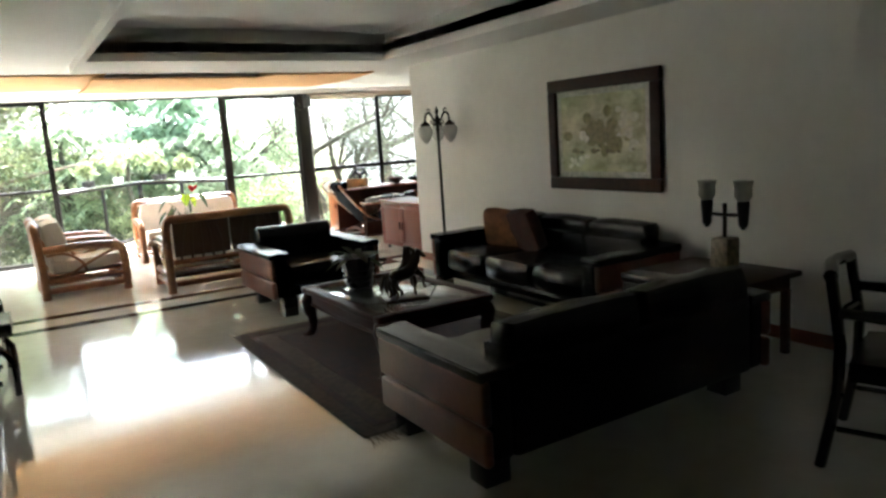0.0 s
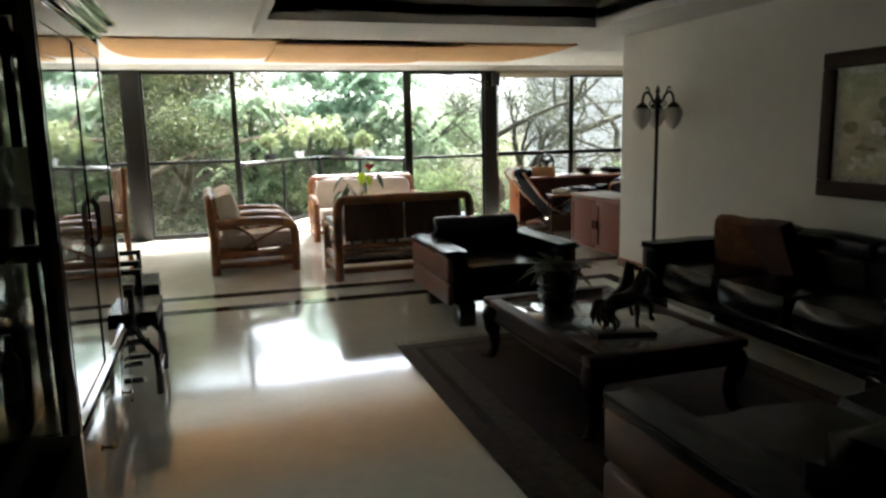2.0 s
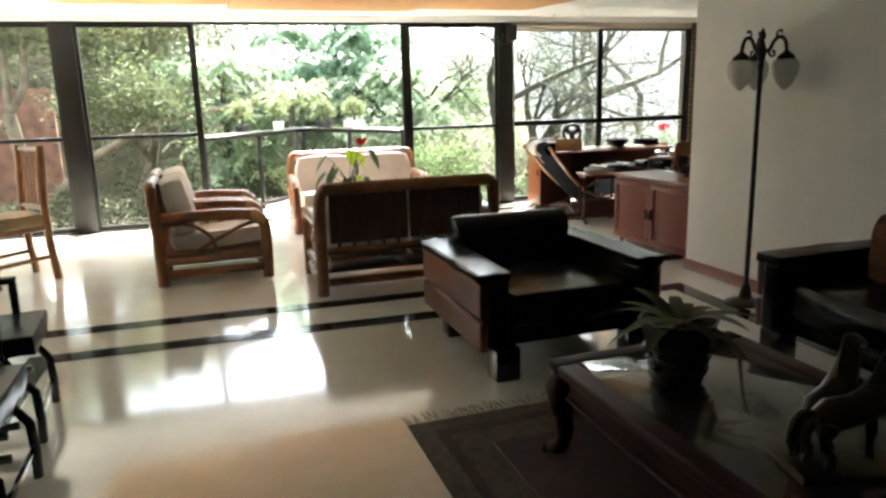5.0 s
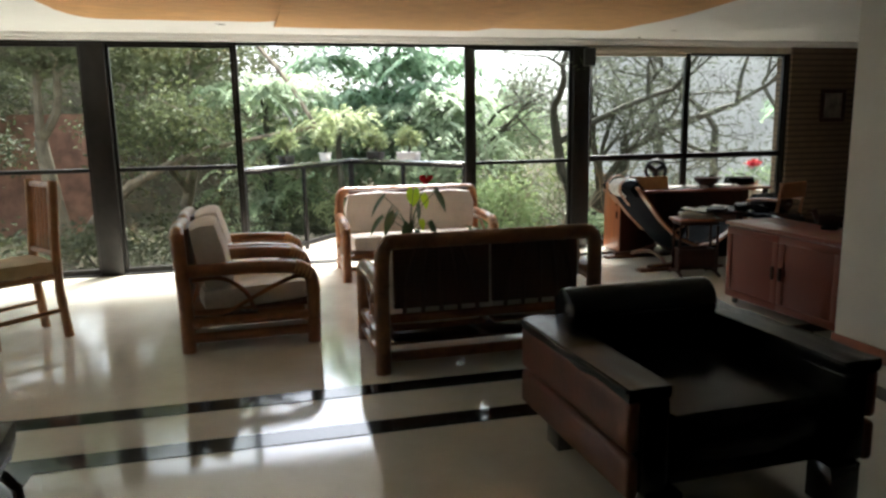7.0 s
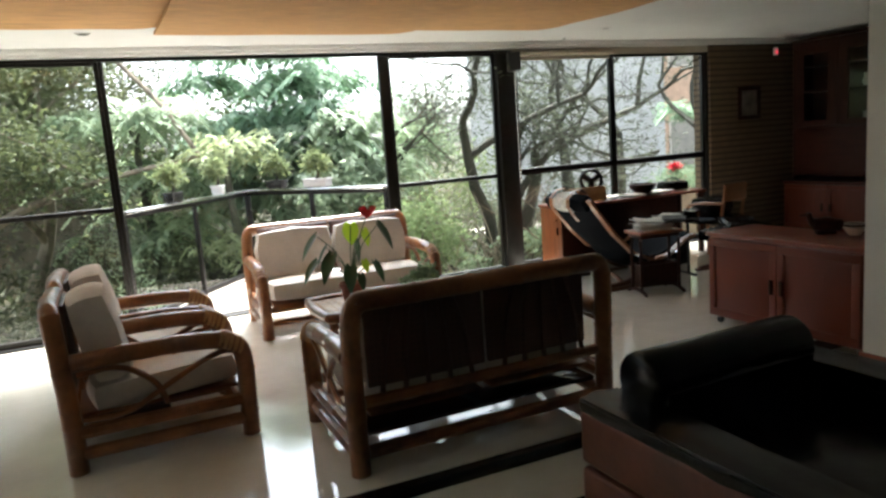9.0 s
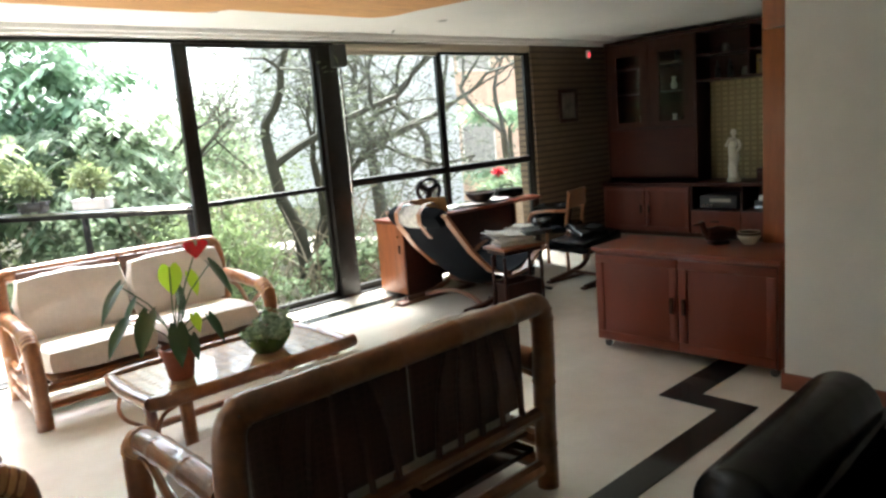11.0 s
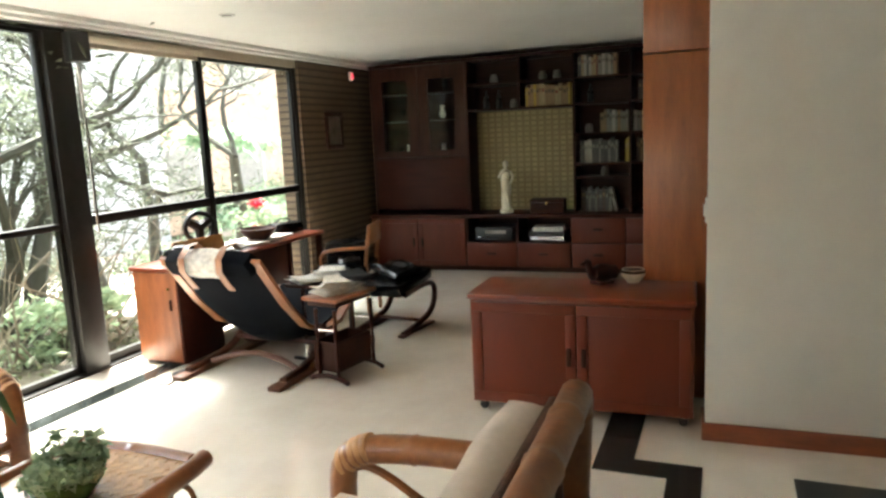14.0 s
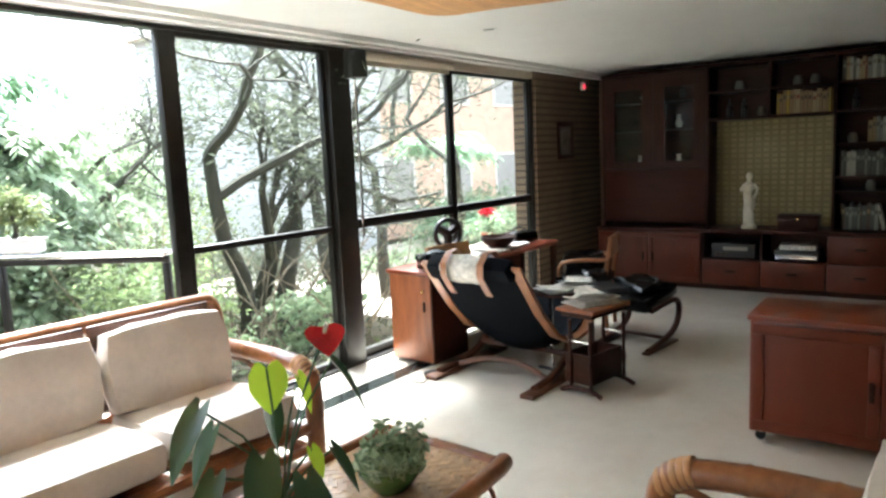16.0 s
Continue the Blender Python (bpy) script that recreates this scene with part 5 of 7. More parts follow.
def bookcase(m):
    t = thing("wall_bookcase", m, "dark wooden wall bookcase with cupboards, shelves and glass doors", "bookcase")
    y0, y1, zt = 6.6, 10.86, 2.44
    part("back", box(7.92, 7.94, y0, y1, 0.0, zt), M_DARKWOOD, t)
    part("plinth", box(BX + 0.04, 7.91, y0, y1, 0.0, 0.05), M_DARKWOOD, t)
    part("worktop", box(BX - 0.02, 7.919, y0, y1, 0.63, 0.665, bevel=0.004), M_MAHOG, t)
    part("cornice", box(UX - 0.02, 7.919, y0, y1, 2.41, zt, bevel=0.006), M_DARKWOOD, t)
    # base units
    part("base_unit", box(BX + 0.02, 7.915, 9.66, y1, 0.051, 0.629), M_MAHOG, t)
    door_panel(t, 10.26, y1 - 0.01, 0.06, 0.62, BX + 0.02, 10.31, M_SHELFDOOR)
    door_panel(t, 9.665, 10.254, 0.06, 0.62, BX + 0.02, 10.20, M_SHELFDOOR)
    part("base_unit", box(BX + 0.02, 7.915, 8.44, 9.655, 0.051, 0.345), M_MAHOG, t)
    for a, b in ((9.055, 9.65), (8.45, 9.045)):
        d = part("drawer", box(BX, BX + 0.019, a, b, 0.06, 0.335, bevel=0.005), M_SHELFDOOR, t)
        part("handle", box(BX - 0.018, BX - 0.001, (a + b) / 2 - 0.05, (a + b) / 2 + 0.05, 0.20, 0.222, bevel=0.004), M_DARKWOOD, d)
    part("divider", box(BX + 0.02, 7.9, 9.04, 9.06, 0.346, 0.629), M_DARKWOOD, t)
    part("divider", box(BX + 0.02, 7.9, 9.635, 9.655, 0.346, 0.629), M_DARKWOOD, t)
    part("base_unit", box(BX + 0.02, 7.915, y0, 8.435, 0.051, 0.629), M_MAHOG, t)
    for a, b in ((7.85, 8.43), (7.25, 7.84), (6.62, 7.24)):
        for c, e in ((0.06, 0.335), (0.345, 0.62)):
            d = part("drawer", box(BX, BX + 0.019, a, b, c, e, bevel=0.005), M_SHELFDOOR, t)
            part("handle", box(BX - 0.018, BX - 0.001, (a + b) / 2 - 0.05, (a + b) / 2 + 0.05, (c + e) / 2, (c + e) / 2 + 0.022, bevel=0.004), M_DARKWOOD, d)
    # uprights
    for y, z0 in ((10.84, 0.666), (9.64, 0.666), (9.02, 1.87), (8.41, 0.666), (7.81, 0.666), (7.21, 0.666), (6.61, 0.666)):
        part("upright", box(UX, 7.919, y - 0.012, y + 0.012, z0, 2.409, bevel=0.003), M_DARKWOOD, t)
    # shelves
    for a, b, zs in ((8.422, 9.628, (1.85, 2.14)), (7.822, 8.398, (1.05, 1.20, 1.53, 1.86, 2.14)), (7.222, 7.798, (1.20, 1.53, 1.86, 2.14)), (6.622, 7.198, (1.20, 1.53, 1.86, 2.14)), (9.652, 10.828, (1.33, 1.78, 2.10))):
        for z in zs:
            part("shelf", box(UX + 0.015, 7.919, a, b, z - 0.011, z + 0.011, bevel=0.002), M_DARKWOOD, t)
    # glazed cupboard with drop front
    part("drop_front", box(UX, UX + 0.02, 9.655, 10.825, 0.72, 1.318, bevel=0.004), M_MAHOG, t, "dark mahogany drop-front flap")
    for a, b in ((9.655, 10.238), (10.242, 10.825)):
        d = part("door", rect_with_holes(a, b, 1.345, 2.40, [(a + 0.13, b - 0.13, 1.42, 2.24)], 0.0, 0.02), M_DARKWOOD, t, "dark glazed cupboard door")
        d.matrix_basis = Matrix(((0, 0, 1, UX), (1, 0, 0, 0), (0, 1, 0, 0), (0, 0, 0, 1)))
        part("pane", box(a + 0.13, b - 0.13, 1.42, 2.24, 0.008, 0.012), M_PICGLASS, d)
    return t


bookcase(pose(0, 0, 0))
structure("niche_lining", box(7.905, 7.918, 8.425, 9.625, 0.668, 1.838), M_CHECK)

# books, upright on the shelves
BOOKC = [(0.26, 0.18, 0.10), (0.36, 0.29, 0.17), (0.08, 0.06, 0.045), (0.20, 0.055, 0.035), (0.42, 0.40, 0.33), (0.075, 0.08, 0.07), (0.40, 0.29, 0.05), (0.22, 0.22, 0.19)]
BOOKM = [mat("book_cloth", c, 0.6, vary=0.15, scale=20) for c in BOOKC]


def book_row(y0, y1, z, seed, tall=0.22, tones=(0, 1, 2, 3, 4, 5, 7)):
    r = random.Random(seed)
    y = y0
    while y < y1 - 0.03:
        w, h, d = r.uniform(0.014, 0.042), tall * r.uniform(0.86, 1.04), r.uniform(0.14, 0.19)
        k = r.choice(tones)
        b = thing("book", pose(7.64 + d / 2, y + w / 2, z, 0, 0, 0), "upright hardback book on the bookcase shelf", "book", "shelved books")
        part("cover", box(-d / 2, d / 2, -w / 2, w / 2, 0, h, bevel=0.003, seg=1), BOOKM[k], b)
        part("spine_label", box(-d / 2 - 0.0012, -d / 2 - 0.0002, -w * 0.35, w * 0.35, h * 0.62, h * 0.78), BOOKM[(2, 3, 0, 0, 7, 7, 1, 2)[k]], b)
        y += w + 0.002


book_row(8.46, 8.98, 1.861, 1, 0.24, (1, 1, 6, 0))
book_row(7.95, 8.38, 2.151, 2, 0.22)
book_row(7.84, 8.16, 1.541, 3, 0.24, (4, 0, 1, 7))
book_row(7.95, 8.38, 1.211, 4, 0.27, (4, 7, 5, 4))
book_row(7.83, 7.90, 1.211, 14, 0.27, (6,))
book_row(8.02, 8.38, 0.667, 5, 0.26, (5, 2, 7))
book_row(7.30, 7.75, 1.871, 6, 0.22, (4, 7, 2))
book_row(7.24, 7.78, 1.541, 7, 0.24)
book_row(7.24, 7.78, 1.211, 8, 0.26, (2, 5, 7, 0))
book_row(7.36, 7.70, 0.667, 9, 0.28, (2, 5, 4))
for y, z, lean in ((7.97, 0.667, -12), (7.31, 0.667, -12)):
    b = thing("book", pose(7.73, y, z, lean, 0, 0), "pale hardback book leaning on the bookcase shelf", "book", "leaning books")
    part("cover", box(-0.09, 0.09, -0.014, 0.014, 0.004, 0.255, bevel=0.003, seg=1), BOOKM[4], b)
    part("spine_label", box(-0.0915, -0.0905, -0.01, 0.01, 0.16, 0.20), BOOKM[2], b)
for y, z, k in ((9.35, 2.151, "jar"), (8.78, 2.151, "jar"), (8.62, 2.151, "jar"), (9.45, 1.861, "bottle"), (9.30, 1.861, "bottle"), (9.12, 1.861, "jar"), (8.27, 1.541, "jar"), (8.10, 1.061, "jar"), (8.25, 1.871, "bottle"), (10.55, 1.341, "glass"), (10.45, 1.341, "vase"), (10.0, 1.341, "vase"), (9.9, 1.341, "glass"), (10.5, 1.791, "glass"), (10.0, 1.791, "vase"), (9.95, 2.111, "bottle"), (10.4, 2.111, "vase"), (10.3, 1.791, "bottle")):
    glassware(pose(7.74, y, z) @ Matrix.Scale(0.8, 4), k)


def statue(m):
    """A draped standing figure, one plain mesh."""
    bm = bmesh.new()
    add_lathe(bm, [(0.085, 0.0), (0.085, 0.03), (0.07, 0.04), (0.06, 0.06)], 20)
    add_tube(bm, [(0, 0.0, 0.05), (0, 0.015, 0.18), (0, -0.01, 0.30), (0, 0.02, 0.40), (0, 0.0, 0.50), (0, 0.005, 0.55)], [0.06, 0.055, 0.062, 0.05, 0.062, 0.03], 12, smooth=1)
    add_tube(bm, [(0, 0.0, 0.54), (0, 0.0, 0.58)], 0.02, 8)
    add_lathe(bm, [(0.008, 0.565), (0.03, 0.585), (0.036, 0.61), (0.028, 0.645), (0.005, 0.655)], 12)
    add_tube(bm, [(0, 0.055, 0.52), (-0.03, 0.09, 0.44), (-0.07, 0.05, 0.48), (-0.06, 0.01, 0.55)], 0.016, 8, smooth=1)
    add_tube(bm, [(0, -0.055, 0.52), (-0.02, -0.10, 0.45), (-0.06, -0.06, 0.36)], 0.016, 8, smooth=1)
    add_tube(bm, [(-0.03, -0.05, 0.06), (-0.045, -0.03, 0.2), (-0.03, 0.01, 0.33)], [0.02, 0.028, 0.035], 8, smooth=1)
    return single("figurine", bm, M_MARBLEW, "ivory-coloured standing statuette on the bookcase", "statue", m)


statue(pose(7.60, 9.21, 0.665) @ Matrix.Scale(0.92, 4))
t = thing("wooden_chest", pose(7.60, 8.72, 0.665), "small dark wooden chest below the wall lining", "box")
part("box", box(-0.10, 0.10, -0.19, 0.19, 0.0, 0.12, bevel=0.006), M_DARKWOOD, t)
part("lid", box(-0.105, 0.105, -0.195, 0.195, 0.121, 0.155, bevel=0.01), M_DARKWOOD, t)
part("latch", box(-0.112, -0.106, -0.015, 0.015, 0.10, 0.13, bevel=0.002), M_BRASS, t)
t = thing("stereo_receiver", pose(7.62, 9.34, 0.346), "black hi-fi receiver in an open niche", "stereo")
part("body", box(-0.16, 0.2, -0.22, 0.22, 0.01, 0.16, bevel=0.004), M_BLACKMT, t)
part("display", box(-0.163, -0.161, -0.15, 0.10, 0.09, 0.13), M_DARKGLASS, t)
for k in range(3):
    part("dial", tube([(-0.161, 0.17 - k * 0.05, 0.05), (-0.18, 0.17 - k * 0.05, 0.05)], 0.014, 10), M_CHROME, t)
t = thing("tape_deck", pose(7.62, 8.72, 0.346), "grey tape deck in an open niche", "stereo")
part("body", box(-0.16, 0.2, -0.20, 0.20, 0.01, 0.11, bevel=0.004), M_BLACKMT, t)
part("front", box(-0.165, -0.161, -0.19, 0.19, 0.02, 0.06), M_CHROME, t)
single("magazine_stack", box(-0.13, 0.13, -0.17, 0.17, 0.111, 0.16, bevel=0.004), M_PAPER, "stack of magazines on the tape deck", "magazines", pose(7.62, 8.72, 0.346, 0, 0, 4))

t = thing("small_framed_picture", W @ pose(7.04, YW - 0.031, 1.49, 0, 0, 0), "small picture in a dark wooden frame", "picture")
for a, b, c, d in ((-0.19, 0.19, 0, 0.05), (-0.19, 0.19, 0.37, 0.42), (-0.19, -0.14, 0.051, 0.369), (0.14, 0.19, 0.051, 0.369)):
    part("frame", box(a, b, -0.025, 0.0, c, d, bevel=0.006), M_DARKWOOD, t)
part("print", box(-0.14, 0.14, -0.010, -0.004, 0.05, 0.37), mat("faded_print", (0.20, 0.17, 0.15), 0.4, vary=0.5, scale=7), t)
t = thing("alarm_sensor", W @ pose(7.50, YW - 0.031, 2.34), "white alarm sensor with a lit red light", "sensor")
part("housing", box(-0.03, 0.03, -0.04, 0.0, -0.05, 0.05, bevel=0.01), M_WHITE, t)
part("light", box(-0.013, 0.013, -0.044, -0.041, -0.025, 0.01, bevel=0.001), M_LED, t)
t = thing("wall_speaker", W @ pose(3.50, YW - 0.16, 2.19, 0, 0, -18), "small black loudspeaker fixed high on the window post", "loudspeaker")
part("cabinet", box(-0.065, 0.065, -0.06, 0.06, 0.0, 0.20, bevel=0.008), M_BLACKMT, t)
part("grille", box(-0.055, 0.055, -0.066, -0.061, 0.012, 0.188, bevel=0.002), M_BLACKMT, t)
part("bracket", tube([(0, 0.055, 0.10), (-0.02, 0.10, 0.10)], 0.012, 8), M_BLACKMT, t)
t = thing("roller_blind", W @ pose(4.25, YW - 0.035, 2.385), "beige roller blind rolled up under the window head", "blind")
part("roll", tube([(-0.63, 0, 0), (0.63, 0, 0)], 0.032, 14), M_BLIND, t)
part("cloth", box(-0.62, 0.62, 0.028, 0.032, -0.06, 0.0), M_BLIND, t)
part("bottom_bar", tube([(-0.62, 0.03, -0.06), (0.62, 0.03, -0.06)], 0.008, 8), M_BLIND, t)
t = thing("blind_cord", W @ pose(3.54, YW - 0.10, 0), "thin grey blind cord hanging beside the post", "cord")
part("cord", tube([(0, 0, 2.38), (0.004, -0.004, 1.7), (-0.002, 0, 1.02), (0.012, 0.0, 1.0), (0.016, 0.002, 1.7), (0.014, 0, 2.38)], 0.007, 6, smooth=1), M_CHROME, t)


# ---- desk ----
def desk(m):
    """Local x runs away from the living room."""
    t = thing("writing_desk", m, "honey-coloured wooden desk with a door pedestal by the window", "desk")
    # the shadow on the pedestal's side is put into its dark body colour
    part("pedestal", box(0.0, 0.44, -0.42, 0.0, 0.015, 0.70, bevel=0.004), M_MAHOG, t, "pedestal with side shade put into its dark red-brown")
    for y in (-0.40, -0.04):
        part("leg", box(1.90, 1.95, y - 0.025, y + 0.025, 0.0, 0.70, bevel=0.004), M_DARKWOOD, t)
    part("desktop", box(-0.02, 1.98, -0.44, 0.02, 0.701, 0.732, bevel=0.006), M_CHERRY, t, "polished red-brown desktop")
    part("back_panel", box(0.441, 1.899, -0.045, -0.02, 0.03, 0.70, bevel=0.003), M_DARKWOOD, t, "dark wooden panel closing the desk")
    d = part("door", box(-0.012, -0.001, -0.41, -0.01, 0.03, 0.695, bevel=0.003), M_PINE, t)
    part("lock", tube([(-0.012, -0.34, 0.58), (-0.022, -0.34, 0.58)], 0.012, 10), M_BRASS, d)
    part("handle", box(-0.03, -0.013, -0.36, -0.345, 0.42, 0.50, bevel=0.004), M_DARKWOOD, d)
    return t


desk(pose(3.72, 11.06, 0, 0, 0, -2.5))


def recliner(m):
    """Bent-wood lounge chair; sitter faces local +x, origin below the middle of the seat."""
    t = thing("lounge_chair", m, "bent-wood lounge chair with black leather sling seat", "lounge chair")
    prof = [(-0.62, 0.86), (-0.53, 0.74), (-0.36, 0.52), (-0.17, 0.33), (0.04, 0.235), (0.22, 0.26), (0.40, 0.38), (0.52, 0.42)]
    for sy in (-1, 1):
        bm = bmesh.new()
        pts = [Vector((x, 0, z)) for x, z in prof]
        rows = []
        for i, p in enumerate(pts):
            d = (pts[min(i + 1, len(pts) - 1)] - pts[max(i - 1, 0)]).normalized()
            n = Vector((-d.z, 0, d.x))
            rows.append([bm.verts.new(p + n * a + Vector((0, sy * 0.325 + b, 0))) for a, b in ((0.0, -0.03), (0.0, 0.03), (-0.025, 0.03), (-0.025, -0.03))])
        for a, b in zip(rows, rows[1:]):
            for k in range(4):
                bm.faces.new((a[k], a[(k + 1) % 4], b[(k + 1) % 4], b[k]))
        bm.faces.new(rows[0])
        bm.faces.new(rows[-1])
        part("side_bow", bm, M_BENT, t, "honey-coloured bent laminate side")
        part("runner", box(-0.60, 0.30, sy * 0.35 - 0.045, sy * 0.35 + 0.045, 0.0, 0.032, bevel=0.008), M_RUNNER, t, "flat brown floor runner")
        part("leg", tube([(-0.50, sy * 0.35, 0.04), (-0.22, sy * 0.34, 0.05), (0.0, sy * 0.32, 0.13), (0.06, sy * 0.31, 0.26)], 0.026, 8, smooth=1), M_BENTDK, t)
        part("leg", tube([(0.26, sy * 0.33, 0.03), (0.12, sy * 0.32, 0.08), (0.0, sy * 0.31, 0.16)], 0.026, 8, smooth=1), M_BENTDK, t)
    part("cross_rail", tube([(-0.02, -0.31, 0.15), (-0.02, 0.31, 0.15)], 0.02, 8), M_BENTDK, t)
    part("cross_bow", tube([(-0.30, -0.34, 0.04), (-0.26, -0.17, 0.10), (-0.25, 0.0, 0.12), (-0.26, 0.17, 0.10), (-0.30, 0.34, 0.04)], 0.022, 8, smooth=2), M_RUNNER, t, "arched brown cross brace")
    bm = bmesh.new()
    rows = []
    fine = [Vector((x, 0, z)) for x, z in prof]
    for _ in range(2):
        out = [fine[0]]
        for a, b in zip(fine, fine[1:]):
            out += [a.lerp(b, 0.25), a.lerp(b, 0.75)]
        fine = out + [fine[-1]]
    for i, p in enumerate(fine):
        row = []
        for k in range(11):
            v = -0.29 + 0.058 * k
            sagz = -0.11 * (1 - (v / 0.29) ** 2) * math.sin(math.pi * i / (len(fine) - 1)) + 0.008 * noise.noise(Vector((p.x * 7, v * 9, 1)))
            row.append(bm.verts.new((p.x - 0.4 * sagz * (p.x < -0.2), v, p.z + 0.01 + sagz)))
        rows.append(row)
    for a, b in zip(rows, rows[1:]):
        for k in range(10):
            bm.faces.new((a[k], a[k + 1], b[k + 1], b[k]))
    geo = bmesh.ops.extrude_face_region(bm, geom=list(bm.faces))
    bmesh.ops.translate(bm, vec=(-0.012, 0, -0.03), verts=[g for g in geo["geom"] if isinstance(g, bmesh.types.BMVert)])
    part("sling", bm, M_SLING, t, "slate black leather sling")
    part("headrest", cushion(0.15, 0.62, 0.17, pose(-0.60, 0, 0.82, 0, -34, 0), e=0.8), M_SLING, t, "black padded headrest roll")
    part("towel", cushion(0.165, 0.36, 0.182, pose(-0.602, 0.03, 0.822, 0, -34, 0), e=0.8), M_PAPER, t, "white cloth wrapped round the headrest")
    for y in (-0.13, 0.13):
        bm = bmesh.new()
        ring = [(-0.50, 0.90), (-0.56, 0.945), (-0.64, 0.935), (-0.705, 0.87), (-0.705, 0.79), (-0.64, 0.70), (-0.60, 0.655)]
        loops = [[bm.verts.new((x + a * 0.5, y + b, z + a)) for a, b in ((0.0, -0.022), (0.0, 0.022), (-0.006, 0.022), (-0.006, -0.022))] for x, z in ring]
        for a, b in zip(loops, loops[1:]):
            for k in range(4):
                bm.faces.new((a[k], a[(k + 1) % 4], b[(k + 1) % 4], b[k]))
        part("strap", bm, M_BENT, t, "flat tan leather strap")
    return t


recliner(pose(4.03, 10.05, 0, 0, 0, -3) @ Matrix.Diagonal((1.05, 1.14, 1.02, 1)))


def footstool(m):
    t = thing("footstool", m, "bent-wood footstool with black leather cushion", "footstool")
    for sy in (-1, 1):
        part("bow", tube([(-0.26, sy * 0.22, 0.02), (0.0, sy * 0.22, 0.05), (0.22, sy * 0.22, 0.10), (0.30, sy * 0.22, 0.22), (0.28, sy * 0.22, 0.34), (0.12, sy * 0.22, 0.36), (-0.20, sy * 0.22, 0.33)], 0.024, 8, smooth=2), M_BENTDK, t, "dark bent laminate bow")
        part("foot", box(-0.30, 0.22, sy * 0.22 - 0.03, sy * 0.22 + 0.03, 0.0, 0.022, bevel=0.006), M_BENTDK, t)
    part("cross_rail", tube([(0.05, -0.22, 0.06), (0.05, 0.22, 0.06)], 0.016, 8), M_BENTDK, t)
    part("cushion", cushion(0.56, 0.46, 0.11, pose(0.0, 0, 0.40, 0, -7, 0), e=0.55), M_LEATHER, t, "shiny black leather pad")
    return t


footstool(pose(5.0, 9.52, 0, 0, 0, -8))


def magazine_table(m):
    t = thing("magazine_table", m, "small turned-leg side table with a magazine rack below", "side table")
    part("tabletop", box(-0.215, 0.215, -0.15, 0.15, 0.55, 0.575, bevel=0.008), M_PINE, t)
    part("apron", box(-0.19, 0.19, -0.12, 0.12, 0.515, 0.549, bevel=0.004), M_DARKWOOD, t)
    for sx in (-1, 1):
        for y in (-0.11, 0.05):
            part("leg", lathe([(0.012, 0.04), (0.015, 0.06), (0.011, 0.12), (0.017, 0.20), (0.010, 0.27), (0.016, 0.34), (0.011, 0.42), (0.014, 0.50)], 10, at=(sx * 0.19, y, 0)), M_DARKWOOD, t)
        part("foot", tube([(sx * 0.19, -0.19, 0.014), (sx * 0.19, -0.12, 0.04), (sx * 0.19, -0.03, 0.05), (sx * 0.19, 0.06, 0.04), (sx * 0.19, 0.13, 0.014)], 0.016, 8, smooth=1), M_DARKWOOD, t)
    part("rack", rect_with_holes(-0.18, 0.18, -0.10, 0.10, [(-0.165, 0.165, -0.085, 0.085)], 0.085, 0.27), M_DARKWOOD, t, "dark wooden magazine rack")
    for sx in (-1, 1):
        part("stretcher", tube([(sx * 0.19, -0.11, 0.36), (sx * 0.19, 0.05, 0.36)], 0.008, 6), M_CHROME, t)
    part("rack_floor", box(-0.18, 0.18, -0.10, 0.10, 0.07, 0.084), M_DARKWOOD, t)
    return t


magazine_table(pose(3.82, 9.40, 0, 0, 0, -12))


def newspaper(m, seed, material, label):
    """A loosely folded paper: a few thin bent leaves over one another."""
    r = random.Random(seed)
    bm = bmesh.new()
    for k in range(4):
        a, w, d = r.uniform(-14, 14), r.uniform(0.24, 0.34), r.uniform(0.17, 0.25)
        c = math.cos(math.radians(a)), math.sin(math.radians(a))
        rows = []
        for i in range(7):
            row = []
            for y in (-d / 2, d / 2):
                x = (i / 6 - 0.5) * w
                z = 0.003 + k * 0.007 + (0.02 * k / 3) * max(0, abs(i - 3) / 3) ** 2
                row += [bm.verts.new((x * c[0] - y * c[1], x * c[1] + y * c[0], z + h)) for h in (0.0, 0.005)]
            rows.append(row)
        for p, q in zip(rows, rows[1:]):
            for u, v in ((0, 1), (1, 3), (3, 2), (2, 0)):
                bm.faces.new((p[u], p[v], q[v], q[u]))
        for row in (rows[0], rows[-1]):
            bm.faces.new((row[0], row[1], row[3], row[2]))
    bmesh.ops.recalc_face_normals(bm, faces=bm.faces)
    return single("newspaper", bm, material, label, "newspaper", m, "newspapers")


newspaper(pose(3.84, 9.42, 0.575, 0, 0, -20), 1, M_PAPER, "folded newspaper on the side table")
newspaper(pose(3.90, 9.44, 0.605, 0, 0, 24), 2, M_PAPER, "folded newspaper on top of another")
newspaper(pose(4.02, 9.36, 0.632, 0, 0, 60) @ Matrix.Scale(0.8, 4), 3, M_BLACKMT, "dark glossy magazine on top of the newspapers")

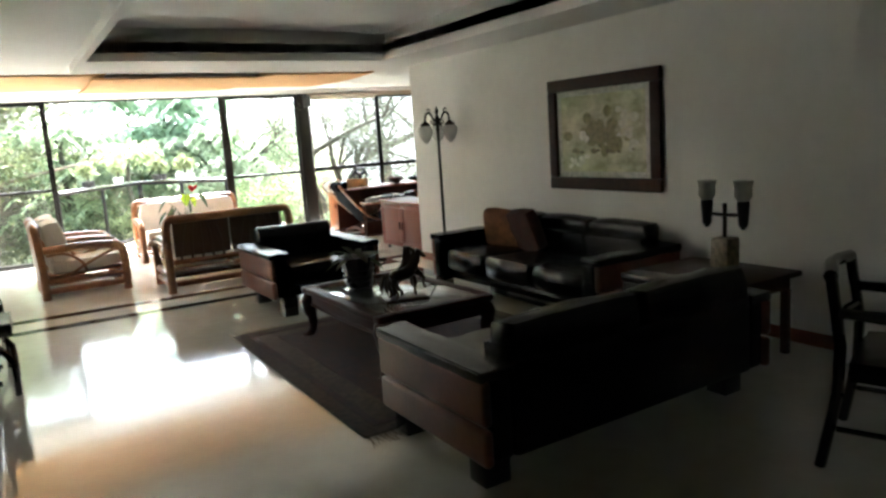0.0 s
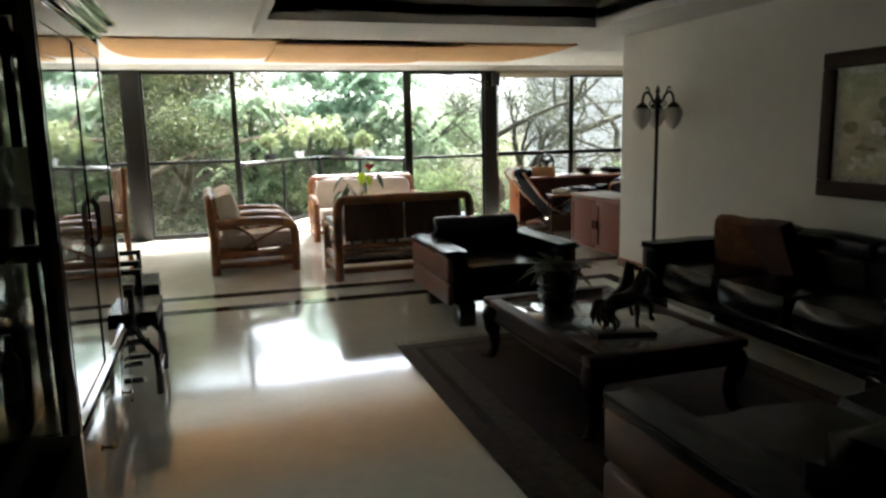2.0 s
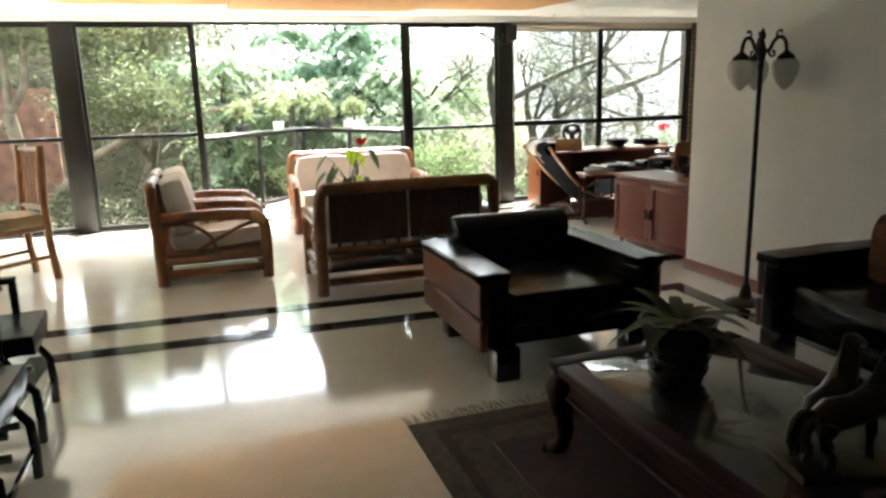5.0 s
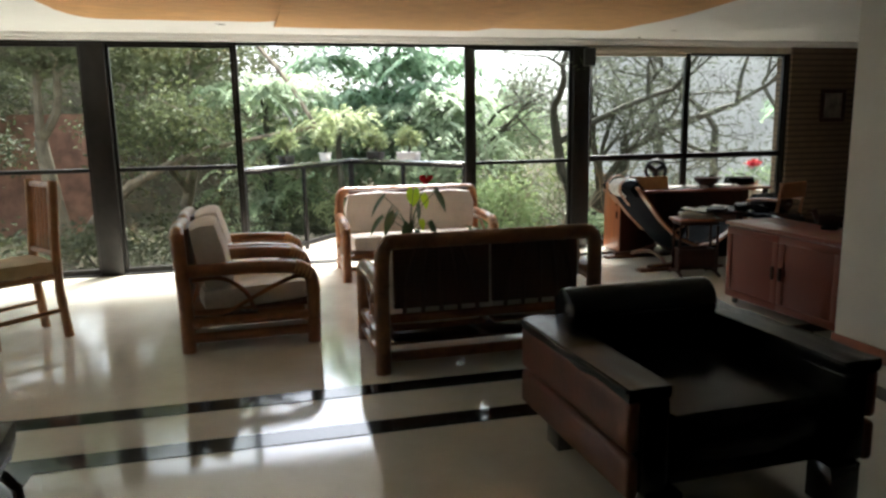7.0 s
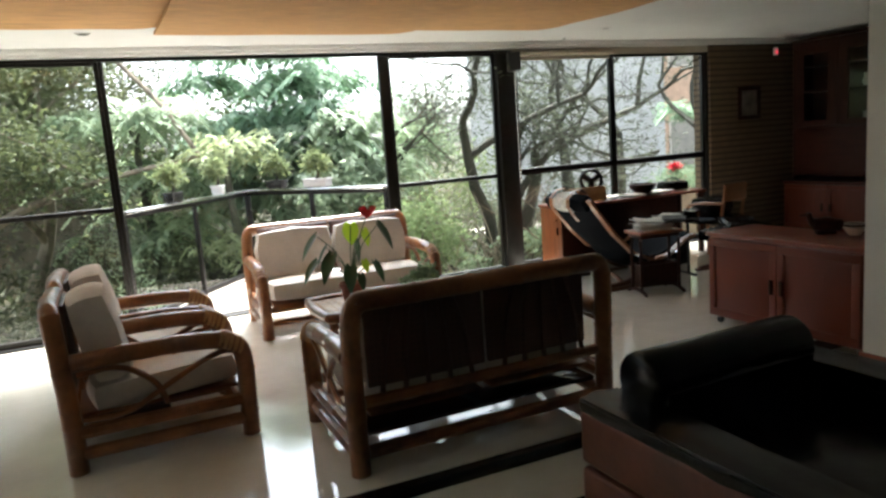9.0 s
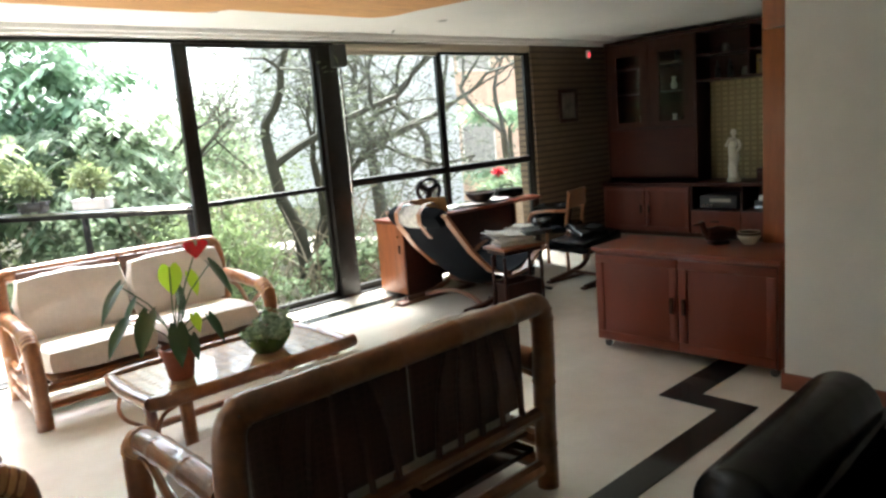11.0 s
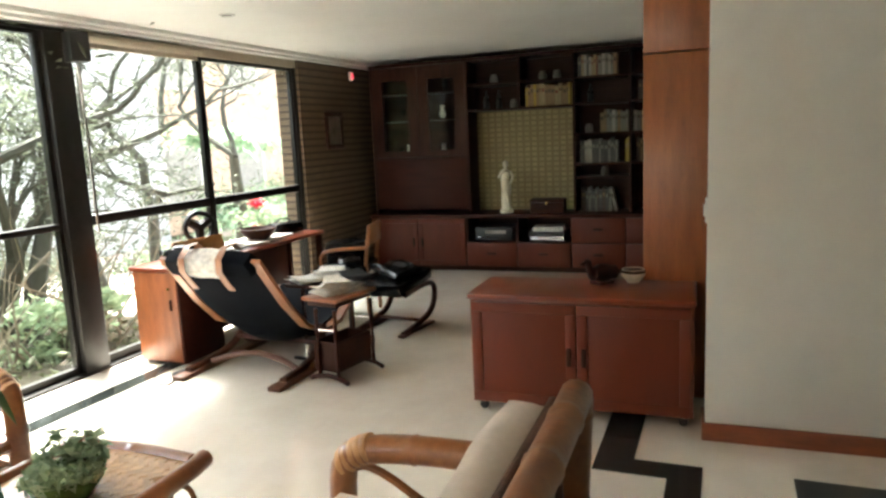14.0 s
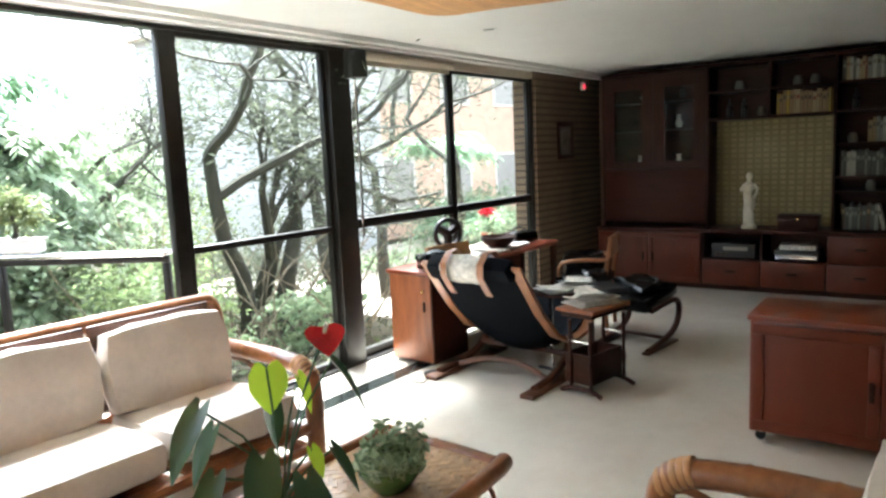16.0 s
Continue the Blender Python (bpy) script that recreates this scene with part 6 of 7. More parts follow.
# things on the desk
t = thing("desk_fan", pose(4.29, 10.88, 0.732, 0, 0, -30), "small round black desk fan", "fan")
part("base", lathe([(0.07, 0), (0.075, 0.012), (0.03, 0.03), (0.015, 0.05)], 18), M_BLACKMT, t)
part("stem", tube([(0, 0, 0.04), (0, 0, 0.12)], 0.012, 8), M_BLACKMT, t)
ring = [(0.115 * math.cos(a * math.pi / 12), 0, 0.22 + 0.115 * math.sin(a * math.pi / 12)) for a in range(25)]
part("guard", tube(ring, 0.021, 8), M_BLACKMT, t)
for a in range(3):
    part("blade", tube([(0, 0, 0.22), (0.10 * math.cos(a * 2.1 + 0.5), 0, 0.22 + 0.10 * math.sin(a * 2.1 + 0.5))], [0.042, 0.034], 6), M_BLACKMT, t)
single("wooden_tray", box(-0.24, 0.24, -0.015, 0.015, 0.0, 0.16, bevel=0.006), M_BAMBOO_LT, "pale tan wooden board standing on the desk", "board", pose(4.12, 10.74, 0.732, -14, 0, -10))
t = thing("wooden_bowl", pose(4.95, 10.79, 0.732), "turned dark wooden bowl on the desk", "bowl")
part("bowl", lathe([(0.05, 0.0), (0.06, 0.008), (0.13, 0.06), (0.165, 0.12), (0.155, 0.122), (0.12, 0.07), (0.05, 0.02)], 28), M_DARKWOOD, t)
part("foot", lathe([(0.062, 0.0), (0.066, 0.006), (0.056, 0.014)], 20), M_DARKWOOD, t)
structure("planter_wall", box(5.3, 8.2, 11.72, 11.95, -0.55, 0.55, bevel=0.01), M_BALC)
t = thing("potted_geranium", pose(6.46, 11.83, 0.55), "red flowering plant in a pot outside the window", "potted plant")
part("pot", lathe([(0.05, 0.0), (0.08, 0.12), (0.09, 0.13), (0.078, 0.13)], 18), M_TERRA, t)
fl = leaf_cloud("leaves", np.random.default_rng(3).normal(size=(420, 3)) * [0.22, 0.08, 0.07] + [0.05, 0, 0.22], 0.055, M_SUCC, 3)
fl.parent = t
fl = leaf_cloud("flower_head", np.random.default_rng(4).normal(size=(420, 3)) * [0.045, 0.03, 0.022] + [0, 0, 0.38], 0.026, M_RED, 4, aspect=1.1)
fl.parent = t
part("stem", tube([(0, 0, 0.1), (0.01, 0, 0.25), (0, 0, 0.38)], 0.005, 5), M_GREEN, t)
for x, y, a in ((4.55, 10.80, 8), (4.72, 10.74, -14), (5.15, 10.75, 5)):
    single("writing_pad", box(-0.15, 0.15, -0.105, 0.105, 0.007, 0.025, bevel=0.002), M_PAPER, "white writing pad lying on the desk", "notepad", pose(x, y, 0.732, 0, 0, a), group="papers")


t = thing("black_case", pose(5.45, 10.84, 0.732, 0, 0, -20), "black padded case standing on the desk", "bag")
part("body", cushion(0.34, 0.20, 0.11, pose(0, 0, 0.055), e=0.5), M_LEATHER, t)
part("strap", tube([(-0.10, 0, 0.09), (-0.06, 0.02, 0.14), (0.06, 0.02, 0.14), (0.10, 0, 0.09)], 0.009, 6, smooth=1), M_BLACKMT, t)
# added black sheet, stands in for dark clutter on the bright desktop
single("desk_mat", box(-0.42, 0.42, -0.17, 0.17, 0.0, 0.006, bevel=0.002), M_BLACKMT, "black sheet added to darken the desktop", "desk mat", pose(4.62, 10.80, 0.7325, 0, 0, -2.5))


def study_chair(m, seat_mat, label):
    """Front towards local +y."""
    t = thing("desk_chair", m, label, "chair")
    for sx in (-1, 1):
        part("back_leg", tube([(sx * 0.21, -0.22, 0.0), (sx * 0.20, -0.20, 0.44), (sx * 0.20, -0.26, 0.82)], 0.018, 8, smooth=1), M_BENT, t)
        part("front_leg", tube([(sx * 0.21, 0.20, 0.0), (sx * 0.20, 0.20, 0.44)], 0.018, 8), M_BENT, t)
        part("arm", tube([(sx * 0.21, -0.23, 0.64), (sx * 0.23, 0.05, 0.64), (sx * 0.21, 0.20, 0.60), (sx * 0.20, 0.20, 0.44)], 0.016, 8, smooth=1), M_BENT, t)
    part("seat", cushion(0.46, 0.46, 0.08, pose(0, 0, 0.45), e=0.45), seat_mat, t)
    part("back_board", box(-0.22, 0.22, -0.262, -0.24, 0.66, 0.84, bevel=0.01), M_BENT, t, "tan wooden back board")
    return t


def black_bag(m, sx, sy, sz, label):
    """A slumped soft bag with a strap, standing on local z = 0."""
    t = thing("black_bag", m, label, "bag")
    bm = cushion(sx, sy, sz, pose(0, 0, sz / 2), e=0.5)
    for v in bm.verts:
        v.co += 0.03 * noise.noise_vector(v.co * 9) * min(1, v.co.z / 0.03)
    part("body", bm, M_LEATHER, t)
    part("strap", tube([(-sx * 0.35, -0.02, sz * 0.8), (-sx * 0.2, -sy * 0.4, sz * 1.05), (sx * 0.1, -sy * 0.5, sz * 0.9), (sx * 0.3, -sy * 0.2, sz * 0.95)], 0.01, 6, smooth=2), M_BLACKMT, t)
    return t


black_bag(pose(5.35, 10.14, 0.485, 0, 0, 25), 0.42, 0.36, 0.20, "slumped black leather bag on the desk chair")
black_bag(pose(5.02, 9.50, 0.458, 0, -7, 60), 0.34, 0.30, 0.07, "crumpled shiny black bag on the footstool")
black_bag(pose(3.84, 10.74, 0.734, 0, 0, -15), 0.22, 0.18, 0.13, "small black bag lying on the desk")
newspaper(pose(4.14, 9.80, 0.570, 0, 0, -30), 4, M_PAPER, "loose papers lying on a dark stand")
newspaper(pose(4.40, 9.76, 0.570, 0, 0, 35), 5, M_BLACKMT, "dark magazine lying on a dark stand")
newspaper(pose(4.28, 9.72, 0.602, 0, 0, 8) @ Matrix.Scale(0.8, 4), 6, M_PAPER, "loose papers lying on a dark magazine")
t = thing("reading_stand", pose(4.30, 9.77, 0, 0, 0, -8), "dark narrow stand holding papers beside the lounge chair", "stand")
part("top", box(-0.32, 0.32, -0.13, 0.13, 0.55, 0.57, bevel=0.004), M_DARKWOOD, t)
for sx in (-1, 1):
    part("leg", tube([(sx * 0.28, 0.0, 0.55), (sx * 0.28, 0.0, 0.0)], 0.014, 8), M_CHROME if sx < 0 else M_BLACKMT, t)
    part("foot", box(sx * 0.28 - 0.015, sx * 0.28 + 0.015, -0.12, 0.12, 0.0, 0.02, bevel=0.004), M_BLACKMT, t)
black_bag(pose(4.62, 9.72, 0.575, 0, 0, 40) @ Matrix.Scale(0.8, 4), 0.26, 0.20, 0.10, "small crumpled black bag on the stand")


study_chair(pose(5.35, 10.12, 0, 0, 0, 12), M_LEATHER, "wooden desk chair with a black seat")
t = thing("briefcase", pose(4.75, 10.15, 0, 0, 0, 10), "black leather case lying on the floor by the desk", "bag")
part("body", cushion(0.42, 0.14, 0.32, pose(0, 0, 0.16), e=0.3), M_LEATHER, t)
part("handle", tube([(-0.08, 0, 0.31), (-0.06, 0, 0.36), (0.06, 0, 0.36), (0.08, 0, 0.31)], 0.01, 6), M_LEATHER, t)
single("computer_mouse", cushion(0.06, 0.10, 0.035, pose(3.52, 10.55, 0.017, 0, 0, 50), e=0.7, cuts=4), M_BLACKMT, "small black object lying on the marble floor", "mouse")
single("floor_cable", tube([(3.54, 10.58, 0.006), (3.3, 10.45, 0.006), (3.36, 10.66, 0.006), (3.68, 10.8, 0.006)], 0.004, 5, smooth=2), M_BLACKMT, "thin black cable on the floor", "cable")

# ---- terrace bay and railing ----
structure("terrace_floor", prism([(-0.62, 11.30), (2.15, 11.25), (2.15, 11.5), (1.04, 13.55), (0.90, 13.55), (-0.62, 11.6)], -0.25, -0.012), M_BALC)


def railing():
    t = thing("terrace_railing", pose(0, 0, 0), "dark metal terrace railing with a flat pale top", "railing")
    a, b, c = Vector((-0.51, 11.50, 0)), Vector((0.97, 13.45, 0)), Vector((2.06, 11.44, 0))
    for p, q in ((a, b), (b, c)):
        d = q - p
        yaw = math.degrees(math.atan2(d.y, d.x))
        n = d.length
        part("top_rail", box(0, n, -0.06, 0.06, 1.065, 1.095, bevel=0.006), M_CHROME, t, "flat light metal top rail").matrix_basis = pose(p.x, p.y, 0, 0, 0, yaw)
        part("under_rail", box(0, n, -0.02, 0.02, 1.02, 1.062, bevel=0.004), M_FRAME, t).matrix_basis = pose(p.x, p.y, 0, 0, 0, yaw)
        part("low_rail", box(0, n, -0.02, 0.02, 0.05, 0.09, bevel=0.004), M_FRAME, t).matrix_basis = pose(p.x, p.y, 0, 0, 0, yaw)
        for k in range(3):
            u = 0.02 + k * (n - 0.04) / 2
            part("post", box(u - 0.022, u + 0.022, -0.022, 0.022, -0.012, 1.02, bevel=0.004), M_FRAME, t).matrix_basis = pose(p.x, p.y, 0, 0, 0, yaw)
        g = part("pane", box(0.03, n - 0.03, -0.004, 0.004, 0.1, 1.01), M_GLASS, t)
        g.matrix_basis = pose(p.x, p.y, 0, 0, 0, yaw)
        g.visible_shadow = False
    return t


railing()


def bonsai(m, w, seed, label, pot_mat):
    t = thing("potted_bonsai", m, label, "potted plant")
    part("pot", box(-w, w, -0.055, 0.055, 0.012, 0.10, bevel=0.012), pot_mat, t)
    part("rim", box(-w - 0.008, w + 0.008, -0.063, 0.063, 0.088, 0.102, bevel=0.004), pot_mat, t)
    for sx in (-1, 1):
        part("foot", box(sx * w * 0.7 - 0.015, sx * w * 0.7 + 0.015, -0.04, 0.04, 0.0, 0.0118), pot_mat, t)
    part("trunk", tube([(0, 0, 0.09), (0.03, 0, 0.16), (-0.01, 0.01, 0.24), (0.03, 0, 0.32)], [0.02, 0.016, 0.012, 0.006], 7, smooth=1), M_BARK, t)
    rg = np.random.default_rng(seed)
    c = np.concatenate([rg.normal(size=(240, 3)) * [0.055, 0.05, 0.05] + o for o in ([0, 0, 0.34], [0.09, 0.02, 0.26], [-0.10, 0, 0.28])])
    f = leaf_cloud("foliage", c, 0.045, M_LEAF_MID, seed)
    f.parent = t
    return t


M_LEAF_MID = leaf_mat("mid_green_leaf", (0.19, 0.22, 0.095), (0.08, 0.11, 0.045), 0.5)
M_LEAF_DARK = leaf_mat("dark_green_leaf", (0.09, 0.10, 0.045), (0.03, 0.038, 0.018))
M_LEAF_PALE = leaf_mat("pale_green_leaf", (0.34, 0.41, 0.25), (0.16, 0.23, 0.13), 0.5)
M_LEAF_SILVER = leaf_mat("silvery_green_leaf", (0.48, 0.56, 0.40), (0.24, 0.31, 0.19), 0.55)
M_LEAF_OLIVE = leaf_mat("feathery_olive_leaf", (0.15, 0.165, 0.11), (0.075, 0.085, 0.058), 0.35)
M_LEAF_LIME = leaf_mat("bright_green_leaf", (0.25, 0.31, 0.14), (0.12, 0.17, 0.075), 0.5)
for k, (u, side) in enumerate(((0.35, 0), (0.72, 0), (0.55, 1), (0.25, 1))):
    p, q = (Vector((-0.51, 11.50, 1.095)), Vector((0.97, 13.45, 1.095))) if side == 0 else (Vector((0.97, 13.45, 1.095)), Vector((2.06, 11.44, 1.095)))
    c = p.lerp(q, u)
    bonsai(pose(c.x, c.y, c.z, 0, 0, 53 if side == 0 else -61), (0.10, 0.06, 0.18, 0.14)[k], 40 + k, "small bonsai in a shallow pot on the terrace rail", (M_DARKPOT, M_WHITE, M_CONC, M_DARKPOT)[k])

# ---- garden ----
structure("ground", box(-300, 300, 11.75, 400, -3.0, -0.55), M_GROUND)
structure("patio", box(6.6, 18.0, 11.96, 18.5, -0.62, -0.53), M_BALC)
structure("foundation", box(-7.0, 8.2, 11.6, 11.74, -3.0, -0.22), M_CONC)


def tree(name, base, height, radius, seed, leafmat, leaves, leaf_size, spread, label, bark, levels=4, lean=(0, 0), fork=0.25, clump=0.22, leaf_aspect=2.2, droop=0.25):
    rg = random.Random(seed)
    t = thing(name, pose(*base), label, "tree")
    bm = bmesh.new()
    tips = []

    def grow(p, d, length, r, level):
        pts, rr, n = [p], [r], 5
        for i in range(n):
            d = (d + Vector((rg.gauss(0, 0.16), rg.gauss(0, 0.16), rg.gauss(0.03, 0.10)))).normalized()
            p = p + d * length / n
            pts.append(p)
            rr.append(r * (1 - 0.42 * (i + 1) / n))
        add_tube(bm, pts, rr, 9 if level == 0 else 6 if level < 3 else 4)
        if level >= levels:
            tips.extend(pts[2:])
            return
        if level >= levels - 1:
            tips.extend(pts[3:])
        for k in range(rg.choice((2, 3, 3))):
            q = pts[-1] if k == 0 else pts[rg.randint(3, n)]
            turn = Vector((rg.gauss(0, 1), rg.gauss(0, 1), rg.gauss(0.15, 0.5))).normalized()
            grow(q, (d * (1 - spread) + turn * spread).normalized(), length * rg.uniform(0.58, 0.82), r * rg.uniform(0.45, 0.6), level + 1)

    grow(Vector((0, 0, -0.1)), Vector((lean[0], lean[1], 1)).normalized(), height * fork, radius, 0)
    part("trunk", bm, bark, t)
    if leaves:
        rn = np.random.default_rng(seed)
        tp = np.array([tuple(v) for v in tips])
        c = tp[rn.integers(0, len(tp), leaves)] + rn.normal(size=(leaves, 3)) * clump * np.array([1, 1, 0.7])
        f = leaf_cloud("crown", c, leaf_size, leafmat, seed, leaf_aspect, droop)
        f.parent = t
    return t


def frond_cloud(name, bases, length, material, seed, pairs=8):
    """Drooping compound leaves: leaflets in pairs along curved ribs."""
    rg = np.random.default_rng(seed)
    b = np.asarray(bases, float)
    n = len(b)
    ang = rg.uniform(0, 2 * np.pi, n)
    out = np.stack([np.cos(ang), np.sin(ang), np.zeros(n)], 1)
    side = np.stack([-np.sin(ang), np.cos(ang), np.zeros(n)], 1)
    L = length * rg.uniform(0.7, 1.25, n)
    rise = rg.uniform(0.0, 0.5, n)
    quads = []
    for k in range(pairs):
        u = 0.2 + 0.8 * k / (pairs - 1)
        root = b + out * (L * u)[:, None]
        root[:, 2] += L * (rise * u - 0.75 * u * u)
        for sgn in (-1, 1):
            d = out * 0.55 + side * sgn * 0.85
            d[:, 2] -= 0.35 + 0.5 * u
            d += rg.normal(size=(n, 3)) * 0.12
            d /= np.linalg.norm(d, axis=1)[:, None]
            ll = (L * (0.42 - 0.2 * abs(u - 0.5)))[:, None]
            w = np.cross(d, [0, 0, 1.0])
            w /= np.linalg.norm(w, axis=1)[:, None] + 1e-6
            mid = root + d * ll * 0.5
            quads.append(np.stack([root, mid + w * ll * 0.17, root + d * ll, mid - w * ll * 0.17], 1))
    verts = np.concatenate(quads).reshape(-1, 3)
    k = np.arange(len(verts) // 4) * 4
    faces = np.stack([np.stack([k, k + 1, k + 2], 1), np.stack([k, k + 2, k + 3], 1)], 1).reshape(-1, 3)
    me = bpy.data.meshes.new(name)
    me.from_pydata(verts.tolist(), [], faces.tolist())
    me.materials.append(material)
    ob = new(name, me)
    ob["kind"] = "stuff"
    return ob


def frond_tree(base, top, spread, tiers, seed, leafmat, label, length=0.5, count=46):
    """A slender trunk with tiers of drooping compound leaves."""
    t = thing("frond_tree", pose(*base), label, "tree")
    rg = np.random.default_rng(seed)
    trunk, pts = bmesh.new(), []
    add_tube(trunk, [(0, 0, -0.1), (0.06, 0.04, top * 0.4), (-0.03, 0.0, top * 0.75), (0.02, 0.02, top)], [0.09, 0.07, 0.05, 0.03], 8, smooth=1)
    for i in range(tiers):
        z = top * (0.42 + 0.58 * i / max(1, tiers - 1))
        reach = spread * (0.55 + 0.45 * math.sin(math.pi * (0.2 + 0.75 * i / tiers)))
        for k in range(5):
            a = 2.4 * (i * 5 + k) + rg.uniform(-0.3, 0.3)
            tip = np.array([math.cos(a) * reach * rg.uniform(0.6, 1.0), math.sin(a) * reach * rg.uniform(0.6, 1.0), z + rg.uniform(-0.1, 0.25)])
            add_tube(trunk, [(0, 0, z - 0.25), tuple(tip * [0.5, 0.5, 1] + [0, 0, 0.05]), tuple(tip)], [0.025, 0.016, 0.008], 5, smooth=1)
            pts.append(tip + rg.normal(size=(count, 3)) * [0.24, 0.24, 0.07])
    part("trunk", trunk, M_BARK, t)
    f = frond_cloud("crown", np.concatenate(pts), length, leafmat, seed)
    f.parent = t
    return t


M_LEAF_SHADE = leaf_mat("shaded_green_leaf", (0.16, 0.18, 0.075), (0.05, 0.065, 0.03), 0.3)
M_LEAF_FRESH = leaf_mat("fresh_green_leaf", (0.33, 0.44, 0.29), (0.16, 0.26, 0.16), 0.55)
M_LEAF_YELLOW = leaf_mat("yellow_green_leaf", (0.42, 0.46, 0.24), (0.24, 0.29, 0.14), 0.5)
G = -0.6
frond_tree((2.15, 16.6, G), 3.85, 1.3, 5, 31, M_LEAF_FRESH, "tall garden tree with tiers of drooping fresh green leaves")
frond_tree((0.98, 14.7, G), 2.2, 0.30, 2, 32, M_LEAF_YELLOW, "small garden tree with flat yellow-green leaf tiers", length=0.2, count=40)
frond_tree((2.75, 15.3, G), 2.5, 0.7, 4, 33, M_LEAF_SILVER, "garden tree with pale silvery drooping leaves", length=0.4, count=36)
frond_tree((-0.1, 15.6, G), 2.7, 0.75, 3, 34, M_LEAF_PALE, "garden tree with blue-green drooping leaves", length=0.4, count=36)
frond_tree((11.2, 15.6, G), 2.3, 0.8, 2, 35, M_LEAF_FRESH, "low garden tree with fresh green leaf tiers", length=0.35, count=40)
tree("broadleaf_tree", (-3.4, 15.2, G), 7.2, 0.16, 1, M_LEAF_SHADE, 15000, 0.085, 0.62, "leafy green garden tree with a slender trunk", M_BARKLT, fork=0.3, levels=3, clump=0.27)
tree("broadleaf_tree", (-1.9, 16.2, G), 6.4, 0.13, 2, M_LEAF_SHADE, 13000, 0.085, 0.60, "leafy green garden tree with a slender trunk", M_BARKLT, fork=0.32, levels=3, clump=0.27)
tree("broadleaf_tree", (-6.0, 17.5, G), 8.0, 0.18, 3, M_LEAF_DARK, 13000, 0.10, 0.6, "dark leafy garden tree", M_BARK, levels=3, clump=0.3)
tree("broadleaf_tree", (4.5, 17.6, G), 6.0, 0.15, 5, M_LEAF_PALE, 7000, 0.085, 0.6, "leafy pale green garden tree", M_BARK, fork=0.3, levels=3, clump=0.3)
tree("branching_tree", (5.05, 14.5, G), 7.0, 0.12, 6, M_LEAF_OLIVE, 1300, 0.11, 0.5, "open garden tree with twisting dark mossy branches", M_BARK, lean=(-0.25, 0), fork=0.36, levels=5, leaf_aspect=4.5, droop=0.1, clump=0.3)
tree("branching_tree", (5.45, 14.4, G), 6.6, 0.14, 7, M_LEAF_OLIVE, 1300, 0.11, 0.55, "open garden tree with twisting dark mossy branches", M_BARK, lean=(0.32, 0), fork=0.3, levels=5, leaf_aspect=4.5, droop=0.1, clump=0.3)
tree("branching_tree", (6.9, 14.6, G), 7.0, 0.15, 8, M_LEAF_OLIVE, 1900, 0.11, 0.55, "open garden tree with twisting dark mossy branches", M_BARK, lean=(-0.12, 0), fork=0.32, levels=5, leaf_aspect=4.5, droop=0.1, clump=0.3)
tree("branching_tree", (7.75, 14.5, G), 6.4, 0.11, 9, M_LEAF_OLIVE, 2100, 0.11, 0.55, "thin garden tree with dark tangled branches", M_BARK, lean=(0.1, 0), fork=0.34, levels=5, leaf_aspect=4.5, droop=0.1, clump=0.3)
tree("branching_tree", (9.3, 14.2, G), 6.4, 0.10, 15, M_LEAF_OLIVE, 2600, 0.11, 0.55, "thin garden tree with dark tangled branches", M_BARK, lean=(0.1, 0), fork=0.34, levels=5, leaf_aspect=4.5, droop=0.1, clump=0.3)
tree("branching_tree", (5.6, 15.0, G), 7.0, 0.17, 19, M_LEAF_OLIVE, 1400, 0.11, 0.36, "many-stemmed garden tree with mossy upright limbs", M_BARK, fork=0.17, levels=5, leaf_aspect=4.5, droop=0.1, clump=0.3)
tree("branching_tree", (3.3, 15.3, G), 5.6, 0.12, 12, M_LEAF_OLIVE, 1600, 0.11, 0.5, "open garden tree with twisting dark mossy branches", M_BARK, lean=(0.2, -0.05), fork=0.28, levels=5, leaf_aspect=4.5, droop=0.1, clump=0.3)
t = thing("leaning_tree", pose(-3.3, 14.7, G), "pale bare trunk leaning low across the garden", "tree")
part("trunk", tube([(0, 0, -0.1), (0.9, -0.1, 1.2), (2.0, -0.15, 1.78), (3.0, -0.2, 2.0), (3.9, -0.2, 2.15)], [0.10, 0.085, 0.07, 0.055, 0.045, 0.035, 0.03, 0.03, 0.025], 8, smooth=1), M_BARKLT, t)
part("limb", tube([(3.9, -0.2, 2.15), (3.5, 0.0, 2.9), (3.0, 0.1, 3.5), (2.6, 0.2, 4.2)], 0.035, 6, smooth=1), M_BARKLT, t)


def shrub(x, y, z, sx, sy, sz, n, size, mt, seed, label):
    t = thing("shrub", pose(x, y, z), label, "shrub", "garden shrubs")
    rg = np.random.default_rng(seed)
    k = 14
    hubs = rg.normal(size=(k, 3)) * [sx * 0.45, sy * 0.45, sz * 0.28] + [0, 0, sz * 0.5]
    c = hubs[rg.integers(0, k, n)] + rg.normal(size=(n, 3)) * [sx * 0.16, sy * 0.16, sz * 0.14]
    c[:, 2] = np.abs(c[:, 2])
    f = leaf_cloud("foliage", c, size, mt, seed)
    f.parent = t
    bm = bmesh.new()
    for h in hubs[:8]:
        add_tube(bm, [(0, 0, -0.1), (h[0] * 0.5, h[1] * 0.5, h[2] * 0.4), tuple(h)], [0.025, 0.015, 0.006], 5, smooth=1)
    part("stems", bm, M_BARK, t)


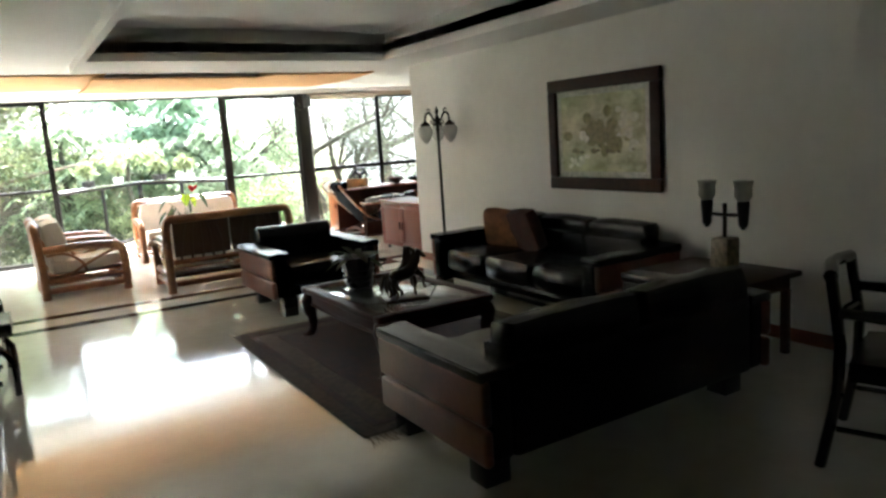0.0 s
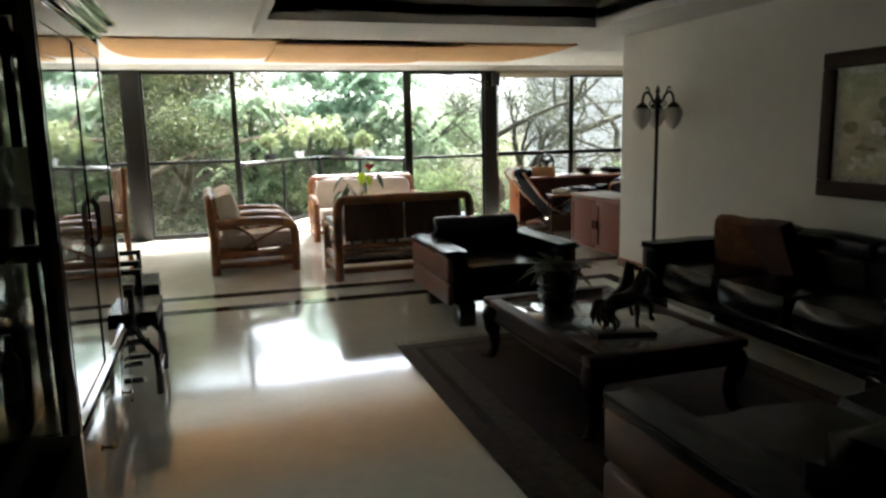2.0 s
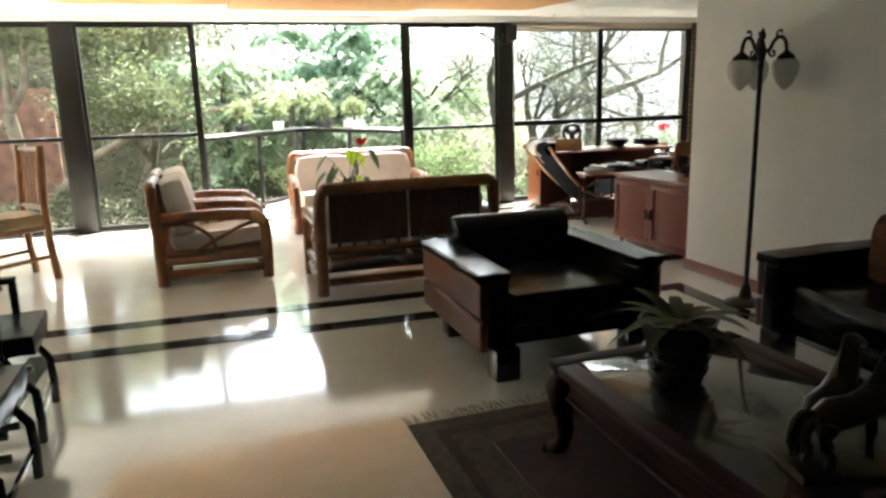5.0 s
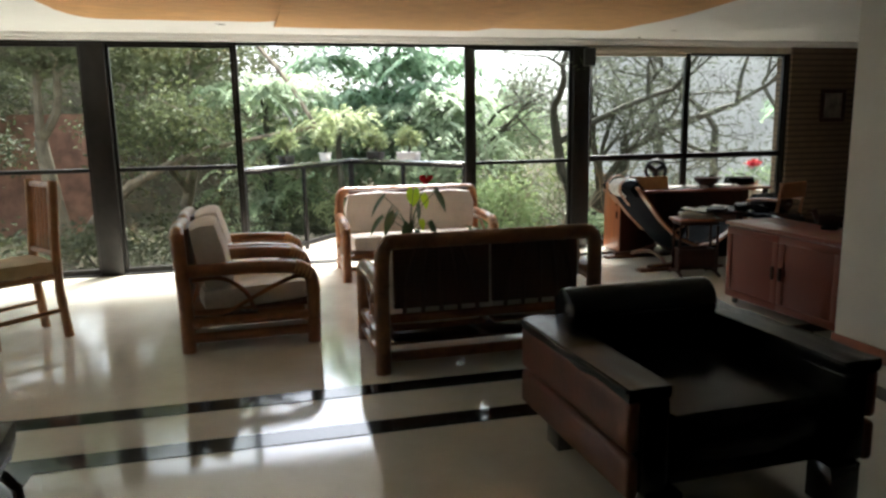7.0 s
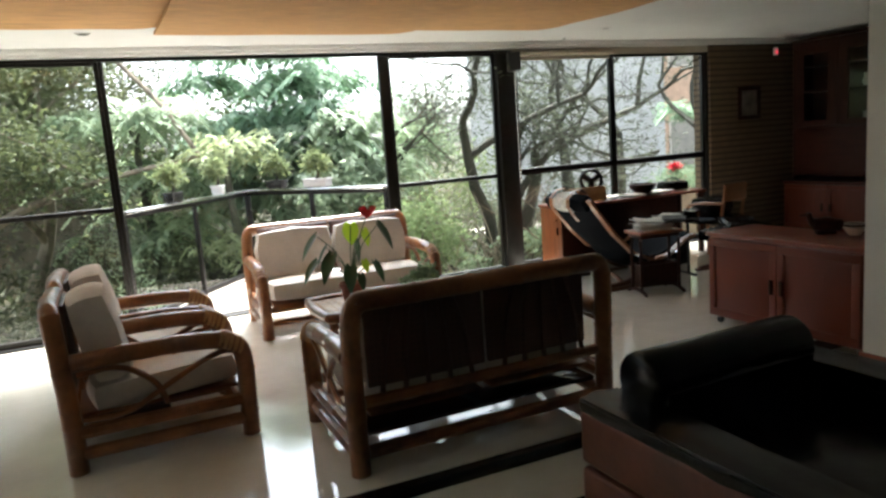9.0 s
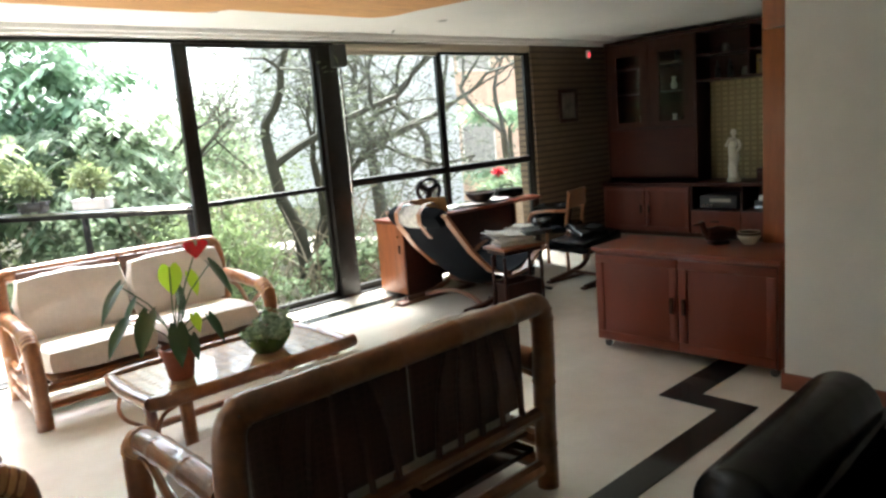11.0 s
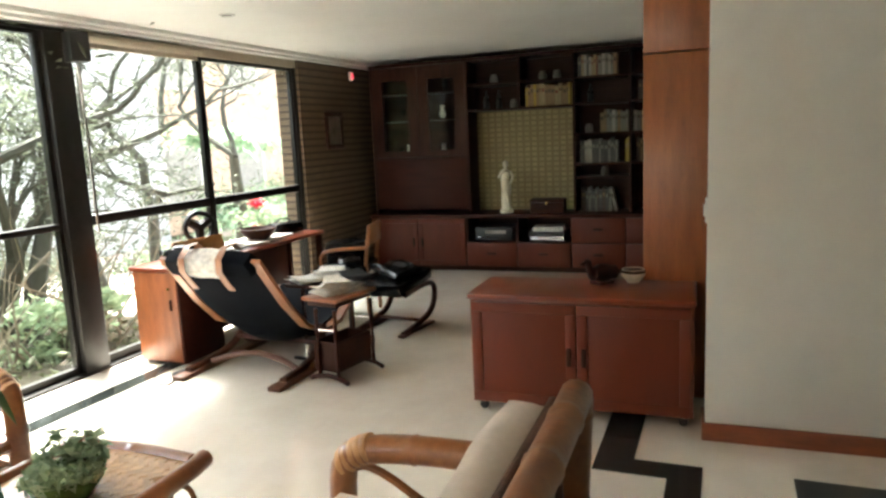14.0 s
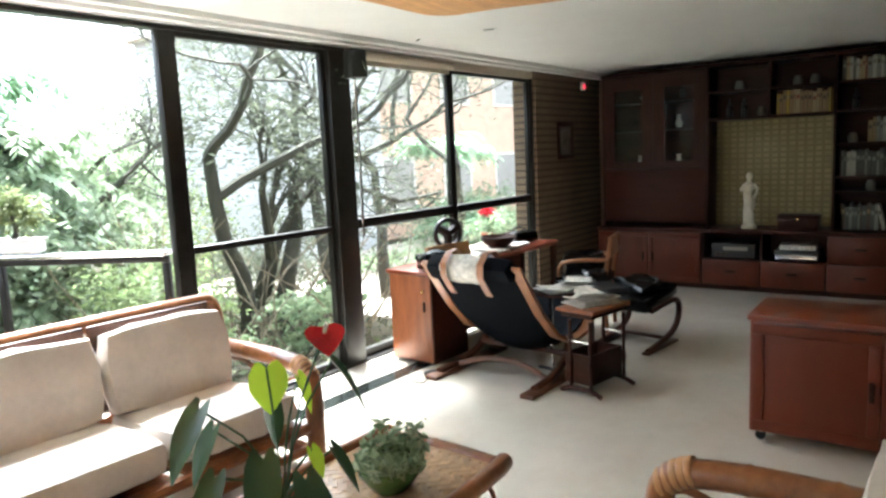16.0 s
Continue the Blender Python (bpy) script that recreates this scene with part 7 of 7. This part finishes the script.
for k, (x, y, sx, sz, n, size, mt) in enumerate(((-5.2, 14.2, 1.6, 1.1, 2600, 0.10, M_LEAF_DARK), (-2.4, 14.0, 1.2, 0.8, 2200, 0.09, M_LEAF_DARK), (-0.9, 14.4, 1.0, 0.9, 2000, 0.09, M_LEAF_DARK), (0.3, 14.9, 1.0, 0.9, 2400, 0.09, M_LEAF_DARK), (2.5, 14.9, 1.1, 1.7, 4200, 0.09, M_LEAF_SILVER), (-0.5, 13.7, 0.5, 0.75, 900, 0.06, M_LEAF_PALE), (3.0, 13.6, 0.9, 1.35, 3600, 0.075, M_LEAF_LIME), (3.6, 15.6, 1.4, 1.6, 3000, 0.11, M_LEAF_MID), (5.0, 13.4, 0.9, 0.6, 900, 0.13, M_LEAF_PALE), (6.2, 15.6, 1.3, 1.0, 2400, 0.07, M_LEAF_OLIVE), (8.8, 13.8, 1.0, 0.45, 1200, 0.07, M_LEAF_MID), (9.6, 15.8, 1.2, 0.5, 1400, 0.08, M_LEAF_PALE), (5.6, 17.2, 1.8, 2.0, 4500, 0.075, M_LEAF_MID), (8.4, 17.4, 1.5, 1.1, 3000, 0.075, M_LEAF_OLIVE), (13.2, 16.8, 1.4, 1.1, 3000, 0.09, M_LEAF_PALE), (15.8, 17.2, 1.4, 1.1, 3000, 0.09, M_LEAF_PALE), (-7.5, 15.5, 1.8, 1.4, 2600, 0.12, M_LEAF_MID), (0.9, 16.3, 1.6, 2.0, 3000, 0.13, M_LEAF_MID))):
    shrub(x, y, G + 0.05, sx, sx * 0.8, sz, n, size, mt, 60 + k, "bushy green garden shrub")

def thicket(x0, x1, y0, y1, n, seed):
    """Many thin bare stems that lean and cross near the ground."""
    r = random.Random(seed)
    bm = bmesh.new()
    for k in range(n):
        p = Vector((r.uniform(x0, x1), r.uniform(y0, y1), G - 0.05))
        d = Vector((r.gauss(0, 0.45), r.gauss(0, 0.3), 1)).normalized()
        pts, length = [p], r.uniform(0.9, 2.4)
        for i in range(5):
            d = (d + Vector((r.gauss(0, 0.22), r.gauss(0, 0.2), r.gauss(0, 0.12)))).normalized()
            pts.append(pts[-1] + d * length / 5)
        w = r.uniform(0.008, 0.022)
        add_tube(bm, pts, [w * (1 - 0.14 * i) for i in range(6)], 5)
    return bm


tagged(link_mesh("undergrowth", thicket(3.2, 6.4, 13.2, 14.8, 60, 21), M_BARKLT), "tangle of thin pale bare stems in the garden", "undergrowth", kind="stuff")


def hillside():
    """A wooded slope that rises behind the garden and falls away to one side."""
    bm = bmesh.new()
    rows = []
    for j in range(13):
        row = []
        for i in range(41):
            x, y = -40 + i * 1.25, 19.8 + j * 0.9
            rise = (1 - math.exp(-((y - 19.8) / 3.2) ** 2)) * (4.6 if x < -2 else max(0.6, 4.6 - 1.0 * (x + 2)))
            row.append(bm.verts.new((x, y, -0.6 + rise + 0.7 * noise.noise(Vector((x * 0.4, y * 0.4, 0))) * min(1, (y - 19.8) / 2))))
        rows.append(row)
    for a, b in zip(rows, rows[1:]):
        for i in range(40):
            bm.faces.new((a[i], a[i + 1], b[i + 1], b[i]))
    return bm


structure("ground_slope", hillside(), M_GROUND)
# far woods behind the garden
rg = np.random.default_rng(77)
n = 90000
hub = np.stack([rg.uniform(-18, 2.6, 620), rg.uniform(20, 25, 620), np.zeros(620)], 1)
top = 5.2 + 2.4 * np.clip((-0.2 - hub[:, 0]) / 2, 0, 1) + 0.5 * np.sin(hub[:, 0] * 0.9) + 0.6 * np.sin(hub[:, 0] * 2.3 + 1) - 0.8 * np.clip(hub[:, 0] + 1.5, 0, 5)
hub[:, 2] = G + rg.uniform(0, 1, 620) * top
far = hub[rg.integers(0, 620, n)] + rg.normal(size=(n, 3)) * [0.5, 0.4, 0.28]
far[:, 2] = np.maximum(far[:, 2], G)
tagged(leaf_cloud("far_woods", far, 0.13, M_LEAF_DARK, 78), "dense dark green woods behind the garden", "woods", kind="stuff")
rg = np.random.default_rng(79)
n = 9000
low = np.stack([rg.uniform(-10, 6.2, n), rg.uniform(12.2, 19, n), G + np.abs(rg.normal(size=n)) * 0.14 + 0.04], 1)
tagged(leaf_cloud("ground_cover", low, 0.10, M_LEAF_DARK, 80), "low dark green ground cover on garden soil", "ground cover", kind="stuff")


def building(name, x0, x1, y0, y1, h, wall_mat, label, cols, rows, m):
    t = thing(name, m, label, "building")
    part("wall", box(x0, x1, y0, y1, -2.5, h), wall_mat, t)
    part("roof", box(x0 - 0.3, x1 + 0.3, y0 - 0.3, y1 + 0.3, h, h + 0.25), M_BRICKWHITE, t)
    for i in range(cols):
        for j in range(rows):
            cx = x0 + (x1 - x0) * (i + 0.5) / cols
            z = 0.2 + j * 2.8
            w = part("window", box(cx - 0.6, cx + 0.6, y0 - 0.03, y0 + 0.02, z, z + 1.4), M_BRICKWHITE, t)
            part("pane", box(cx - 0.54, cx + 0.54, y0 - 0.036, y0 - 0.031, z + 0.06, z + 1.34), M_DARKGLASS, w)
    return t


building("grey_building", 0, 2.5, 0, 6, 4.8, M_CONC, "plain grey rendered building behind the trees", 0, 0, pose(10.2, 18.6, 0))
building("brick_building", 0, 14, 0, 8, 8.2, M_BRICK, "orange brick apartment building with pale lintels", 6, 3, pose(12.95, 19.4, 0, 0, 0, -8))
structure("garden_wall", box(-18, -3.5, 19.3, 19.5, -0.6, 1.9), M_OLDBRICK)
